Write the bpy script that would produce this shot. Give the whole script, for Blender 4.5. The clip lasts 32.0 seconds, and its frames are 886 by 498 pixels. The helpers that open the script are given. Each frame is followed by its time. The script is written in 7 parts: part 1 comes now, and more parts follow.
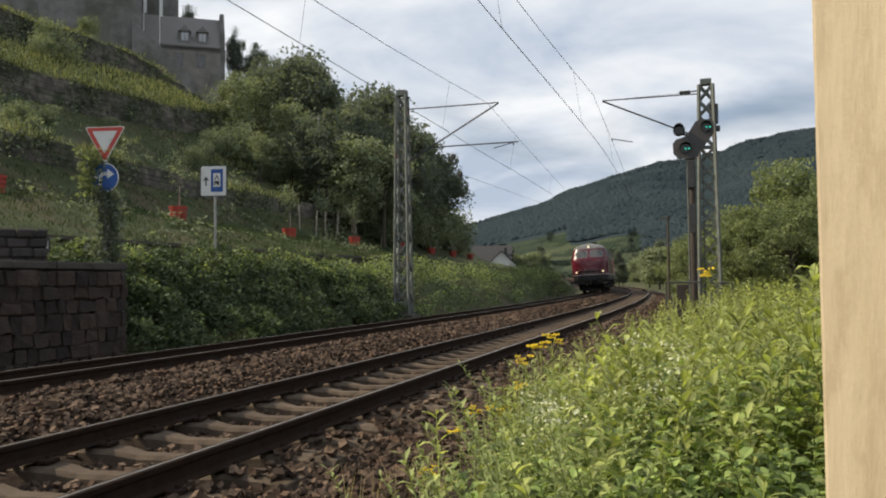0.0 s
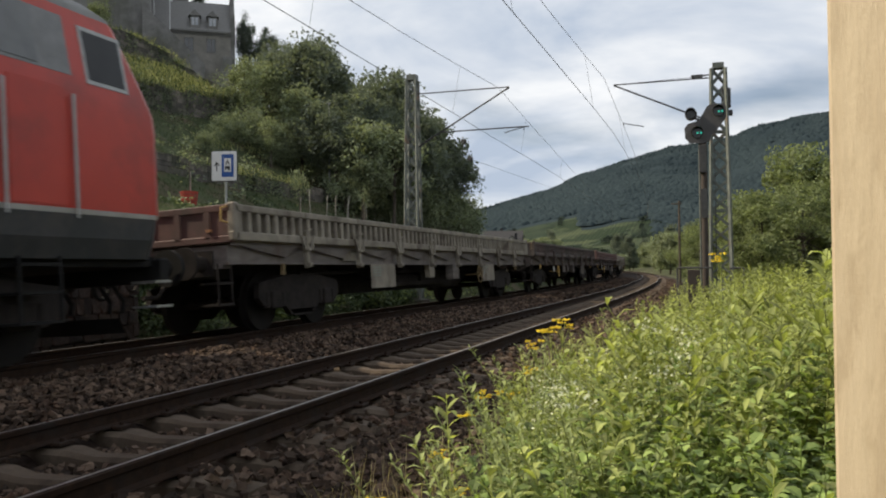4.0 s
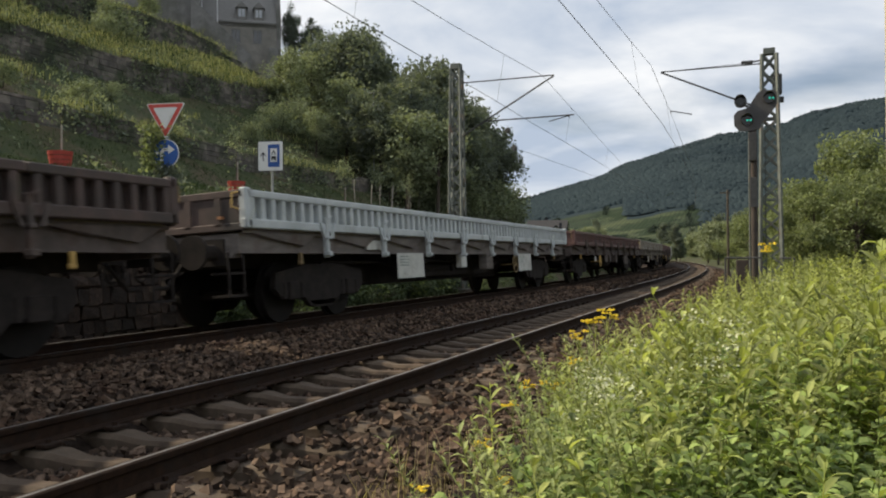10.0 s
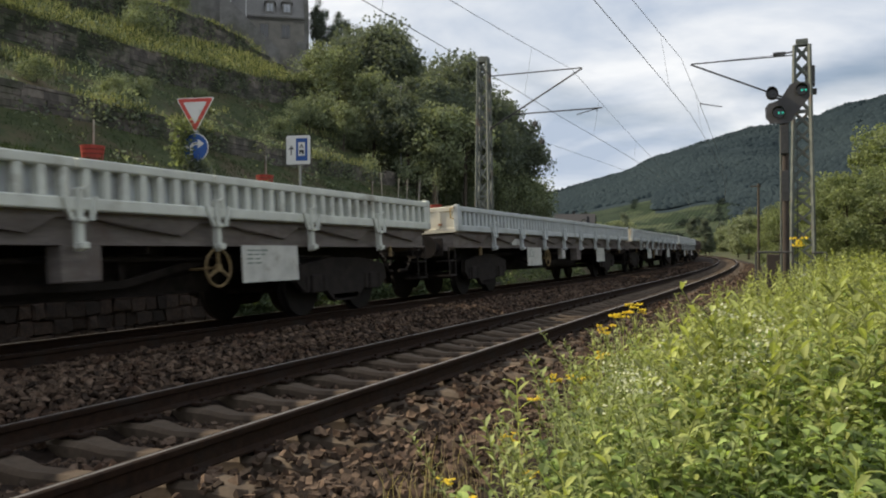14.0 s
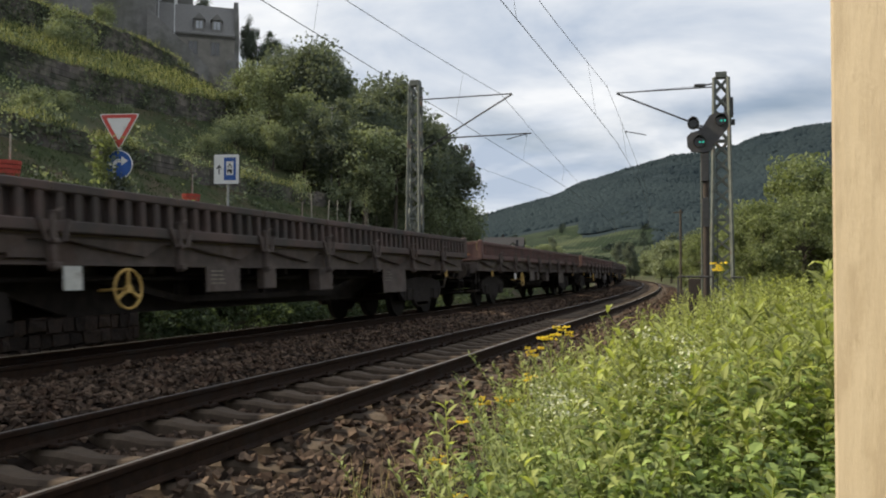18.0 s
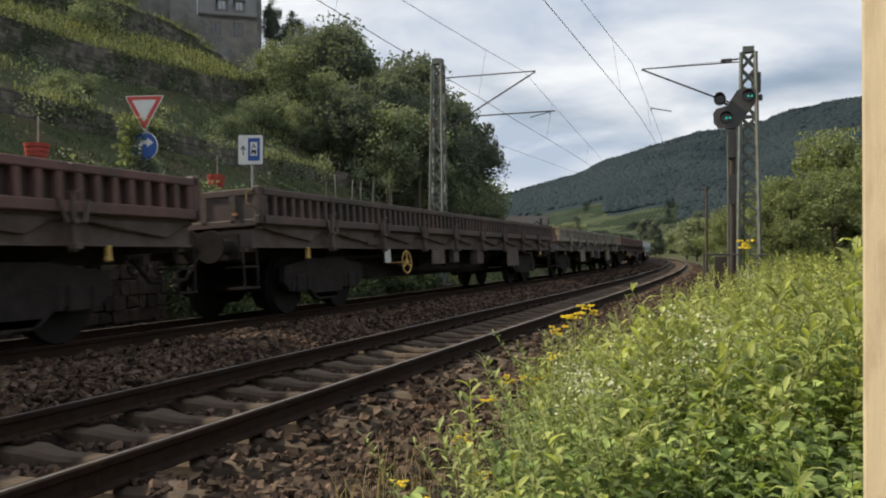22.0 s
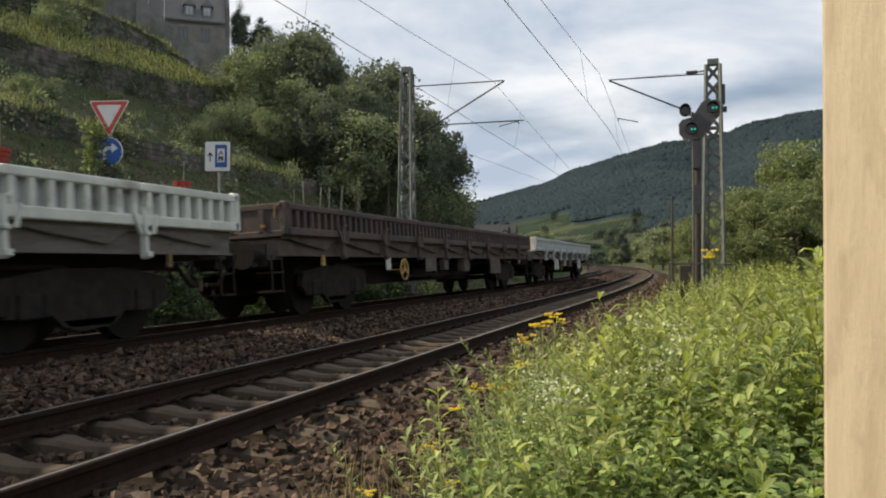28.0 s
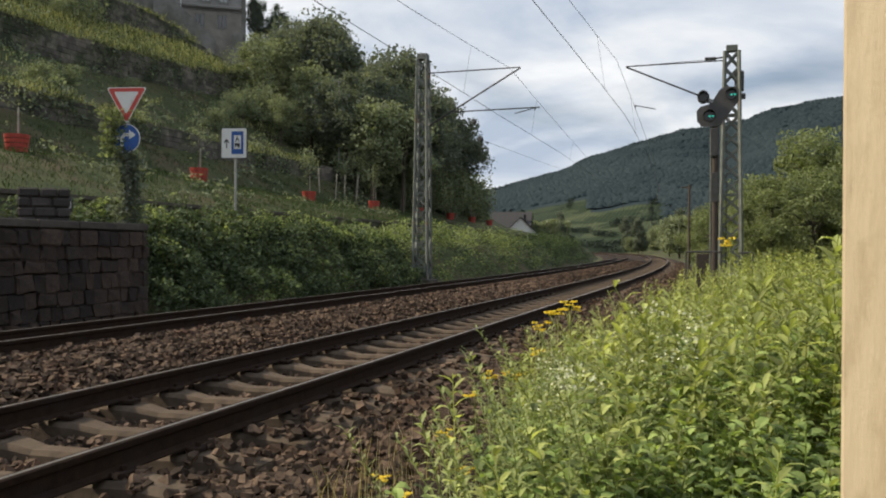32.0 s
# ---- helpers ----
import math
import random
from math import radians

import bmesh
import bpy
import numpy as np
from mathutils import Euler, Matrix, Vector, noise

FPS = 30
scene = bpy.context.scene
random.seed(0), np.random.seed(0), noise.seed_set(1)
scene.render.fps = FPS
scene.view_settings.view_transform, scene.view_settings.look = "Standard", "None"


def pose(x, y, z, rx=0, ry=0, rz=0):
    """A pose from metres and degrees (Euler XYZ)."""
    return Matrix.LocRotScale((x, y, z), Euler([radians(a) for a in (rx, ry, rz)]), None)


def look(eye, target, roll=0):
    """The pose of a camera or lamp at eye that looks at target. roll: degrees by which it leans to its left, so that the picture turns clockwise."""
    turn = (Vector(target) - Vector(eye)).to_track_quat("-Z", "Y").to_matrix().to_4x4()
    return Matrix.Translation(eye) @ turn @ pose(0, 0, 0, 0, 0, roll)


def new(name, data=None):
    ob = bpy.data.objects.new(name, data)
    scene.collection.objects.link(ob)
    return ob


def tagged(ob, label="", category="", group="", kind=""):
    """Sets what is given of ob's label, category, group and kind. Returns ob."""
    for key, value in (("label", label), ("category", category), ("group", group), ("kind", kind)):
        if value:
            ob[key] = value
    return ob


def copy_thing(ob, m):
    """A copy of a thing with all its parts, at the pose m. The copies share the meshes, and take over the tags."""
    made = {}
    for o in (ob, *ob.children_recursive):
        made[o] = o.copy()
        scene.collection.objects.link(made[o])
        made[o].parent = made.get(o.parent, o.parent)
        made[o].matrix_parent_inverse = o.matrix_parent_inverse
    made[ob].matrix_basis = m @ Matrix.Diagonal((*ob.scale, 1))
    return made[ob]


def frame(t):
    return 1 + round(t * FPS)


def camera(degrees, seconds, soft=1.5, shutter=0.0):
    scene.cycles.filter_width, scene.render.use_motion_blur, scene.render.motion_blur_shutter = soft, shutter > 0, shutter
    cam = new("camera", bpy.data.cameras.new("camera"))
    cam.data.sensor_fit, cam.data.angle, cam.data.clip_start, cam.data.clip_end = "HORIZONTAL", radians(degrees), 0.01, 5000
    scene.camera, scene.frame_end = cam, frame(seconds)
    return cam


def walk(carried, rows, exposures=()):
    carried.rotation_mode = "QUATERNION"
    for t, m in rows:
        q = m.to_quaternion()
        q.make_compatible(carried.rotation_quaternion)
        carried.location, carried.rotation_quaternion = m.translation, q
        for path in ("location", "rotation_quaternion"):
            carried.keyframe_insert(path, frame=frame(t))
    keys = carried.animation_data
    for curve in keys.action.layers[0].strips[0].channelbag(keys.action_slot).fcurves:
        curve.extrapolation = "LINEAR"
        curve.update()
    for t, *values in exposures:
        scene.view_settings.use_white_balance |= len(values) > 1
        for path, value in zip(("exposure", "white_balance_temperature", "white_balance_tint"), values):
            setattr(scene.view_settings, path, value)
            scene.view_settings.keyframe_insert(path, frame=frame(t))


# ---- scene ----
EYE = (0.0, 0.0, 1.051)          # metres above the rail tops of the near track
cam = camera(57.12, 32.0, soft=2.0, shutter=0.08)


def aim(yaw, pitch, roll):
    y, p = radians(yaw), radians(pitch)
    far = (EYE[0] - 100 * math.sin(y) * math.cos(p), EYE[1] + 100 * math.cos(y) * math.cos(p), EYE[2] + 100 * math.sin(p))
    return look(EYE, far, roll)


# seconds, yaw, pitch, roll of the hand-held camera that leans on the post
VIEW = [
    (0, 17.91, 2.344, -0.551), (0.5, 17.592, 2.125, -0.712), (1, 17.788, 1.783, -0.662), (1.5, 18.87, 1.741, -0.598),
    (2, 19.08, 1.449, -0.562), (2.5, 18.857, 1.42, -0.544), (4.5, 18.454, 1.136, -0.449), (5, 17.864, 0.78, -0.441),
    (5.5, 17.859, 0.557, -0.432), (6, 19.088, 0.357, -0.411), (6.5, 20.642, 0.176, -0.274), (7, 20.613, 0.112, -0.278),
    (7.5, 21.327, 0.087, -0.246), (8, 22.661, 0.37, -0.304), (8.5, 22.132, 0.457, -0.28), (9, 21.823, 0.501, -0.29),
    (9.5, 21.54, 0.551, -0.35), (10, 21.732, 0.576, -0.346), (10.5, 22.015, 0.594, -0.329), (11, 22.452, 0.577, -0.335),
    (11.5, 23.075, 0.406, -0.325), (12, 23.407, 0.231, -0.258), (12.5, 23.599, 0.115, -0.213), (13, 23.553, 0.089, -0.178),
    (13.5, 23.473, 0.098, -0.218), (15.5, 25.751, 0.623, -0.21), (16, 26.783, 0.805, -0.196), (16.5, 27.206, 0.781, -0.087),
    (17, 26.722, 0.919, 0.04), (17.5, 24.03, 2.142, 0.307), (18, 18.715, 1.705, 0.213), (18.5, 16.286, 1.327, -0.217),
    (19, 16.058, 1.312, -0.311), (19.5, 16.154, 1.339, -0.219), (20, 16.563, 1.283, -0.299), (20.5, 18.065, 0.896, -0.182),
    (21, 19.321, 0.573, -0.087), (21.5, 19.544, 0.398, -0.047), (22, 20.377, 0.232, -0.074), (22.5, 20.985, 0.302, -0.075),
    (23, 21.453, 0.359, -0.026), (23.5, 21.075, 0.353, -0.041), (24, 20.413, -0.476, 0.509), (24.5, 19.868, 0.505, 0.486),
    (25, 18.726, 0.475, 0.243), (25.5, 19.11, 0.433, 0.216), (26, 18.961, 0.494, 0.182), (26.5, 18.495, 0.685, 0.189),
    (28.5, 18.133, 0.817, 0.126), (29, 18.101, 0.817, 0.122), (29.5, 18.183, 0.709, 0.163), (30, 18.387, 0.31, 0.117),
    (30.5, 18.927, 0.137, 0.27), (31, 19.201, -0.031, 0.27), (31.5, 19.173, -0.151, 0.312), (32, 19.239, -0.089, 0.352),
]
walk(cam, [(t, aim(y, p, r)) for t, y, p, r in VIEW])

# ---- world and sun ----
SUN_AZ, SUN_EL = radians(261), radians(40)      # clockwise from +y; from the left, behind the camera
world = bpy.data.worlds.new("sky")
scene.world = world
world.use_nodes = True


def world_nodes():
    nt = world.node_tree
    nt.nodes.clear()
    n = nt.nodes.new
    ln = nt.links.new
    out, bg = n("ShaderNodeOutputWorld"), n("ShaderNodeBackground")
    sky = n("ShaderNodeTexSky")
    sky.sky_type, sky.sun_disc = "NISHITA", False
    sky.sun_elevation, sky.sun_rotation = SUN_EL, SUN_AZ
    sky.air_density, sky.dust_density = 1.0, 2.0
    co, sep, add, div = n("ShaderNodeTexCoord"), n("ShaderNodeSeparateXYZ"), n("ShaderNodeMath"), n("ShaderNodeVectorMath")
    ln(co.outputs["Generated"], sep.inputs[0])
    add.operation, add.inputs[1].default_value = "ADD", 0.22
    ln(sep.outputs["Z"], add.inputs[0])
    div.operation = "DIVIDE"
    comb = n("ShaderNodeCombineXYZ")
    for k in range(3):
        ln(add.outputs[0], comb.inputs[k])
    ln(co.outputs["Generated"], div.inputs[0])
    ln(comb.outputs[0], div.inputs[1])
    big, small = n("ShaderNodeTexNoise"), n("ShaderNodeTexNoise")
    for tex, sc, de, di in ((big, 0.9, 8, 0.3), (small, 1.7, 8, 0.35)):
        tex.inputs["Scale"].default_value, tex.inputs["Detail"].default_value = sc, de
        tex.inputs["Roughness"].default_value, tex.inputs["Distortion"].default_value = 0.52, di
        ln(div.outputs[0], tex.inputs["Vector"])
    cover = n("ShaderNodeValToRGB")
    cover.color_ramp.elements[0].position, cover.color_ramp.elements[1].position = 0.24, 0.46
    ln(big.outputs["Fac"], cover.inputs[0])
    shade = n("ShaderNodeValToRGB")
    e = shade.color_ramp.elements
    e[0].position, e[0].color = 0.36, (5.3, 6.2, 7.6, 1)
    e[1].position, e[1].color = 0.66, (10.9, 11.0, 11.1, 1)
    ln(small.outputs["Fac"], shade.inputs[0])
    mix = n("ShaderNodeMix")
    mix.data_type = "RGBA"
    ln(cover.outputs[0], mix.inputs[0])
    ln(sky.outputs[0], mix.inputs[6])
    ln(shade.outputs[0], mix.inputs[7])
    bg.inputs["Strength"].default_value = 0.078
    ln(mix.outputs[2], bg.inputs["Color"])
    ln(bg.outputs[0], out.inputs[0])


scene.view_settings.exposure = 0.24
world_nodes()
sun = new("sun", bpy.data.lights.new("sun", "SUN"))
sun.data.energy, sun.data.angle, sun.data.color = 5.0, radians(1.0), (1.0, 0.88, 0.68)
sun.matrix_world = look((0, 0, 60), (-math.sin(SUN_AZ) * 100, -math.cos(SUN_AZ) * 100, 60 - 100 * math.tan(SUN_EL)))


# ---- materials ----
def ramp(nt, fac, stops):
    r = nt.nodes.new("ShaderNodeValToRGB")
    while len(r.color_ramp.elements) < len(stops):
        r.color_ramp.elements.new(0.5)
    for el, (pos, col) in zip(r.color_ramp.elements, stops):
        el.position, el.color = pos, (*col, 1)
    nt.links.new(fac, r.inputs[0])
    return r.outputs[0]


def noise_tex(nt, co, scale, detail=6, rough=0.6, stretch=None):
    tex = nt.nodes.new("ShaderNodeTexNoise")
    tex.inputs["Scale"].default_value, tex.inputs["Detail"].default_value, tex.inputs["Roughness"].default_value = scale, detail, rough
    if stretch:
        m = nt.nodes.new("ShaderNodeMapping")
        m.inputs["Scale"].default_value = stretch
        nt.links.new(co, m.inputs[0])
        co = m.outputs[0]
    nt.links.new(co, tex.inputs["Vector"])
    return tex.outputs["Fac"]


def mixed(nt, fac, a, b, blend="MIX"):
    m = nt.nodes.new("ShaderNodeMix")
    m.data_type, m.blend_type = "RGBA", blend
    for sock, v in ((m.inputs[0], fac), (m.inputs[6], a), (m.inputs[7], b)):
        if isinstance(v, (int, float)):
            sock.default_value = v
        elif isinstance(v, tuple):
            sock.default_value = (*v, 1)
        else:
            nt.links.new(v, sock)
    return m.outputs[2]


def material(name, dark, light, scale=6.0, rough=0.8, bump=0.2, metal=0.0, stain=None, stain_scale=0.8, stain_at=(0.5, 0.7), stretch=None,
             stain_stretch=None, fine=None, vary=0.0, island=0.0, leaf=0.0, glow=None, spec=0.5, world_co=False, cells=None):
    """Two-tone grain, patches of a second colour, fine relief; vary: value spread from object to object; island: from piece to piece; leaf: share of light let through."""
    mt = bpy.data.materials.new(name)
    mt.use_nodes = True
    nt = mt.node_tree
    p, out = nt.nodes["Principled BSDF"], nt.nodes["Material Output"]
    if world_co:
        co = nt.nodes.new("ShaderNodeNewGeometry").outputs["Position"]
    else:
        co = nt.nodes.new("ShaderNodeTexCoord").outputs["Object"]
    grain = noise_tex(nt, co, scale, 7, 0.62, stretch)
    col = ramp(nt, grain, ((0.3, dark), (0.7, light)))
    if stain:
        mask = ramp(nt, noise_tex(nt, co, stain_scale, 6, 0.65, stain_stretch), ((stain_at[0], (0, 0, 0)), (stain_at[1], (1, 1, 1))))
        col = mixed(nt, mask, col, stain)
    if cells:
        # plots of different growth with planted rows
        vor, m = nt.nodes.new("ShaderNodeTexVoronoi"), nt.nodes.new("ShaderNodeMapping")
        m.inputs["Scale"].default_value = (cells, cells * 0.55, cells)
        m.inputs["Rotation"].default_value = (0, 0, 0.5)
        vor.inputs["Scale"].default_value = 1.0
        nt.links.new(co, m.inputs[0])
        nt.links.new(m.outputs[0], vor.inputs["Vector"])
        plot = ramp(nt, vor.outputs["Color"], ((0.3, (0.6, 0.65, 0.65)), (0.62, (1.5, 1.3, 1.1))))
        col = mixed(nt, 1.0, col, plot, "MULTIPLY")
        wave = nt.nodes.new("ShaderNodeTexWave")
        wave.inputs["Scale"].default_value, wave.inputs["Distortion"].default_value = 0.16, 1.5
        nt.links.new(m.inputs[0].links[0].from_socket, wave.inputs["Vector"])
        rows = ramp(nt, wave.outputs["Fac"], ((0.3, (0.8, 0.8, 0.82)), (0.7, (1.15, 1.15, 1.1))))
        col = mixed(nt, 1.0, col, rows, "MULTIPLY")
    for amount, node, socket in ((vary, "ShaderNodeObjectInfo", "Random"), (island, "ShaderNodeNewGeometry", "Random Per Island")):
        if amount:
            src = nt.nodes.new(node).outputs[socket]
            v = ramp(nt, src, ((0.0, (1 - amount,) * 3), (1.0, (1 + amount, 1 + amount * 0.93, 1 + amount * 0.8))))
            col = mixed(nt, 1.0, col, v, "MULTIPLY")
    nt.links.new(col, p.inputs["Base Color"])
    p.inputs["Metallic"].default_value = metal
    p.inputs["Specular IOR Level"].default_value = spec
    rr = nt.nodes.new("ShaderNodeMapRange")
    rr.inputs["To Min"].default_value, rr.inputs["To Max"].default_value = max(rough - 0.12, 0.03), min(rough + 0.12, 1.0)
    nt.links.new(grain, rr.inputs["Value"])
    nt.links.new(rr.outputs[0], p.inputs["Roughness"])
    if bump:
        b = nt.nodes.new("ShaderNodeBump")
        b.inputs["Strength"].default_value, b.inputs["Distance"].default_value = bump, 0.02
        nt.links.new(noise_tex(nt, co, fine or scale * 4, 8, 0.7, stretch), b.inputs["Height"])
        nt.links.new(b.outputs[0], p.inputs["Normal"])
    if leaf:
        tr, mx = nt.nodes.new("ShaderNodeBsdfTranslucent"), nt.nodes.new("ShaderNodeMixShader")
        warm = mixed(nt, 1.0, col, (1.12, 1.15, 0.6), "MULTIPLY")
        nt.links.new(warm, tr.inputs[0])
        mx.inputs[0].default_value = leaf
        nt.links.new(p.outputs[0], mx.inputs[1])
        nt.links.new(tr.outputs[0], mx.inputs[2])
        nt.links.new(mx.outputs[0], out.inputs[0])
    if glow:
        p.inputs["Emission Color"].default_value, p.inputs["Emission Strength"].default_value = (*glow[0], 1), glow[1]
    return mt


M = {}
M["soil"] = material("soil", (0.035, 0.028, 0.02), (0.09, 0.075, 0.055), 5, 0.95, 0.5, stain=(0.05, 0.07, 0.02), stain_scale=0.5, world_co=True)
M["grass_ground"] = material("grass_ground", (0.034, 0.046, 0.022), (0.078, 0.09, 0.042), 1.3, 0.95, 0.6, stain=(0.09, 0.074, 0.047), stain_scale=0.35, stain_at=(0.47, 0.64), spec=0.1, fine=8, world_co=True)
M["ballast_bed"] = material("ballast_bed", (0.016, 0.0115, 0.009), (0.052, 0.037, 0.029), 16, 0.95, 1.0, fine=30, world_co=True, spec=0.1)
M["stone"] = material("ballast_stone", (0.038, 0.026, 0.019), (0.125, 0.09, 0.068), 14, 0.95, 0.4, stain=(0.055, 0.03, 0.02), stain_scale=2.5, stain_at=(0.5, 0.7), island=0.7, spec=0.15)
M["concrete"] = material("sleeper_concrete", (0.054, 0.04, 0.029), (0.125, 0.096, 0.07), 9, 0.9, 0.35, stain=(0.06, 0.04, 0.028), stain_scale=2.2, stain_at=(0.48, 0.75), vary=0.18, spec=0.2)
M["rail_rust"] = material("rail_rust", (0.014, 0.0085, 0.006), (0.034, 0.0195, 0.0125), 14, 0.92, 0.3, spec=0.12, stain=(0.025, 0.02, 0.017), stain_scale=3)
M["rail_top"] = material("polished_rail", (0.2, 0.19, 0.175), (0.32, 0.3, 0.28), 10, 0.4, 0.05, 0.85, stretch=(4, 0.3, 4))
M["wall_stone"] = material("wall_stone", (0.022, 0.0145, 0.0115), (0.064, 0.041, 0.032), 7, 0.95, 0.9, stain=(0.026, 0.019, 0.016), stain_scale=2.2, stain_at=(0.45, 0.6), vary=0.55)
M["mortar"] = material("mortar", (0.025, 0.018, 0.015), (0.05, 0.036, 0.03), 8, 0.95, 0.4)
M["cap_stone"] = material("cap_stone", (0.04, 0.034, 0.03), (0.085, 0.073, 0.063), 6, 0.92, 0.4, stain=(0.05, 0.06, 0.035), vary=0.2)
M["terrace_stone"] = material("terrace_stone", (0.075, 0.067, 0.06), (0.19, 0.168, 0.148), 2.4, 0.95, 0.9, stain=(0.035, 0.045, 0.022), stain_scale=0.5, stain_at=(0.42, 0.6), fine=7, island=0.4)
M["mast_steel"] = material("mast_steel", (0.085, 0.096, 0.088), (0.16, 0.175, 0.158), 5, 0.65, 0.15, 0.25, stain=(0.15, 0.09, 0.06), stain_scale=2.5, stain_at=(0.56, 0.72))
M["dark_steel"] = material("dark_steel", (0.035, 0.035, 0.036), (0.075, 0.074, 0.074), 8, 0.6, 0.1, 0.3)
M["wire"] = material("copper_wire", (0.03, 0.035, 0.035), (0.06, 0.07, 0.066), 5, 0.6, 0.0, 0.5)
M["bark"] = material("bark", (0.03, 0.023, 0.017), (0.1, 0.08, 0.06), 8, 0.95, 0.8, stretch=(3, 3, 0.6))
# lifted, bluish greens: haze over the hillside wood is in the leaf colour
M["leaf_dark"] = material("leaf_dark", (0.1, 0.12, 0.107), (0.165, 0.19, 0.16), 0.7, 0.85, 0, island=0.22, leaf=0.42, spec=0.15, world_co=True)
M["leaf_mid"] = material("leaf_mid", (0.165, 0.195, 0.13), (0.28, 0.315, 0.2), 0.7, 0.85, 0, island=0.35, leaf=0.3, spec=0.15, world_co=True)
M["leaf_light"] = material("leaf_light", (0.135, 0.165, 0.09), (0.25, 0.29, 0.155), 1.0, 0.8, 0, island=0.4, leaf=0.42, spec=0.2, world_co=True)
M["leaf_shrub"] = material("leaf_shrub", (0.15, 0.18, 0.125), (0.245, 0.28, 0.185), 0.7, 0.85, 0, island=0.35, leaf=0.3, spec=0.15, world_co=True)
M["weed"] = material("weed_leaf", (0.2, 0.24, 0.077), (0.43, 0.47, 0.17), 1.2, 0.6, 0, island=0.6, leaf=0.4, spec=0.25, world_co=True)
M["slope_grass"] = material("slope_grass", (0.034, 0.056, 0.026), (0.078, 0.104, 0.047), 1.0, 0.9, 0, island=0.4, leaf=0.2, spec=0.08, world_co=True)
# yellowish grass, with the sunlight on the terrace ledges added to its colour
M["straw"] = material("sunlit_straw_grass", (0.2, 0.22, 0.105), (0.36, 0.365, 0.18), 1.0, 0.9, 0, island=0.4, leaf=0.25, spec=0.1, world_co=True)
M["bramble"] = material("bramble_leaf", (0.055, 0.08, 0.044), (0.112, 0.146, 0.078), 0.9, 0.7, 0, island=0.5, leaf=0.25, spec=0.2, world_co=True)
# pale leaves, mixed in at random and used to paint sunlit mound tops
M["bramble_light"] = material("bramble_pale_sunlit_leaf", (0.155, 0.205, 0.09), (0.28, 0.33, 0.145), 0.9, 0.7, 0, island=0.4, leaf=0.35, spec=0.2, world_co=True)
M["dry"] = material("dry_grass", (0.3, 0.25, 0.13), (0.5, 0.42, 0.24), 3, 0.8, 0, island=0.3, leaf=0.3)
M["yellow"] = material("tansy_flower", (0.62, 0.44, 0.01), (0.85, 0.64, 0.03), 20, 0.7, 0.3, island=0.2)
# bluish tone: distance haze over the hill is put into the colour
M["forest"] = material("hazy_far_forest", (0.02, 0.03, 0.036), (0.032, 0.045, 0.05), 0.02, 0.95, 0.8, fine=0.25, spec=0.03, world_co=True)
M["vineyard"] = material("vineyard_field", (0.018, 0.03, 0.022), (0.048, 0.064, 0.04), 0.05, 0.95, 0.5, spec=0.05, stain=(0.015, 0.026, 0.017), stain_scale=0.035, stain_at=(0.52, 0.56), fine=0.6, world_co=True, cells=0.022)
M["post_wood"] = material("planed_pine", (0.42, 0.335, 0.22), (0.55, 0.455, 0.315), 4, 0.6, 0.2, stain=(0.42, 0.335, 0.22), stain_scale=14, stain_at=(0.48, 0.6), stretch=(6, 6, 0.9), stain_stretch=(4, 4, 1.2), fine=30)


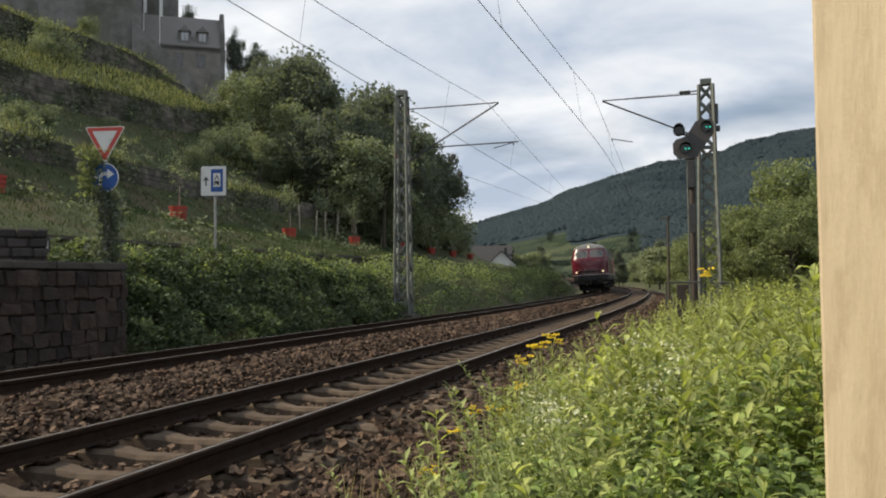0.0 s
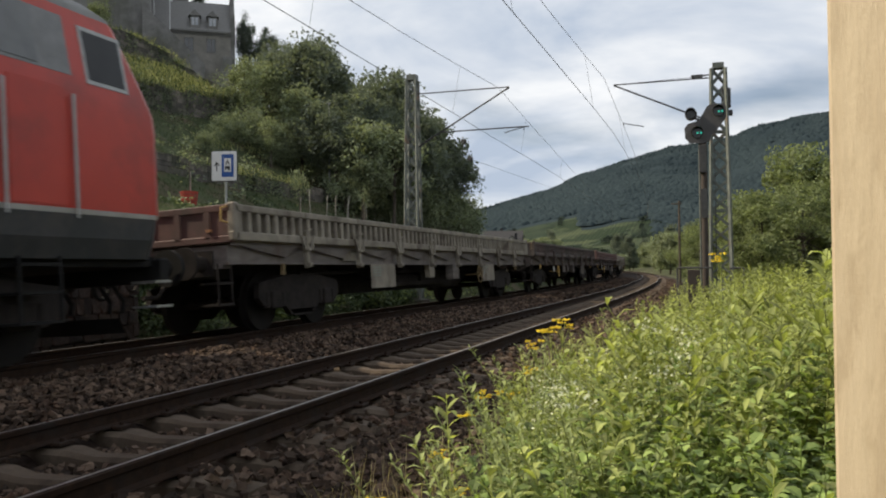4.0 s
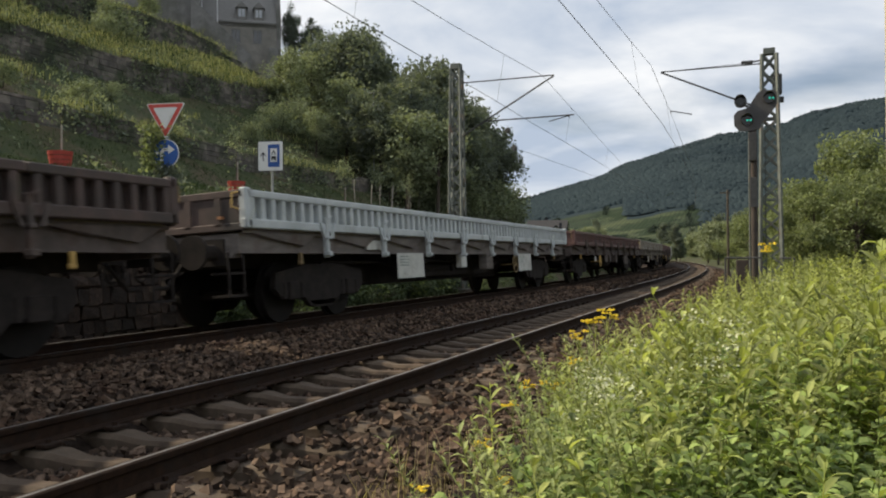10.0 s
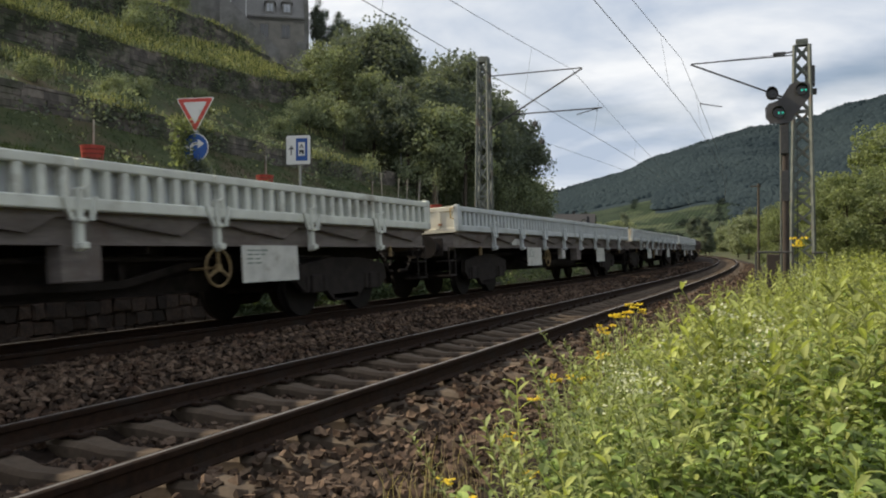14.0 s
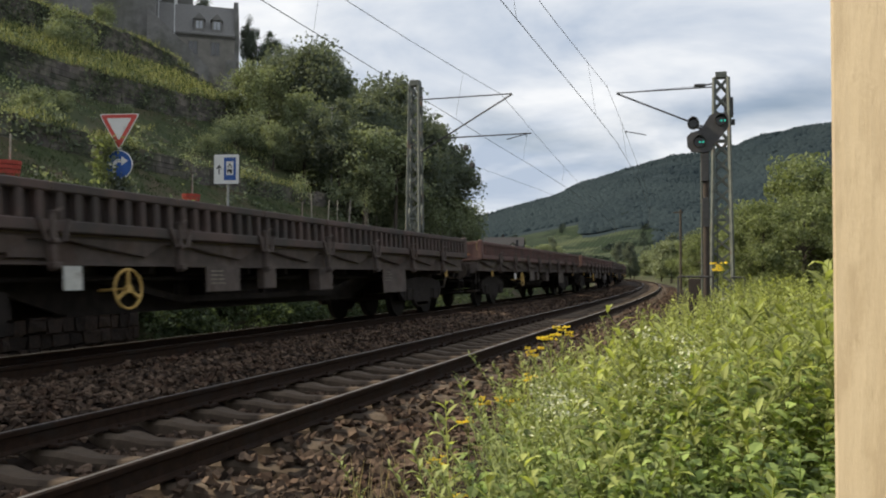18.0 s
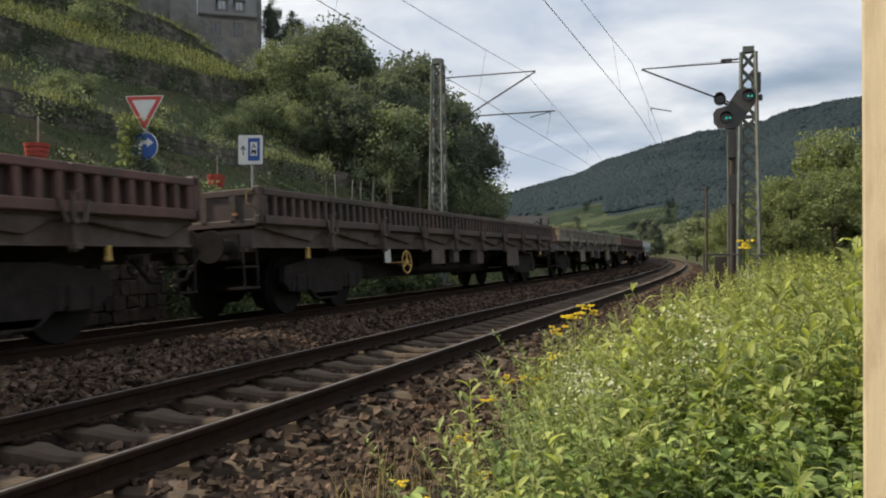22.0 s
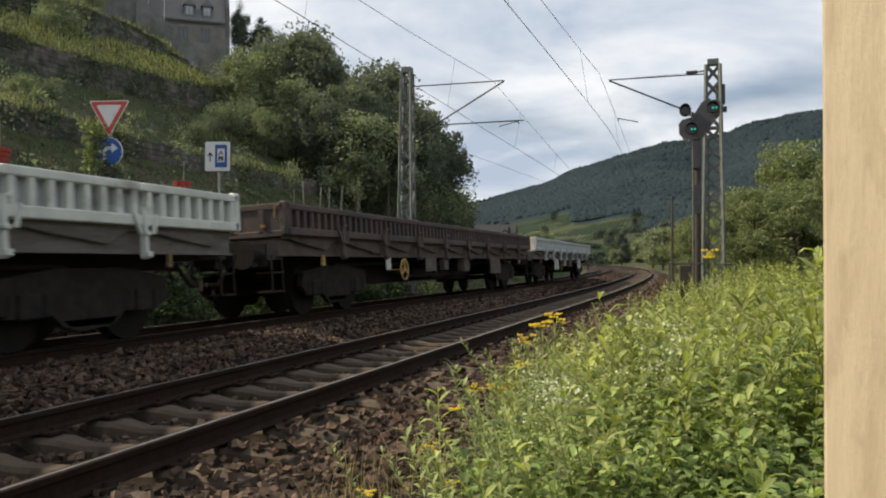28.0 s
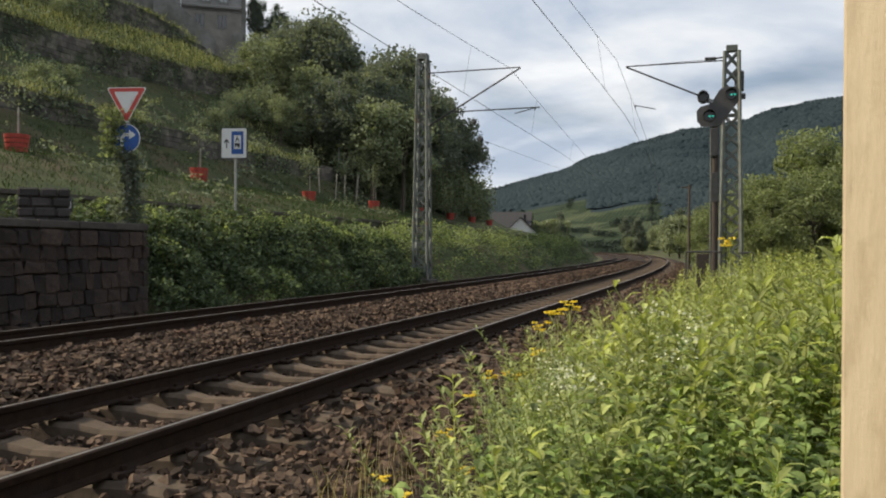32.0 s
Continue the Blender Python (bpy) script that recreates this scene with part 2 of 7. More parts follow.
# ---- mesh tools ----
class Shape:
    """Vertices and faces of one part."""

    def __init__(self):
        self.v, self.f, self.m = [], [], []

    def add(self, verts, faces, mat=0):
        k = len(self.v)
        self.v += [tuple(v) for v in verts]
        self.f += [tuple(i + k for i in f) for f in faces]
        self.m += [mat] * len(faces)
        return self

    def box(self, x0, x1, y0, y1, z0, z1, m=None, c=0.0, mat=0):
        """A box, its edges chamfered by c."""
        if c <= 0:
            vs = [(x, y, z) for x in (x0, x1) for y in (y0, y1) for z in (z0, z1)]
            fs = [(0, 1, 3, 2), (4, 6, 7, 5), (0, 4, 5, 1), (2, 3, 7, 6), (0, 2, 6, 4), (1, 5, 7, 3)]
        else:
            bm = bmesh.new()
            bmesh.ops.create_cube(bm, size=1, matrix=Matrix.LocRotScale(((x0 + x1) / 2, (y0 + y1) / 2, (z0 + z1) / 2), None, (x1 - x0, y1 - y0, z1 - z0)))
            bmesh.ops.bevel(bm, geom=bm.edges[:], offset=c, segments=1, affect="EDGES")
            bm.verts.index_update()
            vs, fs = [v.co[:] for v in bm.verts], [[v.index for v in f.verts] for f in bm.faces]
            bm.free()
        if m is not None:
            vs = [m @ Vector(v) for v in vs]
        return self.add(vs, fs, mat)

    def tube(self, a, b, r, r2=None, n=8, caps=True, mat=0):
        a, b = Vector(a), Vector(b)
        r2 = r if r2 is None else r2
        q = (b - a).to_track_quat("Z", "Y")
        vs = []
        for p, rad in ((a, r), (b, r2)):
            vs += [p + q @ Vector((rad * math.cos(2 * math.pi * k / n), rad * math.sin(2 * math.pi * k / n), 0)) for k in range(n)]
        fs = [(k, (k + 1) % n, n + (k + 1) % n, n + k) for k in range(n)]
        if caps:
            fs += [tuple(range(n))[::-1], tuple(range(n, 2 * n))]
        return self.add(vs, fs, mat)

    def bar(self, a, b, w, h=None, mat=0):
        """A straight bar of square or flat section."""
        a, b = Vector(a), Vector(b)
        q = (b - a).to_track_quat("Y", "Z").to_matrix().to_4x4()
        h = w if h is None else h
        return self.box(-w / 2, w / 2, 0, (b - a).length, -h / 2, h / 2, Matrix.Translation(a) @ q, mat=mat)

    def disc(self, centre, axis, r, depth, n=20, mat=0, r2=None):
        c, ax = Vector(centre), Vector(axis).normalized()
        return self.tube(c - ax * depth / 2, c + ax * depth / 2, r, r2, n, mat=mat)

    def ring(self, centre, axis, r, thick, n=24, k=6, mat=0):
        c, q = Vector(centre), Vector(axis).to_track_quat("Z", "Y")
        vs, fs = [], []
        for i in range(n):
            a = 2 * math.pi * i / n
            for j in range(k):
                b = 2 * math.pi * j / k
                rr = r + thick * math.cos(b)
                vs.append(c + q @ Vector((rr * math.cos(a), rr * math.sin(a), thick * math.sin(b))))
                fs.append((i * k + j, ((i + 1) % n) * k + j, ((i + 1) % n) * k + (j + 1) % k, i * k + (j + 1) % k))
        return self.add(vs, fs, mat)

    def sweep(self, profile, path, closed=True, mat=0, caps=True):
        """profile: (side, up) points carried along path, a list of (place, right, up)."""
        n, vs, fs = len(profile), [], []
        for p, r, u in path:
            vs += [Vector(p) + Vector(r) * a + Vector(u) * b for a, b in profile]
        edges = n if closed else n - 1
        for i in range(len(path) - 1):
            for j in range(edges):
                fs.append((i * n + j, i * n + (j + 1) % n, (i + 1) * n + (j + 1) % n, (i + 1) * n + j))
        if closed and caps:
            fs += [tuple(range(n))[::-1], tuple(range((len(path) - 1) * n, len(path) * n))]
        return self.add(vs, fs, mat)

    def mesh(self, name, mats, smooth=False):
        me = bpy.data.meshes.new(name)
        me.from_pydata(self.v, [], self.f)
        for mt in mats if isinstance(mats, (list, tuple)) else [mats]:
            me.materials.append(mt)
        if any(self.m):
            me.polygons.foreach_set("material_index", self.m)
        if smooth:
            me.shade_smooth()
        me.update()
        return me


def raw_mesh(name, verts, faces, mats, smooth=False, index=None):
    """A mesh from arrays."""
    me = bpy.data.meshes.new(name)
    me.from_pydata(verts.tolist() if hasattr(verts, "tolist") else verts, [], faces.tolist() if hasattr(faces, "tolist") else faces)
    for mt in mats if isinstance(mats, (list, tuple)) else [mats]:
        me.materials.append(mt)
    if index is not None:
        me.polygons.foreach_set("material_index", index)
    if smooth:
        me.shade_smooth()
    me.update()
    return me


def part(name, shape, mt, parent=None, label="", smooth=False, at=None):
    ob = new(name, shape if isinstance(shape, bpy.types.Mesh) else shape.mesh(name, mt, smooth))
    if parent is not None:
        ob.parent = parent
    if at is not None:
        ob.matrix_basis = at
    return tagged(ob, label)


def thing(name, label, category, m=None, group="", kind=""):
    ob = new(name)
    ob.empty_display_size = 0.3
    if m is not None:
        ob.matrix_basis = m
    return tagged(ob, label, category, group, kind)


def quads(centres, size, rng, stretch=1.0, lift=0.0):
    """A small bent leaf of two faces at every centre, turned at random."""
    n = len(centres)
    a = rng.normal(size=(n, 3))
    a[:, 2] += lift
    a /= np.linalg.norm(a, axis=1)[:, None]
    b = np.cross(a, rng.normal(size=(n, 3)))
    b /= np.linalg.norm(b, axis=1)[:, None]
    sz = (size * rng.uniform(0.6, 1.4, n))[:, None]
    t = np.cross(a, b)
    v = np.stack([centres - b * sz * 0.5 * stretch, centres + t * sz * 0.36 + a * sz * 0.06, centres + b * sz * 0.5 * stretch, centres - t * sz * 0.36 + a * sz * 0.06], 1)
    f = np.arange(4 * n).reshape(n, 4)
    return v.reshape(-1, 3), f


# ---- the plan: s along the near track, off to its left, from its centre ----
X0, BEND, CURVE, GAP = -3.7725, 21.0, 0.0013408, 4.0137


def line(s, off=0.0, z=0.0):
    a = max(s - BEND, 0) * CURVE
    x = X0 - (1 - math.cos(a)) / CURVE if s > BEND else X0
    y = BEND + math.sin(a) / CURVE if s > BEND else s
    return Vector((x - math.cos(a) * off, y - math.sin(a) * off, z))


def heading(s):
    return math.degrees(max(s - BEND, 0) * CURVE)


def on_line(s, off=0.0, z=0.0, turn=0.0):
    p = line(s, off, z)
    return pose(p.x, p.y, p.z, 0, 0, heading(s) + turn)


def smooth(a, b, x):
    k = min(max((x - a) / (b - a), 0), 1)
    return k * k * (3 - 2 * k)


def fbm(x, y, z=0.0, octaves=4):
    return noise.fractal(Vector((x, y, z)), 1.0, 2.0, octaves)


LEFT = [(-2.3, -0.24), (-1.75, -0.25), (-0.85, -0.268), (-0.72, -0.3), (0.72, -0.3), (0.85, -0.24), (5.9, -0.24), (6.7, -0.5), (7.5, -0.5), (8.2, 0.1), (9.2, 1.0), (10.0, 1.3), (12.4, 1.4), (12.6, 1.9), (15.0, 2.6), (18.3, 3.5), (20.5, 4.1),
        (23.4, 6.05), (23.6, 6.7), (28.0, 8.9), (32.6, 11.1), (32.9, 12.6), (38.0, 15.4), (42.8, 17.6), (43.1, 19.8), (52.0, 22.6), (60.0, 26.0), (66.0, 30.0), (72.0, 33.5), (110.0, 50.0), (170.0, 70.0)]
RIGHT = [(-2.3, -0.24), (-2.7, -0.42), (-3.2, -0.5), (-6.0, -0.4), (-9.0, -0.1), (-14.0, 0.5), (-25.0, 0.6), (-60.0, 0.0)]


def ground(s, off):
    if off < -2.3:
        z = float(np.interp(-off, [-a for a, b in RIGHT], [b for a, b in RIGHT]))
        return z + (0.05 * fbm(s * 0.7, off * 0.7) if off < -2.6 else 0)
    z = float(np.interp(off, [a for a, b in LEFT], [b for a, b in LEFT]))
    if off > 18:
        away = smooth(95, 165, s - 0.35 * (off - 18))
        z = z * (1 - away) + (3.6 + 0.02 * (off - 18)) * away
    if off > 13:
        z += 0.55 * (1 - smooth(20, 46, s)) * smooth(13, 19, off)
    if off > 26:
        # the middle terrace climbs towards the wood
        climb = float(np.interp(s, (20, 33, 42, 51, 57, 62, 74), (0, 0.3, 0.7, 1.3, 1.9, 1.9, 0)))
        z += climb * smooth(26, 32.6, off) * (1 - 0.7 * smooth(38, 50, off))
    if off > 7.6:
        z += 0.12 * fbm(s * 0.35, off * 0.35) * min(1, (off - 7.6) / 2) * (1 + max(0, off - 25) * 0.04)
    return z


def spot(s, off, dz=0.0):
    return line(s, off, ground(s, off) + dz)


# ---- the wooden post at the camera's side ----
def wooden_post():
    """A planed square pine post, edges eased, turned so that one face looks at the camera."""
    m = pose(0.0572, 0.49, 0, 0, 0, -38)
    top = thing("wooden_post", "pale planed pine post beside the camera", "post", m)
    sh = Shape()
    sh.box(0, 0.16, 0, 0.16, -0.5, 2.4, c=0.004)
    part("shaft", sh, M["post_wood"], top)
    part("foot_plate", Shape().box(-0.02, 0.18, -0.02, 0.18, -0.52, -0.48, c=0.004), M["dark_steel"], top)


wooden_post()


# ---- ground ----
def build_ground():
    ss = sorted({round(v, 2) for v in list(np.arange(-12, 60, 1.0)) + list(np.arange(60, 180, 3.0)) + list(np.arange(180, 420, 20.0)) + list(np.arange(420, 781, 40.0)) + list(np.arange(-780, -12, 48.0))})
    offs = sorted({a for a, b in LEFT + RIGHT} | {-2.5, -4, -5, -7.5, -11.5, -19, 2, 8.7, 9.6, 11, 13.8, 16.5, 22, 25.5, 30, 35.5, 40.5, 46, 49, 52, 56, 64, 68, 78, 86, 98, 125, 145})
    verts = [line(s, o, ground(s, o)) for s in ss for o in offs]
    n = len(offs)
    faces, idx = [], []
    for i in range(len(ss) - 1):
        for j in range(n - 1):
            faces.append((i * n + j, (i + 1) * n + j, (i + 1) * n + j + 1, i * n + j + 1))
            mid = (offs[j] + offs[j + 1]) / 2
            idx.append(1 if -2.8 < mid < 6.8 else 0)
    me = raw_mesh("ground", [tuple(v) for v in verts], faces, [M["grass_ground"], M["ballast_bed"]], True, idx)
    me.flip_normals()
    tagged(new("ground", me), "grassy valley floor and terraced hillside beside the railway", "ground", kind="structure")
    sh = Shape()
    k = 48
    for r in (20, 4000):
        sh.v += [(r * math.cos(2 * math.pi * i / k), r * math.sin(2 * math.pi * i / k), -1.6) for i in range(k)]
    sh.f += [(i, k + i, k + (i + 1) % k, (i + 1) % k) for i in range(k)]
    sh.m = [0] * k
    tagged(part("valley_floor", sh, M["vineyard"]), "wide green valley floor reaching the horizon", "ground", kind="structure")


build_ground()


# ---- tracks ----
RAIL = [(-0.062, -0.149), (0.062, -0.149), (0.062, -0.139), (0.012, -0.124), (0.0085, -0.05), (0.03, -0.038), (0.034, -0.006), (0.026, 0.0), (0.013, 0.0008),
        (-0.011, 0.0008), (-0.026, 0.0), (-0.034, -0.006), (-0.03, -0.038), (-0.0085, -0.05), (-0.012, -0.124), (-0.062, -0.139)]
STATIONS = list(np.arange(-80, 21, 20)) + list(np.arange(21, 340, 6.0))


def rail_shape(off, z):
    sh = Shape()
    path = [(line(s, off, z), (math.cos(radians(heading(s))), math.sin(radians(heading(s))), 0), (0, 0, 1)) for s in STATIONS]
    sh.sweep(RAIL, path)
    n = len(RAIL)
    for i in range(len(path) - 1):
        for j in (8,):
            sh.m[i * n + j] = 1
    return sh


def sleeper_mesh():
    """Pre-stressed concrete sleeper, thicker under the rails, sunk in ballast."""
    sh = Shape()
    xs = (-1.3, -1.1, -0.95, -0.55, -0.35, 0.35, 0.55, 0.95, 1.1, 1.3)
    tops = (-0.205, -0.178, -0.165, -0.178, -0.215, -0.215, -0.178, -0.165, -0.178, -0.205)
    n = 6
    vs = []
    for x, t in zip(xs, tops):
        w = 0.13 if abs(x) > 0.4 else 0.092
        vs += [(x, -w, -0.36), (x, -w * 0.95, t - 0.03), (x, -w * 0.66, t), (x, w * 0.66, t), (x, w * 0.95, t - 0.03), (x, w, -0.36)]
    fs = [(i * n + j, (i + 1) * n + j, (i + 1) * n + (j + 1) % n, i * n + (j + 1) % n) for i in range(len(xs) - 1) for j in range(n)]
    fs += [tuple(range(n)), tuple(range((len(xs) - 1) * n, len(xs) * n))[::-1]]
    sh.add(vs, fs)
    return sh.mesh("sleeper", M["concrete"])


def fastening_mesh():
    sh = Shape()
    for side in (-1, 1):
        sh.box(side * 0.065 - 0.02, side * 0.065 + 0.05 * side + 0.02, -0.07, 0.07, -0.165, -0.135, c=0.006)
        sh.tube((side * 0.09, 0, -0.15), (side * 0.09, 0, -0.11), 0.018, n=6)
    return sh.mesh("rail_fastening", M["rail_rust"])


SLEEPER, FASTENING = sleeper_mesh(), fastening_mesh()


PITCH, FIRST = 0.6, 0.43          # spacing of the sleepers and the first one's station


def build_track(name, off, cant, dz, first, last, label):
    top = thing(name, label, "railway track", kind="structure")
    for side in (0.7525, -0.7525):
        part("rail", rail_shape(off + side, dz - side * math.sin(cant)), [M["rail_rust"], M["rail_top"]], top, "rusty steel rail with a polished running surface")
    s = FIRST + PITCH * math.ceil((first - FIRST) / PITCH)
    while s < last:
        m = on_line(s, off, dz) @ pose(random.uniform(-.02, .02), 0, random.uniform(-.006, .006), 0, -math.degrees(cant), random.uniform(-0.6, 0.6))
        sl = part("sleeper", SLEEPER, None, top, at=m)
        if s < 22 and off < 1:
            for side in (0.7525, -0.7525):
                part("rail_fastening", FASTENING, None, sl, at=pose(side, 0, 0))
        s += PITCH


build_track("near_track", 0, 0.0275, 0.0, -18, 110, "near railway track on concrete sleepers in brown ballast")
build_track("far_track", GAP, 0.0572, 0.018, -18, 60, "far railway track on concrete sleepers, curving away")


def ballast():
    """Broken stone, thick where it lies near the camera."""
    rng = np.random.default_rng(4)
    base = np.array([(x, y, z) for x in (-0.8, 0.8) for y in (-0.8, 0.8) for z in (-0.8, 0.8)], float)
    tri = np.array([(0, 1, 3), (0, 3, 2), (4, 6, 7), (4, 7, 5), (0, 4, 5), (0, 5, 1), (2, 3, 7), (2, 7, 6), (0, 2, 6), (0, 6, 4), (1, 5, 7), (1, 7, 3)])
    places = []

    def tilt(o):
        """How far the superelevation lifts the bed."""
        return float(np.interp(o, (-2.6, -1.3, 1.3, 2.5, 5.4, 6.4), (0.0, 0.036, -0.036, 0.1, -0.06, 0.0)))

    def strew(count, s0, s1, o0, o1, size):
        for _ in range(count):
            s = s0 + (s1 - s0) * rng.random() ** 1.6
            o = rng.uniform(o0, o1)
            if 0.62 < abs(o) < 0.84 or 0.62 < abs(o - GAP) < 0.84:
                continue
            k = ((s - FIRST) / PITCH + 0.5) % 1 - 0.5
            low = abs(k * PITCH) < 0.15 and (abs(o) < 1.3 or abs(o - GAP) < 1.3)
            z = -0.235
            end = abs(o) > 0.84 and abs(o - GAP) > 0.84
            if low and rng.random() > ((0.22 if o < 0 else 0.6) if end else 0.02):
                continue
            if abs(o) < 0.62:
                z = -0.285
            if -1.7 < o < -0.84:
                z = -0.262
            if 1.3 < o < 2.75:
                z += 0.1 * math.sin((o - 1.3) / 1.45 * math.pi)
            if low and end:
                z = -0.178
            if o < -1.7:
                z = -0.245 - max(0, -o - 2.0) * 0.3
            if o > 5.7:
                z = -0.24 - (o - 5.7) * 0.3
            places.append((s, o, z + tilt(o) + rng.uniform(-0.02, 0.03), size * rng.uniform(0.55, 1.25)))

    def cover(off, side, last, count):
        """Stones heaped over the sleepers' ends."""
        s = FIRST + PITCH
        while s < last:
            for _ in range(count):
                o = off + side * rng.uniform(0.86, 1.34)
                places.append((s + rng.uniform(-0.17, 0.17), o, -0.165 + tilt(o) + rng.uniform(-0.015, 0.04), rng.uniform(0.024, 0.046)))
            s += PITCH

    cover(0, -1, 40, 4)
    cover(0, 1, 40, 20)
    cover(GAP, -1, 50, 44)
    strew(3500, 2.6, -12, -2.6, 6.4, 0.06)
    strew(20000, 2.2, 22, -2.75, -0.84, 0.034)
    strew(6500, 2.2, 24, -0.62, 0.62, 0.03)
    strew(16000, 3, 30, 0.84, 3.2, 0.035)
    strew(5500, 6, 34, 3.1, 4.9, 0.038)
    strew(5500, 8, 40, 4.8, 7.1, 0.04)
    strew(15000, 18, 80, -2.6, 7.0, 0.052)
    n = len(places)
    v = np.empty((n, 8, 3))
    for i, (s, o, z, r) in enumerate(places):
        rot = np.array(Euler((rng.normal() * 0.45, rng.normal() * 0.45, rng.uniform(0, 6.28))).to_matrix())
        sc = np.array((rng.uniform(0.8, 1.35), rng.uniform(0.7, 1.1), rng.uniform(0.4, 0.75))) * r
        v[i] = (base * (1 + rng.uniform(-0.38, 0.3, (8, 3)))) * sc @ rot.T + np.array(line(s, o, z))
    f = (tri[None] + 8 * np.arange(n)[:, None, None]).reshape(-1, 3)
    tagged(new("ballast", raw_mesh("ballast", v.reshape(-1, 3), f, M["stone"])), "brown and grey broken ballast stones between the tracks", "ballast", kind="stuff")


ballast()


# ---- hills beyond the valley ----
RIDGE = ((-45, 40), (-28, 40), (-16, 50), (-10.5, 67), (-6, 88), (-3.3, 95), (-1, 93), (1.5, 100), (5, 112), (9, 120), (20, 138), (45, 140), (80, 110))


def far_hills():
    az = np.arange(-45, 80.1, 0.5)
    rad = (230, 262, 300, 345, 395, 450, 510, 570, 630, 690, 760, 860)
    rise = (0.0, 0.03, 0.07, 0.13, 0.24, 0.38, 0.54, 0.7, 0.86, 1.0, 1.0, 0.9)
    verts, faces, idx = [], [], []
    for a in az:
        top = float(np.interp(a, [p[0] for p in RIDGE], [p[1] for p in RIDGE]))
        for r, k in zip(rad, rise):
            wob = 1 + 0.1 * fbm(a * 0.15, r * 0.008) * (1 if k < 1 else 0.25)
            ang = radians(a)
            verts.append((r * math.sin(ang), r * math.cos(ang), -1.7 + top * 0.995 * k * wob + (1.5 if k else 0)))
    n = len(rad)
    for i in range(len(az) - 1):
        for j in range(n - 1):
            faces.append((i * n + j, i * n + j + 1, (i + 1) * n + j + 1, (i + 1) * n + j))
            idx.append(1 if j < 4 + (az[i] < -9) - (az[i] > -4) - (az[i] > -2.5) and az[i] < -1 else 0)
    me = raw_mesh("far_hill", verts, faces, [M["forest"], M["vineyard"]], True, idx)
    me.flip_normals()
    tagged(new("far_hill", me), "wooded hill with vineyards along its foot beyond the valley", "hill", kind="structure")
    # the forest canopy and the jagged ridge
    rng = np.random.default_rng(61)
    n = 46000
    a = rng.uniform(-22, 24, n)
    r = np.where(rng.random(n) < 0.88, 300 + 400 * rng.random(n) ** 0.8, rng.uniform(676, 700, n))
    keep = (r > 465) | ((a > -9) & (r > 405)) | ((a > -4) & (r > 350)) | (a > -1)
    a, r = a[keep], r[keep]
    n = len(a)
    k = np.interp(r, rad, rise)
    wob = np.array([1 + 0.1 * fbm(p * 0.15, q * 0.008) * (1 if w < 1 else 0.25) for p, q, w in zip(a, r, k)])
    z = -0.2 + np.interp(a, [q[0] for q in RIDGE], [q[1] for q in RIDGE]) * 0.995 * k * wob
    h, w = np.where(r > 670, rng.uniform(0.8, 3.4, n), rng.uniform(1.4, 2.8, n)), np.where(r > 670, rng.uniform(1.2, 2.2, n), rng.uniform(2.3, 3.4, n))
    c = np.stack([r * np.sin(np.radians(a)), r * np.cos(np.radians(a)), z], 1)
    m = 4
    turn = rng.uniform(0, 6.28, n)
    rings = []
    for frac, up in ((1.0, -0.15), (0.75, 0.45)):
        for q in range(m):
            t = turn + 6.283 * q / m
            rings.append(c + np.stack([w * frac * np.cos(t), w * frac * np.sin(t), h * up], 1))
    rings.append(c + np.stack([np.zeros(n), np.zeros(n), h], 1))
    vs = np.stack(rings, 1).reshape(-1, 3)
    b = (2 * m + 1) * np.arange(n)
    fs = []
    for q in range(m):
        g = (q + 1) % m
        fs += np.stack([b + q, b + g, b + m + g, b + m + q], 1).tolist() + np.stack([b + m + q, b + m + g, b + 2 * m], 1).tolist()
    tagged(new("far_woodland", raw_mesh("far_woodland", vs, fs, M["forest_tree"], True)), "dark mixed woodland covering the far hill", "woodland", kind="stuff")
    # hedges and single trees between the fields
    vs, fs = [], []
    for _ in range(40):
        a0, r0 = rng.uniform(-16, 8), rng.uniform(245, 440)
        da, dr = (rng.uniform(0.05, 0.3), rng.uniform(-1.5, 1.5)) if rng.random() < 0.7 else (rng.uniform(-0.03, 0.03), 4.0)
        for k in range(rng.integers(4, 16)):
            a, r = a0 + da * k + rng.normal() * 0.05, r0 + dr * k
            top = float(np.interp(a, [q[0] for q in RIDGE], [q[1] for q in RIDGE]))
            kk = float(np.interp(r, rad, rise))
            z = -0.2 + top * kk * (1 + 0.1 * fbm(a * 0.15, r * 0.008))
            c = np.array((r * math.sin(radians(a)), r * math.cos(radians(a)), z + 1.0))
            vs.append(c + rng.normal(size=(60, 3)).clip(-1.6, 1.6) * np.array((1.2, 1.2, 0.9)) * rng.uniform(0.4, 0.9))
    v, f = quads(np.concatenate(vs), 0.5, rng, 1.1, 0.5)
    tagged(new("field_hedges", raw_mesh("field_hedges", v, f, M["hedge"])), "dark hedges and bushes between the vineyards", "hedge", kind="stuff")


M["hedge"] = material("hedge_leaf", (0.024, 0.036, 0.029), (0.045, 0.06, 0.044), 0.2, 0.95, 0, island=0.3, spec=0.1, world_co=True)
# crowns carry the same painted haze as the forest floor
M["forest_tree"] = material("hazy_far_tree", (0.02, 0.03, 0.036), (0.032, 0.045, 0.05), 0.012, 0.95, 0, island=0.12, spec=0.03, world_co=True)
far_hills()


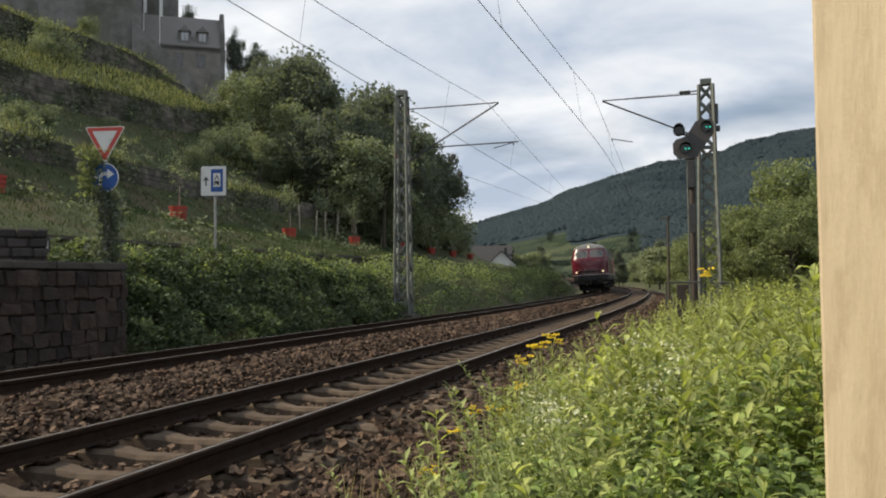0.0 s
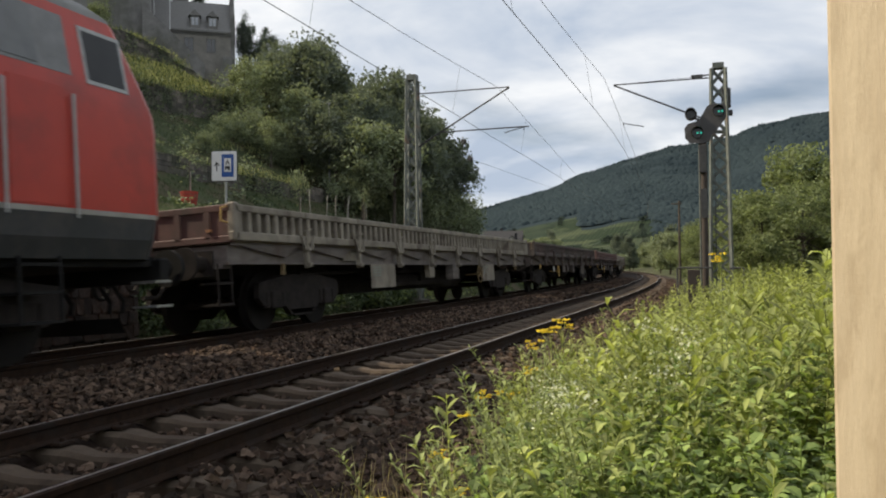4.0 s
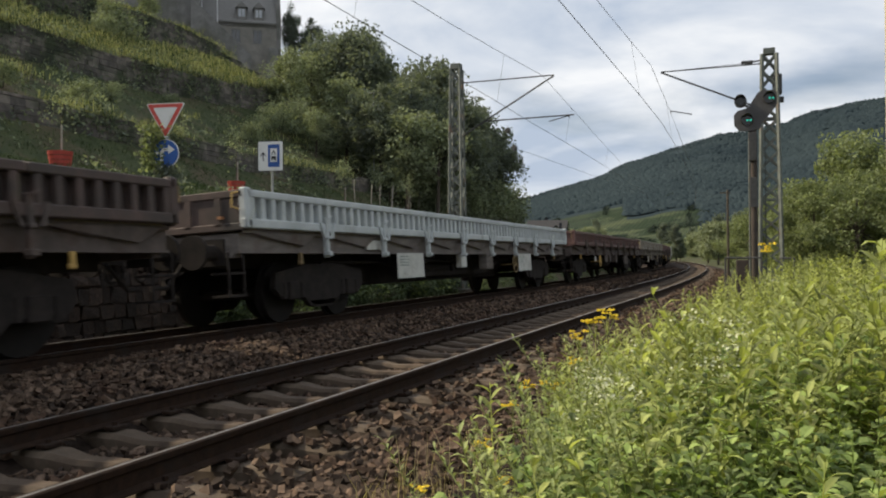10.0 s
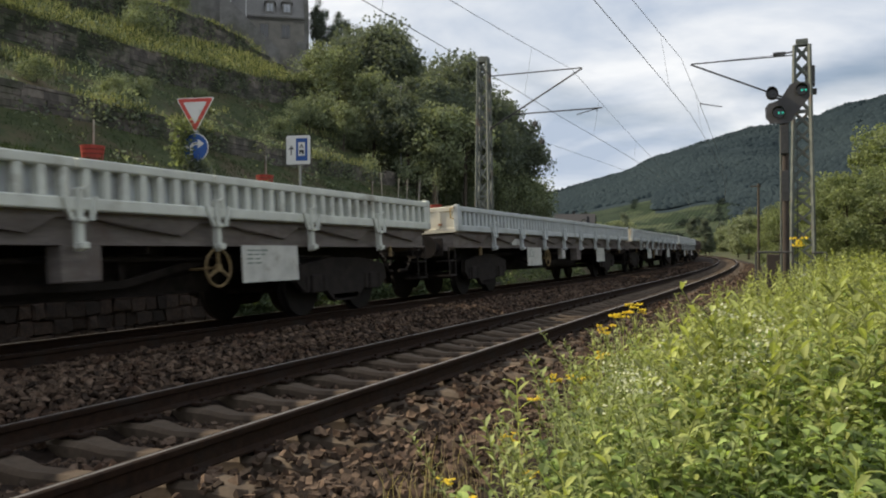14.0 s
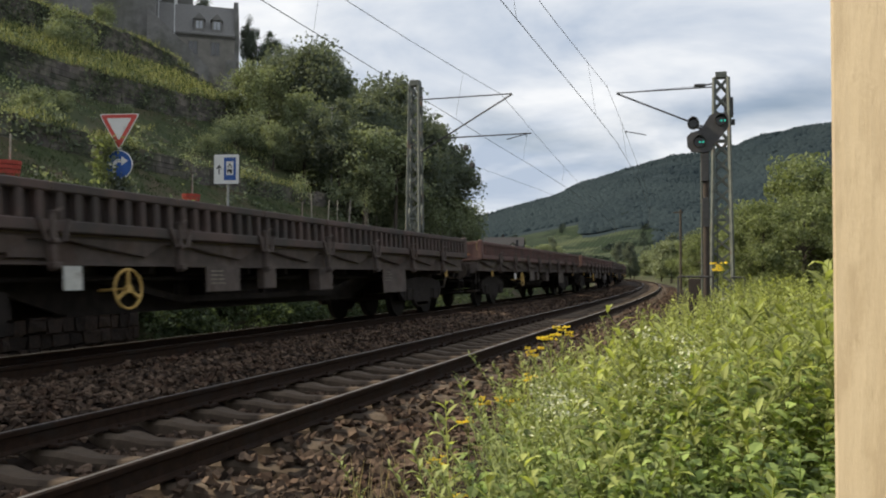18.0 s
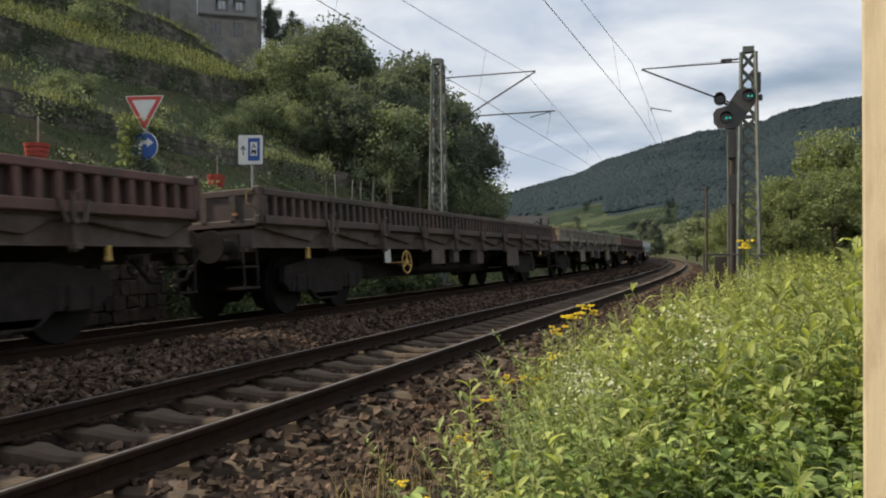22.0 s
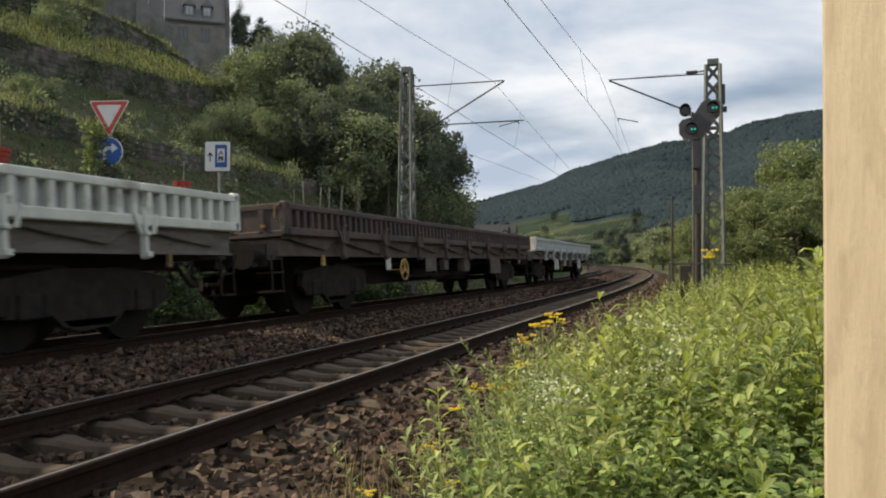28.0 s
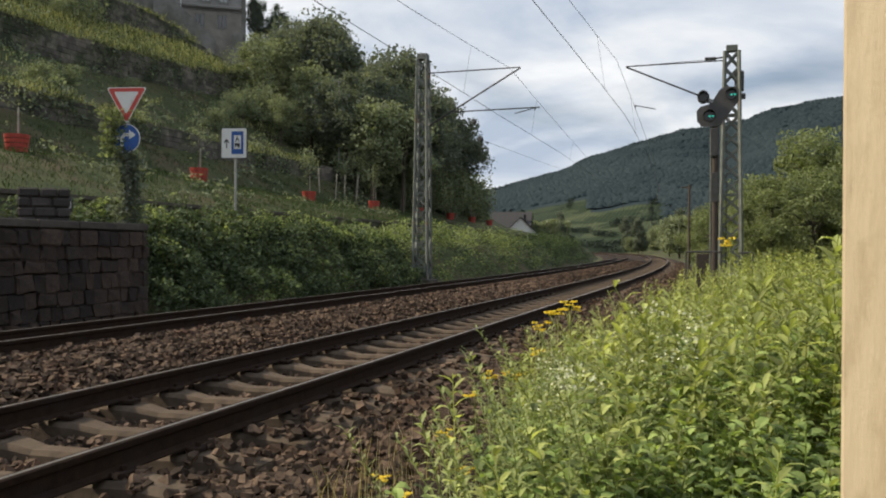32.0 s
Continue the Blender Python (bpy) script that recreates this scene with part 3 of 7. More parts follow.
# ---- masts, wires, signal ----
def lattice(sh, height, w0, w1, legs=0.07, panels=15, brace=0.07):
    """Four corner angles that taper, with crossing braces."""
    for sx in (-1, 1):
        for sy in (-1, 1):
            sh.bar((sx * w0 / 2, sy * w0 * 0.4, 0), (sx * w1 / 2, sy * w1 * 0.4, height), legs)
    for k in range(panels):
        a, b = k / panels, (k + 1) / panels
        wa, wb = w0 + (w1 - w0) * a, w0 + (w1 - w0) * b
        f = 1 if k % 2 else -1
        for sy in (-1, 1):
            sh.bar((-f * wa / 2, sy * wa * 0.4, height * a), (f * wb / 2, sy * wb * 0.4, height * b), 0.014, brace)
            sh.bar((f * wa / 2, sy * (wa * 0.4 + 0.014), height * a), (-f * wb / 2, sy * (wb * 0.4 + 0.014), height * b), 0.014, brace)
            if k % 5 == 0:
                sh.bar((-wb / 2, sy * wb * 0.4, height * b), (wb / 2, sy * wb * 0.4, height * b), 0.014, brace)
        for sx in (-1, 1):
            sh.bar((sx * wa / 2, f * wa * 0.4, height * a), (sx * wb / 2, -f * wb * 0.4, height * b), brace, 0.014)
    return sh


def insulator(a, b, n=5):
    sh = Shape()
    a, b = Vector(a), Vector(b)
    for k in range(n):
        p = a.lerp(b, (k + 0.5) / n)
        sh.disc(p, b - a, 0.055, 0.03, 10)
    sh.tube(a, b, 0.02, n=6)
    return sh


def catenary_mast(s, off, to, base, height, label, shaft):
    """to: the off of the track it serves; local x points from the mast to the track."""
    side = 1 if to < off else -1
    m = on_line(s, off, base)
    top = thing("catenary_mast", label, "catenary mast", m, "catenary masts beside the tracks")
    part("lattice_shaft", lattice(Shape(), height, *shaft), M["mast_steel"], top, "grey-green riveted lattice shaft")
    part("foot", Shape().box(-0.5, 0.5, -0.5, 0.5, -0.8, 0.12, c=0.03), M["cap_stone"], top, "concrete foot")
    part("head_plate", Shape().box(-0.2, 0.2, -0.17, 0.17, height, height + 0.22, c=0.01), M["mast_steel"], top)
    return top, side


def cantilever(mast, reach, z_top, z_low, z_root, steady, side):
    """Hinged tubes that carry the wires; local to the mast."""
    x1 = side * reach
    part("top_tube", Shape().tube((side * 0.2, 0, z_top), (x1, 0, z_top), 0.024), M["dark_steel"], mast)
    part("diagonal_tube", Shape().tube((side * 0.25, 0, z_root), (x1, 0, z_top - 0.02), 0.032), M["dark_steel"], mast)
    part("insulator", insulator((side * 0.3, 0, z_root + 0.03), (side * 0.75, 0, z_root + 0.03 + 0.45 * (z_top - z_root) / reach)), M["dark_steel"], mast, "ribbed brown insulator")
    if z_low:
        part("registration_tube", Shape().tube((side * 1.15, 0, z_low), (x1 + side * 0.75, 0, z_low + 0.02), 0.026), M["dark_steel"], mast)
    part("steady_arm", Shape().tube((x1 + side * steady, 0, z_low or z_top - 1.5), (x1 + side * (steady - 0.75), 0, (z_low or z_top - 1.5) - 0.17), 0.018).tube(
        (x1 + side * steady, 0, (z_low or z_top - 1.5) - 0.1), (x1 + side * steady, 0, (z_low or z_top - 1.5) + 0.03), 0.018), M["dark_steel"], mast)


left_mast, sd = catenary_mast(29.9, 7.45, GAP, -0.3, 8.7, "tall grey-green lattice catenary mast rising from the bushes", (0.6, 0.38, 0.085))
cantilever(left_mast, 3.9, 8.16, 6.6, 6.1, 0.55, 1)
right_mast, sd = catenary_mast(31.6, -3.97, 0, -0.45, 8.75, "lattice catenary mast behind the signal", (0.78, 0.48, 0.1))
cantilever(right_mast, 3.8, 8.45, 0, 6.8, -0.35, -1)
part("switch_arm", Shape().tube((-0.15, 0, 8.58), (-0.95, 0, 8.51), 0.03).box(-0.95, -0.55, -0.06, 0.06, 8.49, 8.59), M["dark_steel"], right_mast, "switch arm under the head")
part("switch_gear", Shape().box(0.1, 0.42, -0.22, 0.22, 7.3, 8.0, c=0.03).box(0.3, 0.48, -0.1, 0.1, 7.0, 7.2, c=0.02), M["dark_steel"], right_mast, "switch drive beside the shaft")
part("tail_wire", Shape().tube((-0.95, 0, 8.51), (-3.8, 0, 8.45), 0.008), M["wire"], right_mast)


def wires(off, z_contact, name, label, stagger):
    top = thing(name, label, "overhead wire", kind="structure")
    spans = [(-30, 30), (30, 92), (92, 154), (154, 216)]
    sh, carrier, drops = Shape(), Shape(), []
    for a, b in spans:
        pts = []
        for k in range(13):
            u = k / 12
            s = a + (b - a) * u
            o = off + stagger * (1 - 2 * u) * (1 if a in (-30, 92) else -1)
            pts.append((line(s, o, z_contact), line(s, off, 7.9 - 4 * 1.15 * u * (1 - u)), s))
        for p, q in zip(pts, pts[1:]):
            sh.tube(p[0], q[0], 0.009, n=5, caps=False)
            carrier.tube(p[1], q[1], 0.008, n=5, caps=False)
        for k in range(1, 12, 2):
            drops.append((pts[k][0], pts[k][1]))
    part("contact_wire", sh, M["wire"], top)
    part("messenger_wire", carrier, M["wire"], top)
    for p, q in drops:
        part("dropper", Shape().tube(p, q, 0.004, n=4, caps=False), M["wire"], top)


wires(0.0, 5.9, "near_overhead_wires", "overhead wires above the near track", 0.3)
wires(GAP, 6.05, "far_overhead_wires", "overhead wires above the far track", -0.3)


def feeder():
    top = thing("feeder_wire", "thin feeder wire with two round insulators beyond the wood", "overhead wire", kind="structure")
    a, b = Vector((-17.2, 57.5, 9.05)), Vector((-15.2, 110.0, 9.4))
    part("wire", Shape().tube(a, b, 0.012, n=5).tube(a, a + Vector((-3.0, -1.5, 1.9)), 0.01, n=5), M["wire"], top)
    for q in (a, a + Vector((-0.45, -0.2, 1.3))):
        part("insulator", Shape().disc(q, (0.2, 1, 0), 0.2, 0.16, 14).disc(q, (0.2, 1, 0), 0.14, 0.3, 14), M["dark_steel"], top, "round dark insulator")


feeder()


def block_signal():
    top = thing("railway_signal", "railway light signal with three green-lit round lamps on a dark post", "railway signal", on_line(29.2, -3.42, -0.74))
    part("post", Shape().tube((0, 0, 0.2), (0, 0, 6.4), 0.1, n=12), M["signal_post"], top)
    part("post", Shape().tube((-0.14, 0.1, 0.2), (-0.14, 0.1, 6.1), 0.035, n=10), M["mast_steel"], top)
    # slanting board with its lamps
    board = Shape()
    pts = [(-0.62, 6.5), (-0.5, 6.65), (-0.16, 6.74), (0.14, 7.22), (0.3, 7.3), (0.66, 7.28), (0.75, 7.18), (0.74, 6.8), (0.46, 6.42), (0.26, 6.22),
           (0.22, 6.04), (0.0, 5.96), (-0.43, 5.98), (-0.6, 6.16)]
    n = len(pts)
    board.add([(x, -0.13, z) for x, z in pts] + [(x, -0.03, z) for x, z in pts], [tuple(range(n))[::-1], tuple(range(n, 2 * n))] + [(i, (i + 1) % n, n + (i + 1) % n, n + i) for i in range(n)])
    part("signal_board", board, M["signal_grey"], top, "grey-black slanting signal board")
    for x, z, lit, r in ((-0.2, 6.33, 1, 0.2), (0.5, 7.03, 1, 0.19), (-0.4, 6.98, 0, 0.18)):
        # a hood that is longest at its top
        hood, k, vs = Shape(), 20, []
        for q, rad in ((0, r), (1, r), (1, r - 0.02), (0, r - 0.02)):
            for i in range(k):
                a = 2 * math.pi * i / k
                vs.append((x + rad * math.cos(a), -0.1 - q * (0.2 + 0.14 * math.sin(a)), z + rad * math.sin(a)))
        hood.add(vs, [(g * k + i, g * k + (i + 1) % k, (g + 1) * k + (i + 1) % k, (g + 1) * k + i) for g in range(3) for i in range(k)])
        h = part("lamp_hood", hood, M["signal_grey"], top)
        part("lens", Shape().disc((x, -0.14, z), (0, 1, 0), r - 0.03, 0.03, 16), M["black_glass"], h)
        if lit:
            for dx in (0.01, 0.12):
                part("lit_lamp", Shape().disc((x + dx, -0.18, z - 0.02), (0, 1, 0), 0.034, 0.03, 10), M["green_glow"], h, "green light")
    part("lamp_case", Shape().disc((-0.4, -0.02, 6.98), (0, 1, 0), 0.2, 0.18, 18).bar((-0.3, 0, 6.86), (0.0, 0, 6.7), 0.07), M["signal_grey"], top)
    part("rear_cabinet", Shape().box(-0.5, 0.15, -0.03, 0.22, 6.02, 6.6, c=0.03).box(0.2, 0.7, -0.03, 0.2, 6.78, 7.24, c=0.03), M["signal_grey"], top)
    part("ladder", Shape().bar((0.1, 0.16, 0.3), (0.1, 0.16, 5.9), 0.03).bar((0.36, 0.16, 0.3), (0.36, 0.16, 5.9), 0.03), M["dark_steel"], top)
    part("telephone_box", Shape().box(-0.16, 0.1, -0.22, 0.02, 4.95, 5.9, c=0.02), M["dark_steel"], top)
    part("marker_plate", Shape().box(-0.12, 0.1, -0.2, -0.12, 3.4, 4.4, c=0.01), M["dark_steel"], top)
    return top


M["signal_post"] = material("rusty_brown_post", (0.03, 0.023, 0.019), (0.06, 0.045, 0.037), 5, 0.85, 0.2)
M["signal_grey"] = material("signal_grey_paint", (0.05, 0.048, 0.05), (0.085, 0.082, 0.085), 3, 0.75, 0.1)
M["black_glass"] = material("black_glass", (0.01, 0.012, 0.012), (0.02, 0.02, 0.02), 4, 0.15, 0)
M["green_glow"] = material("green_glow", (0.02, 0.3, 0.2), (0.02, 0.35, 0.25), 4, 0.4, 0, glow=((0.05, 0.9, 0.65), 0.45))
block_signal()


def platform_rail():
    top = thing("guard_railing", "dark steel guard railing around the signal foot", "railing", on_line(28.0, -2.65, -0.45))
    sh = Shape()
    for a, b in (((-.12, 0, 0), (-.12, 0, 1.42)), ((0.98, 0, 0), (0.98, 0, 1.42)), ((-.12, 0, 1.42), (0.98, 0, 1.42)), ((1.55, 0.2, 0), (1.55, 0.2, 1.4)), ((1.95, 0.2, 0), (1.95, 0.2, 1.4)), ((1.55, 0.2, 1.4), (1.95, 0.2, 1.4))):
        sh.tube(a, b, 0.03)
    part("railing_frame", sh, M["dark_steel"], top)
    cab = thing("relay_cabinet", "dark grey relay cabinet beside the signal", "cabinet", on_line(28.5, -3.05, -0.45))
    part("body", Shape().box(-0.2, 0.2, -0.2, 0.2, 0, 1.36, c=0.02), M["signal_post"], cab)


platform_rail()


def line_pole(s, off, base, height, mt):
    top = thing("wooden_pole", "thin weathered line pole", "pole", on_line(s, off, base))
    part("shaft", Shape().tube((0, 0, 0), (0, 0, height), 0.065, 0.05, 10), M[mt], top)
    part("crossbar", Shape().box(-0.35, 0.12, -0.03, 0.03, height - 0.16, height - 0.1), M[mt], top)
    return top


# ---- train ----
M["wagon_red"] = material("wagon_red_paint", (0.075, 0.038, 0.033), (0.14, 0.068, 0.058), 3, 0.72, 0.15, stain=(0.05, 0.035, 0.028), stain_scale=1.4, stain_at=(0.45, 0.68), stain_stretch=(1, 1, 0.5))
M["wagon_brown"] = material("wagon_brown_paint", (0.052, 0.035, 0.03), (0.105, 0.068, 0.058), 3, 0.78, 0.15, stain=(0.04, 0.034, 0.03), stain_scale=1.2, stain_at=(0.42, 0.66))
M["wagon_tan"] = material("wagon_tan_paint", (0.14, 0.12, 0.095), (0.27, 0.24, 0.19), 3, 0.8, 0.15, stain=(0.07, 0.05, 0.036), stain_scale=1.6, stain_at=(0.5, 0.7))
M["wagon_white"] = material("wagon_white_paint", (0.35, 0.372, 0.372), (0.47, 0.5, 0.5), 2.5, 0.6, 0.1, stain=(0.2, 0.2, 0.19), stain_scale=1.5, stain_at=(0.58, 0.78), stain_stretch=(1, 1, 0.4))
M["wagon_cream"] = material("wagon_cream_paint", (0.45, 0.46, 0.42), (0.6, 0.62, 0.56), 2.5, 0.65, 0.1, stain=(0.22, 0.2, 0.16), stain_scale=1.5, stain_at=(0.56, 0.76))
M["frame_dirt"] = material("dirty_underframe", (0.05, 0.039, 0.034), (0.115, 0.09, 0.078), 4, 0.9, 0.25, stain=(0.06, 0.035, 0.025), stain_scale=1.8)
M["frame_grey"] = material("dusty_grey_frame", (0.085, 0.073, 0.066), (0.19, 0.165, 0.15), 4, 0.88, 0.2, stretch=(1, 0.35, 2), stain=(0.095, 0.07, 0.058), stain_scale=1.6)
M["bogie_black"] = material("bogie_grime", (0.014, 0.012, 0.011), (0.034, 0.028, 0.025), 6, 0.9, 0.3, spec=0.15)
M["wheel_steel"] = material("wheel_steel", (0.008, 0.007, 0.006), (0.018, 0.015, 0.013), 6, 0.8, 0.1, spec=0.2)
M["handwheel_yellow"] = material("faded_yellow_paint", (0.36, 0.22, 0.06), (0.5, 0.33, 0.1), 8, 0.7, 0.1)
M["handwheel_dull"] = material("dirty_yellow_paint", (0.11, 0.075, 0.035), (0.2, 0.14, 0.06), 8, 0.8, 0.1)
M["orange_paint"] = material("orange_paint", (0.24, 0.11, 0.05), (0.36, 0.17, 0.07), 8, 0.6, 0)
M["plate_white"] = material("plate_white", (0.4, 0.4, 0.37), (0.55, 0.55, 0.51), 5, 0.75, 0.05, stain=(0.25, 0.22, 0.18), stain_scale=3, stain_at=(0.55, 0.7))
M["plate_bar"] = material("plate_bar", (0.16, 0.2, 0.17), (0.22, 0.26, 0.23), 5, 0.8, 0)
M["floor_wood"] = material("wagon_floor_planks", (0.1, 0.075, 0.05), (0.2, 0.16, 0.11), 3, 0.9, 0.3, stretch=(1, 6, 1))

# panels set back between the ribs, much darker than the boards' paint
M["dark_recess"] = material("dark_recess_panel", (0.024, 0.017, 0.015), (0.05, 0.034, 0.03), 3, 0.85, 0.15)
# warm sunlight on the pale wagons' end boards, put into their paint
M["sunlit_end"] = material("sunlit_end_paint", (0.58, 0.54, 0.43), (0.72, 0.67, 0.54), 2.5, 0.65, 0.1, stain=(0.36, 0.31, 0.23), stain_scale=1.6, stain_at=(0.55, 0.75))
M["white_panel"] = material("worn_grey_panel", (0.33, 0.355, 0.365), (0.45, 0.48, 0.49), 3, 0.75, 0.1, stain=(0.2, 0.19, 0.18), stain_scale=1.5, stain_at=(0.5, 0.7))

LENGTH, HALF = 19.9, 9.24


def bogie(sh_parent, y):
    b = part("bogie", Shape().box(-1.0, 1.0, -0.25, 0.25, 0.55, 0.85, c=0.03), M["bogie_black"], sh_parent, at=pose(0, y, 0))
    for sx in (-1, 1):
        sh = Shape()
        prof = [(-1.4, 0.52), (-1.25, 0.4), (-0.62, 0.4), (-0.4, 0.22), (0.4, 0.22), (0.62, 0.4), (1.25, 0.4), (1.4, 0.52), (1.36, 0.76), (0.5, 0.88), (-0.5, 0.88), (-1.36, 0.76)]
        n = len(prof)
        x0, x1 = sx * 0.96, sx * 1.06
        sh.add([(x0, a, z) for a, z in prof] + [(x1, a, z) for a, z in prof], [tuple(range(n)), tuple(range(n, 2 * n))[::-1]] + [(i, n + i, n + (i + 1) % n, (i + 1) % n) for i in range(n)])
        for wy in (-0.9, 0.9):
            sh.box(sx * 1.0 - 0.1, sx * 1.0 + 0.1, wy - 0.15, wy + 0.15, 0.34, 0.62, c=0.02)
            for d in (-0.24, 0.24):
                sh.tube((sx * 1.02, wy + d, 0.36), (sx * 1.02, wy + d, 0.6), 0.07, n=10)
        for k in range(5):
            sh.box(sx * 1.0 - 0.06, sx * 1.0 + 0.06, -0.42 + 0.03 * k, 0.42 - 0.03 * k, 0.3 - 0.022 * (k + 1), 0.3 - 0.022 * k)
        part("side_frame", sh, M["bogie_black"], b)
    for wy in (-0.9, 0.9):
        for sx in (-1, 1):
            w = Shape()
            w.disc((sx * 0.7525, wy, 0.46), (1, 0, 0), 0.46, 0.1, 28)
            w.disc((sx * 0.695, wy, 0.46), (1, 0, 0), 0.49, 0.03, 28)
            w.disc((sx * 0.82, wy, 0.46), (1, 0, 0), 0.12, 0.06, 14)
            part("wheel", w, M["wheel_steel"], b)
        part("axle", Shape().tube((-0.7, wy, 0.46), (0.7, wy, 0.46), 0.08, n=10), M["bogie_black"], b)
    return b


def side_board(y0, y1, sx):
    """Fold-down steel board with pressed ribs."""
    sh = Shape()
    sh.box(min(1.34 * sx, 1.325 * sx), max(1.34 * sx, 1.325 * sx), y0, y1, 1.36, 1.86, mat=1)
    sh.box(min(1.46 * sx, 1.32 * sx), max(1.46 * sx, 1.32 * sx), y0, y1, 1.775, 1.88, c=0.015)
    sh.box(min(1.46 * sx, 1.32 * sx), max(1.46 * sx, 1.32 * sx), y0, y1, 1.36, 1.49, c=0.015)
    n = 8
    for k in range(n):
        y = y0 + (y1 - y0) * (k + 0.5) / n
        sh.box(min(1.45 * sx, 1.33 * sx), max(1.45 * sx, 1.33 * sx), y - 0.047, y + 0.047, 1.47, 1.79, c=0.018)
    return sh


def wagon(name, paint, frame, end_paint, recess, label, dirty, wheel=3.1):
    top = thing(name, label, "freight wagon", group="wagons of the freight train")
    # underframe
    sill = Shape()
    for sx in (-1, 1):
        sill.box(min(sx * 1.28, sx * 1.2), max(sx * 1.28, sx * 1.2), -HALF, HALF, 1.04, 1.33)
        sill.box(min(sx * 1.34, sx * 1.2), max(sx * 1.34, sx * 1.2), -HALF, HALF, 1.3, 1.345)
        sill.box(min(sx * 1.32, sx * 1.2), max(sx * 1.32, sx * 1.2), -HALF, HALF, 1.03, 1.06)
    for k in range(9):
        y0 = -HALF + 2 * HALF * k / 9
        y1 = y0 + 2 * HALF / 9
        for sx in (-1, 1):
            vs = [(sx * 1.30, y0 + 0.18, 1.3), (sx * 1.30, y1 - 0.18, 1.3), (sx * 1.30, y1 - 0.5, 1.14), (sx * 1.30, y0 + 0.75, 1.22),
                  (sx * 1.37, y0 + 0.18, 1.31), (sx * 1.37, y1 - 0.18, 1.31), (sx * 1.34, y1 - 0.5, 1.14), (sx * 1.34, y0 + 0.75, 1.22)]
            sill.add(vs, [(4, 5, 6, 7), (3, 2, 6, 7), (0, 3, 7, 4), (1, 5, 6, 2)])
    sill.box(-1.2, 1.2, -HALF, -HALF + 0.2, 0.98, 1.33)
    sill.box(-1.2, 1.2, HALF - 0.2, HALF, 0.98, 1.33)
    part("side_sill", sill, frame, top)
    body = Shape()
    # fish-bellied main girders with flanges and cross-beams
    for x in (-0.42, 0.42):
        prof = [(-HALF + 0.2, 1.25), (HALF - 0.2, 1.25), (HALF - 0.2, 0.86), (5.1, 0.84), (4.0, 0.5), (-4.0, 0.5), (-5.1, 0.84), (-HALF + 0.2, 0.86)]
        n = len(prof)
        body.add([(x - 0.02, y, z) for y, z in prof] + [(x + 0.02, y, z) for y, z in prof],
                 [tuple(range(n)), tuple(range(n, 2 * n))[::-1]] + [(i, (i + 1) % n, n + (i + 1) % n, n + i) for i in range(n)])
        body.box(x - 0.1, x + 0.1, -4.0, 4.0, 0.47, 0.5)
    for k in range(9):
        y = -4.4 + 1.1 * k
        body.box(-1.2, 1.2, y - 0.03, y + 0.03, 0.95, 1.28)
    # belly truss
    for sx in (-0.75, 0.75):
        body.bar((sx, -4.2, 1.0), (sx, -2.2, 0.62), 0.09).bar((sx, -2.2, 0.62), (sx, 2.2, 0.62), 0.09).bar((sx, 2.2, 0.62), (sx, 4.2, 1.0), 0.09)
        body.bar((sx, -2.2, 0.62), (sx, -2.2, 1.1), 0.08).bar((sx, 2.2, 0.62), (sx, 2.2, 1.1), 0.08).bar((sx, 0, 0.62), (sx, 0, 1.1), 0.08)
    body.tube((0.5, -1.5, 0.72), (0.5, 0.2, 0.72), 0.2, n=14).tube((-0.45, 0.8, 0.75), (-0.45, 1.9, 0.75), 0.17, n=14)
    body.tube((0.9, -6.5, 0.9), (0.9, 6.5, 0.9), 0.03, n=6)
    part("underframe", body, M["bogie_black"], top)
    part("floor", Shape().box(-1.33, 1.33, -HALF, HALF, 1.30, 1.36), M["floor_wood"], top)
    # boards and stakes
    for k in range(9):
        y0 = -HALF + 2 * HALF * k / 9 + 0.008
        y1 = y0 + 2 * HALF / 9 - 0.016
        for sx in (1, -1):
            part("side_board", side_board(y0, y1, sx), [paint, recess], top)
    for k in range(1, 9):
        y = -HALF + 2 * HALF * k / 9
        for sx in (1, -1):
            st = Shape()
            st.box(min(sx * 1.49, sx * 1.4), max(sx * 1.49, sx * 1.4), y - 0.038, y + 0.038, 0.96, 1.58, c=0.012)
            st.box(min(sx * 1.53, sx * 1.42), max(sx * 1.53, sx * 1.42), y - 0.055, y + 0.055, 0.98, 1.05, c=0.01)
            st.box(min(sx * 1.52, sx * 1.42), max(sx * 1.52, sx * 1.42), y - 0.05, y + 0.05, 1.24, 1.29, c=0.01)
            st.bar((sx * 1.47, y - 0.2, 1.5), (sx * 1.49, y - 0.12, 1.26), 0.05, 0.03).bar((sx * 1.47, y + 0.2, 1.5), (sx * 1.49, y + 0.12, 1.26), 0.05, 0.03)
            st.bar((sx * 1.5, y - 0.02, 1.56), (sx * 1.5, y + 0.1, 1.61), 0.025)
            part("stake", st, paint if not dirty else frame, top)
    # ends
    for sy in (-1, 1):
        e = Shape().box(-1.36, 1.36, sy * HALF - 0.03, sy * HALF + 0.03, 1.34, 1.83)
        e.box(-1.4, 1.4, sy * HALF - 0.05, sy * HALF + 0.05, 1.78, 1.88, c=0.01).box(-1.4, 1.4, sy * HALF - 0.05, sy * HALF + 0.05, 1.34, 1.44, c=0.01)
        for x in (-1.0, -0.5, 0, 0.5, 1.0):
            e.box(x - 0.05, x + 0.05, sy * HALF - 0.05, sy * HALF + 0.05, 1.4, 1.8)
        part("end_board", e, end_paint, top)
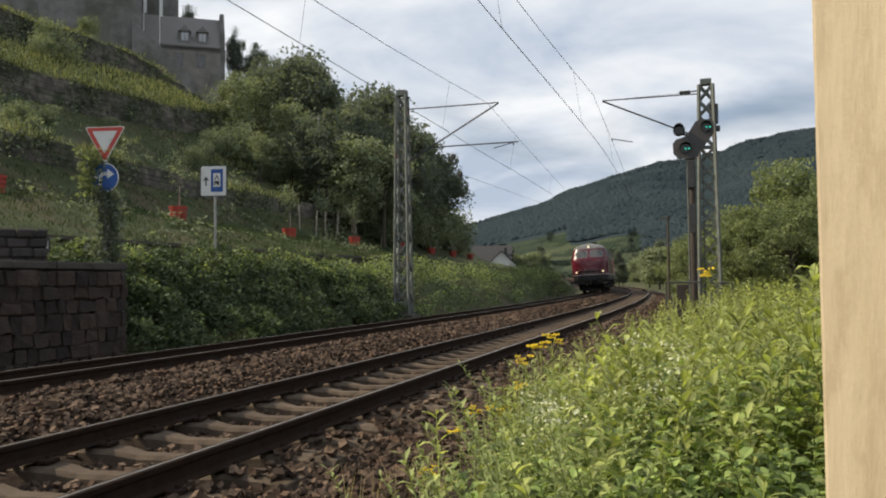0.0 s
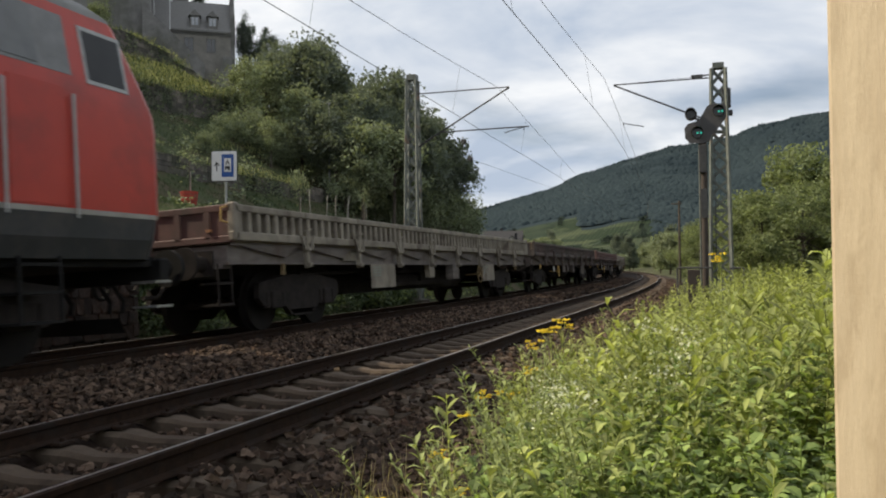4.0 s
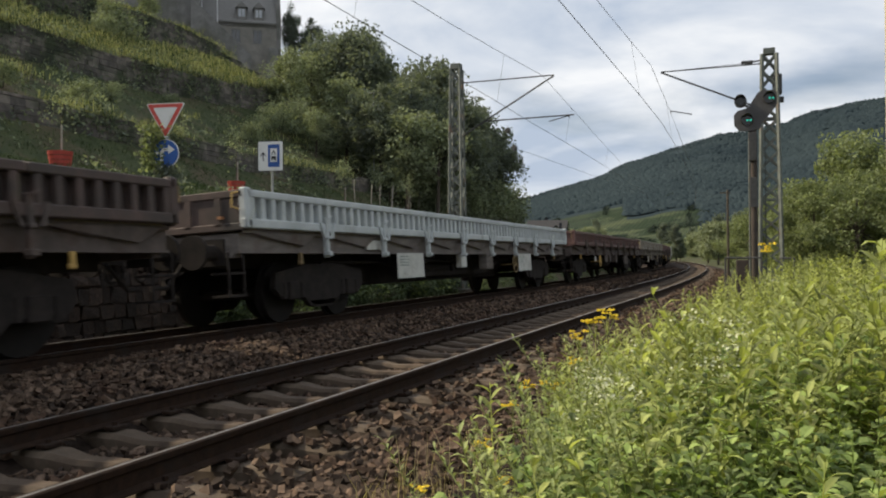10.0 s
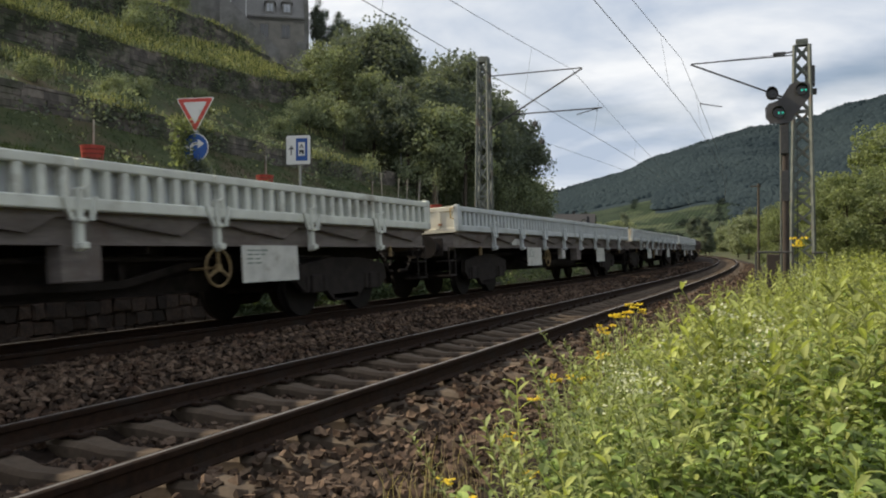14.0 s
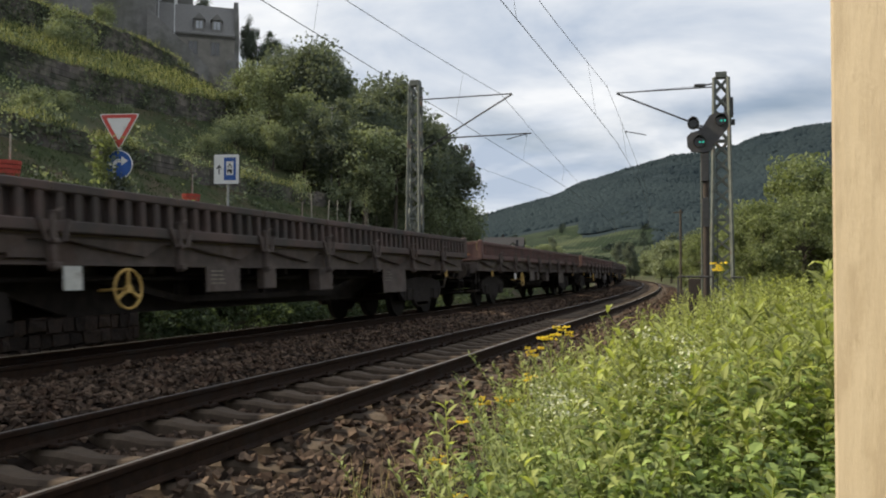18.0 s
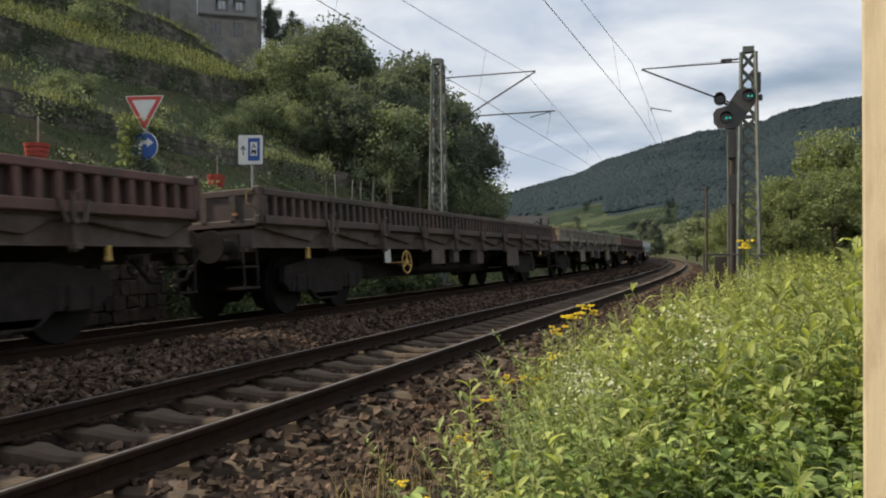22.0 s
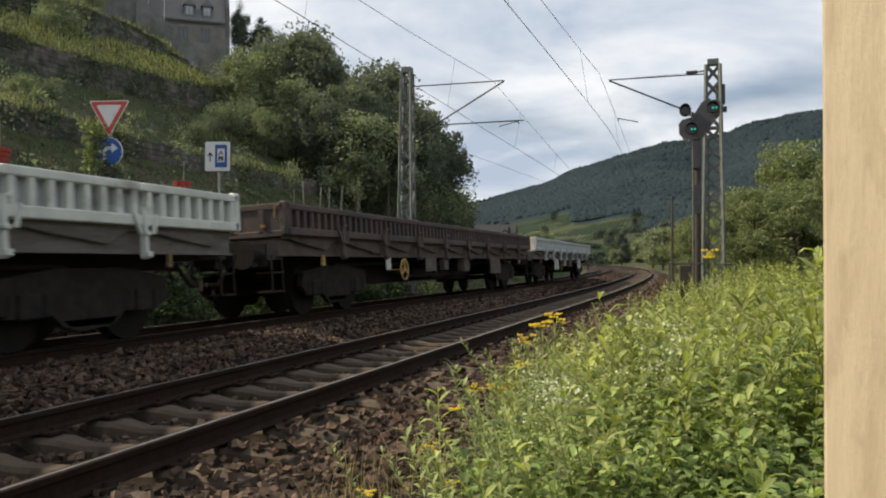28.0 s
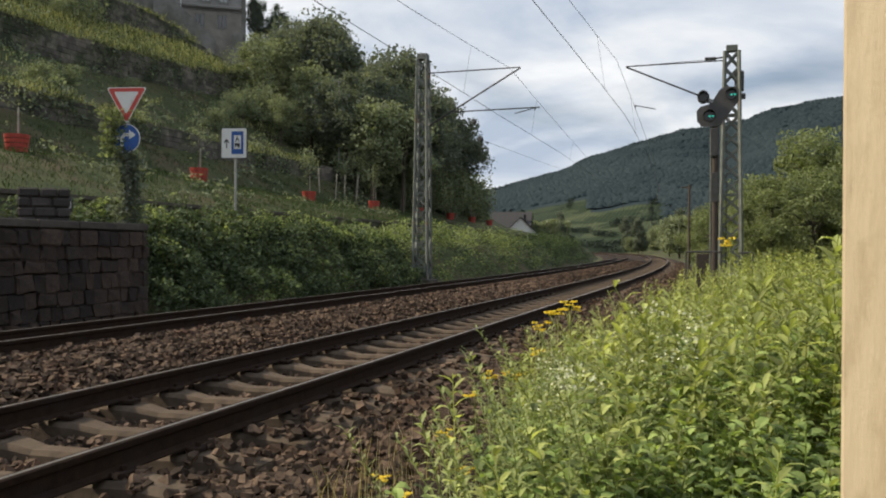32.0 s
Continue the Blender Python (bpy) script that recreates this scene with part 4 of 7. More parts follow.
        for x in (-1.4, 1.4):
            part("corner_post", Shape().box(x - 0.06, x + 0.06, sy * (HALF - 0.02) - 0.07, sy * (HALF - 0.02) + 0.07, 1.36, 1.91, c=0.02).box(x - 0.05, x + 0.05, sy * (HALF - 0.04) - 0.1, sy * (HALF - 0.04) + 0.1, 1.36, 1.5, c=0.02), paint, top)
        for x in (-0.875, 0.875):
            part("buffer", Shape().tube((x, sy * (HALF), 1.06), (x, sy * (HALF + 0.4), 1.06), 0.11, n=12).disc((x, sy * (HALF + 0.44), 1.06), (0, 1, 0), 0.23, 0.05, 18).box(
                x - 0.18, x + 0.18, sy * HALF - 0.03, sy * HALF + 0.03, 0.88, 1.24), M["bogie_black"], top)
        hook = Shape().bar((0, sy * HALF, 1.03), (0, sy * (HALF + 0.62), 0.98), 0.07)
        hook.ring((0, sy * (HALF + 0.45), 0.85), (1, 0, 0), 0.12, 0.025, 12, 5)
        part("coupling", hook, M["bogie_black"], top)
        part("brake_hose", Shape().tube((0.35, sy * HALF, 0.95), (0.35, sy * (HALF + 0.35), 0.62), 0.03).tube((0.35, sy * (HALF + 0.35), 0.62), (0.3, sy * (HALF + 0.6), 0.62), 0.03), M["bogie_black"], top)
        steps = Shape()
        for z in (0.45, 0.75):
            steps.box(1.0, 1.3, sy * HALF - 0.25, sy * HALF + 0.1, z, z + 0.03)
        steps.bar((1.28, sy * HALF - 0.25, 1.04), (1.28, sy * HALF - 0.25, 0.45), 0.025).bar((1.28, sy * HALF + 0.08, 1.04), (1.28, sy * HALF + 0.08, 0.45), 0.025)
        part("shunter_step", steps, M["bogie_black"], top)
        grab = Shape()
        grab.tube((1.34, sy * (HALF + 0.05), 1.62), (1.34, sy * (HALF + 0.2), 1.64), 0.012).tube((1.34, sy * (HALF + 0.2), 1.64), (1.34, sy * (HALF + 0.19), 1.82), 0.012).tube((1.34, sy * (HALF + 0.19), 1.82), (1.34, sy * (HALF + 0.05), 1.85), 0.012)
        part("grab_handle", grab, M["handwheel_yellow"] if not dirty else M["handwheel_dull"], top, "faded yellow grab handle")
        part("tow_hook", Shape().box(1.3, 1.36, sy * (HALF - 1.45) - 0.03, sy * (HALF - 1.45) + 0.03, 0.9, 1.04, c=0.01).box(1.3, 1.36, sy * (HALF - 1.45) - 0.05, sy * (HALF - 1.45) + 0.05, 0.86, 0.92, c=0.015), M["handwheel_yellow"] if dirty else M["handwheel_dull"], top, "dull yellow tow hook")
    part("reflector", Shape().box(1.0, 1.08, -HALF - 0.07, -HALF - 0.03, 1.5, 1.54), M["orange_paint"], top, "orange reflector")
    # brake wheel, plates, boxes on the side that shows
    hw = Shape().ring((1.42, wheel, 0.76), (1, 0, 0), 0.225, 0.017, 24, 6)
    for a in (90, 210, 330):
        hw.bar((1.42, wheel, 0.76), (1.42, wheel + 0.225 * math.cos(radians(a)), 0.76 + 0.225 * math.sin(radians(a))), 0.032)
    hw.disc((1.42, wheel, 0.76), (1, 0, 0), 0.05, 0.05, 12).tube((1.42, wheel, 0.76), (1.0, wheel, 0.76), 0.02, n=6)
    part("brake_handwheel", hw, M["handwheel_yellow"] if dirty else M["handwheel_dull"], top, "three-spoked brake handwheel")
    plate_mat = frame if dirty else (M["wagon_tan"] if paint == M["wagon_tan"] else M["plate_white"])
    p = part("sign_plate", Shape().box(1.34, 1.36, 3.65, 4.9, 0.56, 1.04), plate_mat, top)
    front = -2.4 if dirty else -4.4
    q = part("sign_plate", Shape().box(1.34, 1.36, front, front + (0.8 if dirty else 1.25), 0.7 if dirty else 0.56, 1.04), plate_mat, top)
    if dirty:
        part("small_plate", Shape().box(1.34, 1.36, -4.9, -4.64, 0.76, 1.02), M["plate_white"], top, "small pale plate")
    rng = random.Random(len(name) + int(dirty) * 7)
    ink = M["plate_bar"] if not dirty else M["wagon_tan"]
    for own, y0 in ((q, front + 0.1), (p, 3.75)):
        bars = Shape()
        for r in range(4):
            y = y0
            while y < y0 + 0.3:
                w = rng.uniform(0.05, 0.16)
                bars.box(1.362, 1.366, y, y + w, 0.965 - r * 0.055, 0.985 - r * 0.055)
                y += w + 0.04
        tagged(part("writing", bars, ink, own), kind="stuff")
    part("air_tank_box", Shape().box(1.12, 1.34, 0.9, 1.4, 0.66, 1.03, c=0.015), frame, top)
    part("brake_lever_box", Shape().box(1.2, 1.34, -0.9, -0.55, 0.72, 1.03, c=0.015), plate_mat, top)
    part("label_plate", Shape().box(1.285, 1.345, -5.6, -5.0, 1.1, 1.26), plate_mat, top)
    for y in (-6.7, 6.7):
        bogie(top, y)
    return top


WAGONS = {
    "red": wagon("flat_wagon", M["wagon_red"], M["frame_dirt"], M["wagon_red"], M["dark_recess"], "red-brown bogie flat wagon with ribbed steel side boards", True, -4.0),
    "brown": wagon("flat_wagon", M["wagon_brown"], M["frame_dirt"], M["wagon_brown"], M["dark_recess"], "dark brown weathered bogie flat wagon with ribbed side boards", True, -4.0),
    "tan": wagon("flat_wagon", M["wagon_tan"], M["frame_grey"], M["wagon_red"], M["dark_recess"], "dusty tan bogie flat wagon with ribbed side boards", False),
    "white": wagon("flat_wagon", M["wagon_white"], M["frame_grey"], M["sunlit_end"], M["white_panel"], "pale blue-grey bogie flat wagon with ribbed side boards", False, -2.75),
    "grey": wagon("flat_wagon", M["wagon_white"], M["frame_grey"], M["wagon_brown"], M["white_panel"], "pale grey bogie flat wagon with brown end boards", False),
    "cream": wagon("flat_wagon", M["wagon_cream"], M["frame_grey"], M["sunlit_end"], M["white_panel"], "cream-white bogie flat wagon with ribbed side boards", False),
}
ORDER = "tan brown red tan red brown brown grey red tan red cream white white white brown brown red red brown red brown tan red white brown brown cream brown white".split()


# ---- locomotives ----
M["loco_grey"] = material("loco_grey_band", (0.012, 0.013, 0.014), (0.026, 0.028, 0.03), 3, 0.6, 0.05, stain=(0.05, 0.04, 0.035), stain_scale=1.5)
M["loco_roof"] = material("loco_silver_roof", (0.1, 0.1, 0.097), (0.17, 0.17, 0.165), 2, 0.5, 0.05, 0.3, stain=(0.07, 0.065, 0.06), stain_scale=0.9)
M["loco_black"] = material("loco_underframe", (0.006, 0.006, 0.006), (0.016, 0.015, 0.014), 5, 0.8, 0.2, spec=0.2)
M["silver"] = material("silver_trim", (0.24, 0.24, 0.23), (0.34, 0.34, 0.33), 5, 0.4, 0, 0.5)
M["window_glass"] = material("window_glass", (0.02, 0.024, 0.026), (0.04, 0.045, 0.048), 1, 0.06, 0, spec=0.9)
M["pale_pane"] = material("pale_pane", (0.085, 0.088, 0.09), (0.15, 0.154, 0.157), 2, 0.35, 0)
M["headlight"] = material("lit_headlight", (0.9, 0.7, 0.4), (1.0, 0.8, 0.5), 3, 0.4, 0, glow=((1.0, 0.72, 0.36), 1.1))
M["headlight_pale"] = material("lit_lamp_glass", (0.9, 0.8, 0.6), (1.0, 0.9, 0.7), 3, 0.4, 0, glow=((1.0, 0.8, 0.5), 0.8))

PROFILE = [(1.42, 1.08), (1.47, 1.12), (1.49, 1.55), (1.52, 1.6), (1.53, 2.1), (1.53, 2.9), (1.5, 3.05), (1.4, 3.65), (1.35, 3.85), (1.2, 4.0), (0.98, 4.12), (0.6, 4.26), (0.0, 4.34)]
NOSE = 7.62


def setback(z):
    return float(np.interp(z, (1.0, 1.6, 2.6, 2.8, 3.85, 4.0, 4.16, 4.34), (0.12, 0.0, 0.0, 0.03, 0.52, 0.72, 1.1, 1.8)))


def half_width(z):
    return float(np.interp(z, [p[1] for p in PROFILE], [p[0] for p in PROFILE]))


def nose(u, z):
    """A point of the front, u from -1 to 1 across it."""
    w = half_width(z)
    return Vector((u * w, -NOSE + setback(z) + 0.1 * u * u + 0.42 * abs(u) ** 7, z))


US = (-1, -0.985, -0.95, -0.88, -0.7, -0.4, 0, 0.4, 0.7, 0.88, 0.95, 0.985, 1)


def shell(levels):
    """The part of the loco's skin between the given heights, both ends and both sides."""
    sh = Shape()
    n = len(US)
    for end in (1, -1):
        vs = []
        for z in levels:
            for u in US:
                p = nose(u, z)
                vs.append((p.x, p.y * end, p.z))
        fs = [(i * n + j, i * n + j + 1, (i + 1) * n + j + 1, (i + 1) * n + j) for i in range(len(levels) - 1) for j in range(n - 1)]
        sh.add(vs, fs if end == 1 else [f[::-1] for f in fs])
    for side in (1, -1):
        vs = []
        for z in levels:
            e = nose(side, z)
            vs += [(e.x, e.y, z), (e.x, -e.y, z)]
        fs = [(2 * i, 2 * i + 1, 2 * i + 3, 2 * i + 2) for i in range(len(levels) - 1)]
        sh.add(vs, fs if side == 1 else [f[::-1] for f in fs])
    return sh


def front_patch(us, zs, out, k=6, curl=0.0):
    """A patch on the front, proud of it by out, over u and z ranges; curl rounds its corners."""
    sh = Shape()
    vs = []
    for i in range(k + 1):
        for j in range(k + 1):
            a, b = 2 * j / k - 1, 2 * i / k - 1
            cut = 1 - curl * a ** 4 * b ** 4
            p = nose((us[0] + us[1]) / 2 + (us[1] - us[0]) / 2 * a * cut, (zs[0] + zs[1]) / 2 + (zs[1] - zs[0]) / 2 * b * cut)
            vs.append((p.x, p.y - out, p.z + out * 0.4))
    sh.add(vs, [(i * (k + 1) + j, i * (k + 1) + j + 1, (i + 1) * (k + 1) + j + 1, (i + 1) * (k + 1) + j) for i in range(k) for j in range(k)])
    return sh


def side_panel(y0, y1, z0, z1, out, slant=0.0):
    """A thin panel on the side at +x, following its lean."""
    x0, x1 = half_width(z0) + out, half_width(z1) + out
    i0, i1 = half_width(z0) - 0.03, half_width(z1) - 0.03
    vs = [(x0, y0, z0), (x0, y1, z0), (x1, y1 + slant, z1), (x1, y0 + slant, z1), (i0, y0, z0), (i0, y1, z0), (i1, y1 + slant, z1), (i1, y0 + slant, z1)]
    return Shape().add(vs, [(0, 1, 2, 3), (0, 4, 5, 1), (1, 5, 6, 2), (2, 6, 7, 3), (3, 7, 4, 0)])


def locomotive(paint, label, front_label):
    top = thing("diesel_locomotive", label, "locomotive", group="locomotives of the freight train")
    part("body", shell([1.6, 2.0, 2.5, 2.65, 2.8, 3.0, 3.4, 3.8]), paint, top, front_label, smooth=True)
    part("lower_band", shell([1.08, 1.3, 1.55]), M["loco_grey"], top, "dark grey band along the frame")
    part("trim_strip", shell([1.55, 1.6]), M["pale_trim"], top, "pale strip round the body")
    part("roof", shell([3.8, 3.86, 3.94, 4.0, 4.08, 4.16, 4.24, 4.31, 4.34]), M["loco_roof"], top, "dull silver roof", smooth=True)
    part("body_floor", Shape().box(-1.3, 1.3, -7.3, 7.3, 1.0, 1.12), M["loco_black"], top)
    for u0, u1 in ((-0.8, -0.07), (0.07, 0.8)):
        fr = part("windscreen_frame", front_patch((u0 - 0.013, u1 + 0.013), (3.03, 3.68), 0.006, 10, 0.13), M["silver"], top)
        part("windscreen", front_patch((u0, u1), (3.055, 3.655), 0.014, 10, 0.13), M["windscreen"], fr)
        wiper = Shape()
        a, b = nose((u0 + u1) / 2 + 0.1, 3.73), nose((u0 + u1) / 2 + 0.2, 3.3)
        wiper.bar(a - Vector((0, 0.05, 0)), b - Vector((0, 0.05, 0)), 0.022)
        part("wiper", wiper, M["loco_black"], fr)
    bar_a, bar_b = nose(-0.62, 2.83), nose(0.35, 2.83)
    part("handrail", Shape().tube(bar_a - Vector((0, 0.07, -0.02)), bar_b - Vector((0, 0.07, -0.02)), 0.016), paint, top)
    # lamp panel, framed in silver
    part("lamp_panel_frame", front_patch((-0.87, 0.87), (1.68, 1.99), 0.02, 10, 0.2), M["silver"], top)
    panel = part("lamp_panel", front_patch((-0.85, 0.85), (1.705, 1.965), 0.028, 10, 0.2), paint, top)
    part("grille", front_patch((-0.42, 0.36), (1.73, 1.93), 0.036), M["loco_black"], panel)
    for k in range(5):
        part("grille_bar", front_patch((-0.41, 0.35), (1.745 + 0.038 * k, 1.755 + 0.038 * k), 0.044, 2), M["loco_grey"], panel)
    for u, mt, r in ((-0.74, "headlight", 0.068), (0.72, "headlight", 0.074), (-0.56, "loco_black", 0.08), (0.52, "loco_black", 0.085)):
        p = nose(u, 1.83)
        part("headlight" if mt == "headlight" else "tail_lamp", Shape().disc(p - Vector((0, 0.05, 0)), (0, 1, 0), r, 0.06, 18), M[mt], panel, "lit amber headlight" if mt == "headlight" else "dark tail lamp")
    p = nose(0, 3.96)
    part("roof_lamp", Shape().tube(p + Vector((0, 0.4, 0.02)), p + Vector((0, -0.06, 0.02)), 0.14, n=18), M["loco_roof"], top)
    part("roof_lamp_glass", Shape().disc(p + Vector((0, -0.07, 0.02)), (0, 1, 0), 0.1, 0.02, 18), M["headlight_pale"], top, "lit round roof lamp")
    # plain emblem and bars for the painted writing
    emblem = part("emblem", front_patch((-0.17, 0.17), (2.34, 2.6), 0.006, 2), M["faded_mark"], top)
    part("emblem_field", front_patch((-0.145, 0.145), (2.365, 2.575), 0.01, 2), paint, emblem)
    for u in (-0.1, -0.03, 0.04, 0.1):
        part("emblem_bar", front_patch((u - 0.02, u + 0.02), (2.4, 2.54), 0.014, 1), M["faded_mark"], emblem)
    for k in range(6):
        u = -0.3 + 0.1 * k
        part("number_bar", front_patch((u, u + 0.065), (2.12, 2.2), 0.008, 1), M["faded_mark"], top)
    # sides
    for y in (-5.35, 5.35):
        door = part("side_door", side_panel(y - 0.36, y + 0.36, 1.62, 2.86, 0.008), paint, top)
        for d in (-0.45, 0.45):
            part("door_rail", Shape().tube((1.57, y + d, 1.5), (1.57, y + d, 2.8), 0.018), M["silver"], door)
        steps = Shape()
        for z in (0.42, 0.72, 1.0):
            steps.box(1.15, 1.5, y - 0.25, y + 0.25, z, z + 0.03)
        steps.bar((1.48, y - 0.26, 0.42), (1.48, y - 0.26, 1.1), 0.03).bar((1.48, y + 0.26, 0.42), (1.48, y + 0.26, 1.1), 0.03)
        part("door_steps", steps, M["loco_black"], door)
    for s0 in (-1, 1):
        y = s0 * 6.42
        fr = part("cab_window_frame", side_panel(y - 0.36, y + 0.3, 2.98, 3.64, 0.006, s0 * -0.0), M["silver"], top)
        part("cab_window", side_panel(y - 0.31, y + 0.25, 3.03, 3.59, 0.012), M["dull_dark"], fr)
    kinds = "ppgggpggpgpp"
    w = 10.9 / len(kinds)
    part("window_band", side_panel(-5.85, 5.85, 3.02, 3.68, 0.004), M["window_trim"], top, "silver-framed upper window band")
    for k, c in enumerate(kinds):
        y = -5.45 + w * k
        part("upper_window" if c == "g" else "upper_louvre", side_panel(y + 0.05, y + w - 0.05, 3.06, 3.64, 0.012), M["dull_dark"] if c == "g" else M["pale_pane"], top)
    for y, wd in ((-3.6, 0.5), (-2.3, 0.45), (0.6, 0.7), (1.6, 0.7), (3.2, 0.4)):
        g = part("side_grille", side_panel(y - wd / 2, y + wd / 2, 1.95, 2.5, 0.006), M["loco_dark_red"], top)
        for k in range(6):
            part("louvre_slat", side_panel(y - wd / 2 + 0.03, y + wd / 2 - 0.03, 2.0 + k * 0.08, 2.03 + k * 0.08, 0.014), paint, g)
    # roof gear
    part("exhaust_hood", Shape().box(-0.45, 0.45, 2.2, 3.4, 4.1, 4.4, c=0.06), M["loco_roof"], top)
    ex = Shape()
    ex.add([(-0.3, 2.5, 4.3), (0.3, 2.5, 4.3), (0.3, 2.95, 4.3), (-0.3, 2.95, 4.3), (-0.3, 2.8, 4.82), (0.3, 2.8, 4.82), (0.3, 3.2, 4.86), (-0.3, 3.2, 4.86)],
           [(0, 1, 5, 4), (1, 2, 6, 5), (2, 3, 7, 6), (3, 0, 4, 7), (4, 5, 6, 7)])
    part("exhaust_stack", ex, M["loco_black"], top)
    part("roof_fan", Shape().disc((0, -1.6, 4.27), (0, 0, 1), 0.7, 0.16, 24), M["loco_roof"], top)
    part("horn", Shape().tube((0.5, -6.0, 4.05), (0.5, -6.0, 4.25), 0.03).disc((0.5, -6.08, 4.27), (0, 1, 0), 0.09, 0.2, 12), M["loco_black"], top)
    # ends below the body
    for e in (-1, 1):
        beam = Shape().box(-1.42, 1.42, e * 7.35 - 0.08, e * 7.35 + 0.08, 0.8, 1.1, c=0.02)
        part("buffer_beam", beam, M["loco_black"], top)
        for x in (-0.875, 0.875):
            part("buffer", Shape().tube((x, e * 7.4, 1.0), (x, e * 8.05, 1.0), 0.13, n=14).disc((x, e * 8.12, 1.0), (0, 1, 0), 0.25, 0.07, 22), M["loco_black"], top)
        part("coupling", Shape().bar((0, e * 7.4, 1.0), (0, e * 7.95, 0.95), 0.09).ring((0, e * 7.85, 0.78), (1, 0, 0), 0.14, 0.03, 14, 5), M["loco_black"], top)
        for x in (-0.5, -0.3, 0.3, 0.5):
            part("brake_hose", Shape().tube((x, e * 7.4, 0.92), (x * 1.05, e * 7.65, 0.6), 0.028).tube((x * 1.05, e * 7.65, 0.6), (x * 1.05, e * 7.62, 0.45), 0.028), M["loco_black"], top)
        plough = Shape()
        plough.add([(-1.0, e * 7.1, 0.22), (1.0, e * 7.1, 0.22), (0.95, e * 7.05, 0.4), (-0.95, e * 7.05, 0.4), (0, e * 7.2, 0.2), (0, e * 7.1, 0.4)],
                   [(0, 4, 5, 3), (4, 1, 2, 5)] if e < 0 else [(3, 5, 4, 0), (5, 2, 1, 4)])
        part("rail_guard", plough, M["loco_black"], top)
        rungs = Shape()
        for x in (-1.25, 1.25):
            for z in (0.5, 0.8):
                rungs.box(x - 0.18, x + 0.18, e * 7.3 - 0.15, e * 7.3 + 0.15, z, z + 0.03)
        part("shunter_step", rungs, M["silver"], top)
    part("fuel_tank", Shape().box(-1.25, 1.25, -1.9, 1.9, 0.35, 1.05, c=0.08), M["loco_black"], top)
    for y0 in (-2.9, 2.9):
        part("battery_box", Shape().box(0.95, 1.42, y0 - 0.5, y0 + 0.5, 0.55, 1.05, c=0.03), M["loco_black"], top)
    for y in (-4.3, 4.3):
        b = bogie(top, y)
        b.scale = (1.05, 1.25, 1.05)
    return top


M["pale_trim"] = material("pale_trim", (0.45, 0.44, 0.42), (0.58, 0.57, 0.55), 4, 0.6, 0)
M["window_trim"] = material("dull_silver_band", (0.13, 0.13, 0.13), (0.2, 0.2, 0.2), 5, 0.5, 0, 0.4)
M["faded_mark"] = material("faded_mark", (0.14, 0.05, 0.055), (0.2, 0.08, 0.085), 4, 0.6, 0)
M["dull_dark"] = material("dull_dark_window", (0.012, 0.013, 0.014), (0.025, 0.026, 0.028), 2, 0.4, 0, spec=0.25)
M["windscreen"] = material("sky_lit_glass", (0.07, 0.075, 0.078), (0.11, 0.114, 0.116), 0.8, 0.09, 0, spec=0.35)
M["loco_dark_red"] = material("loco_shadow_red", (0.05, 0.01, 0.01), (0.08, 0.016, 0.016), 3, 0.6, 0)
M["loco_red"] = material("old_red_paint", (0.07, 0.006, 0.014), (0.105, 0.01, 0.021), 1.2, 0.26, 0.02, stain=(0.05, 0.008, 0.011), stain_scale=1.1, stain_at=(0.5, 0.8))
M["loco_bright_red"] = material("traffic_red_paint", (0.34, 0.03, 0.018), (0.45, 0.042, 0.024), 1.2, 0.4, 0.02, stain=(0.25, 0.03, 0.02), stain_scale=1.0)
LOCOS = [locomotive(M["loco_red"], "dark red diesel locomotive with a silver roof, headlights lit", "dark red body"),
         locomotive(M["loco_bright_red"], "bright red diesel locomotive coupled behind the first", "bright red body")]


# ---- foliage ----
def crown_points(rng, count, radii, clumps, spread, hollow=0.55, narrow=0.0):
    """Leaf places in uneven clumps over an egg-shaped crown."""
    d = rng.normal(size=(clumps, 3))
    d /= np.linalg.norm(d, axis=1)[:, None]
    c = d * (hollow + (1 - hollow) * rng.random((clumps, 1))) * np.array(radii)
    if narrow:
        k = 1 - narrow * np.clip(c[:, 2:3] / radii[2], -0.2, 1)
        c[:, :2] *= k
    c *= rng.uniform(0.8, 1.12, (clumps, 1))
    pick = rng.integers(0, clumps, count)
    w = rng.uniform(0.6, 1.3, clumps)[pick][:, None]
    p = np.clip(rng.normal(size=(count, 3)), -1.6, 1.6) * w * spread
    return c, c[pick] + p * np.array((1, 1, 0.75))


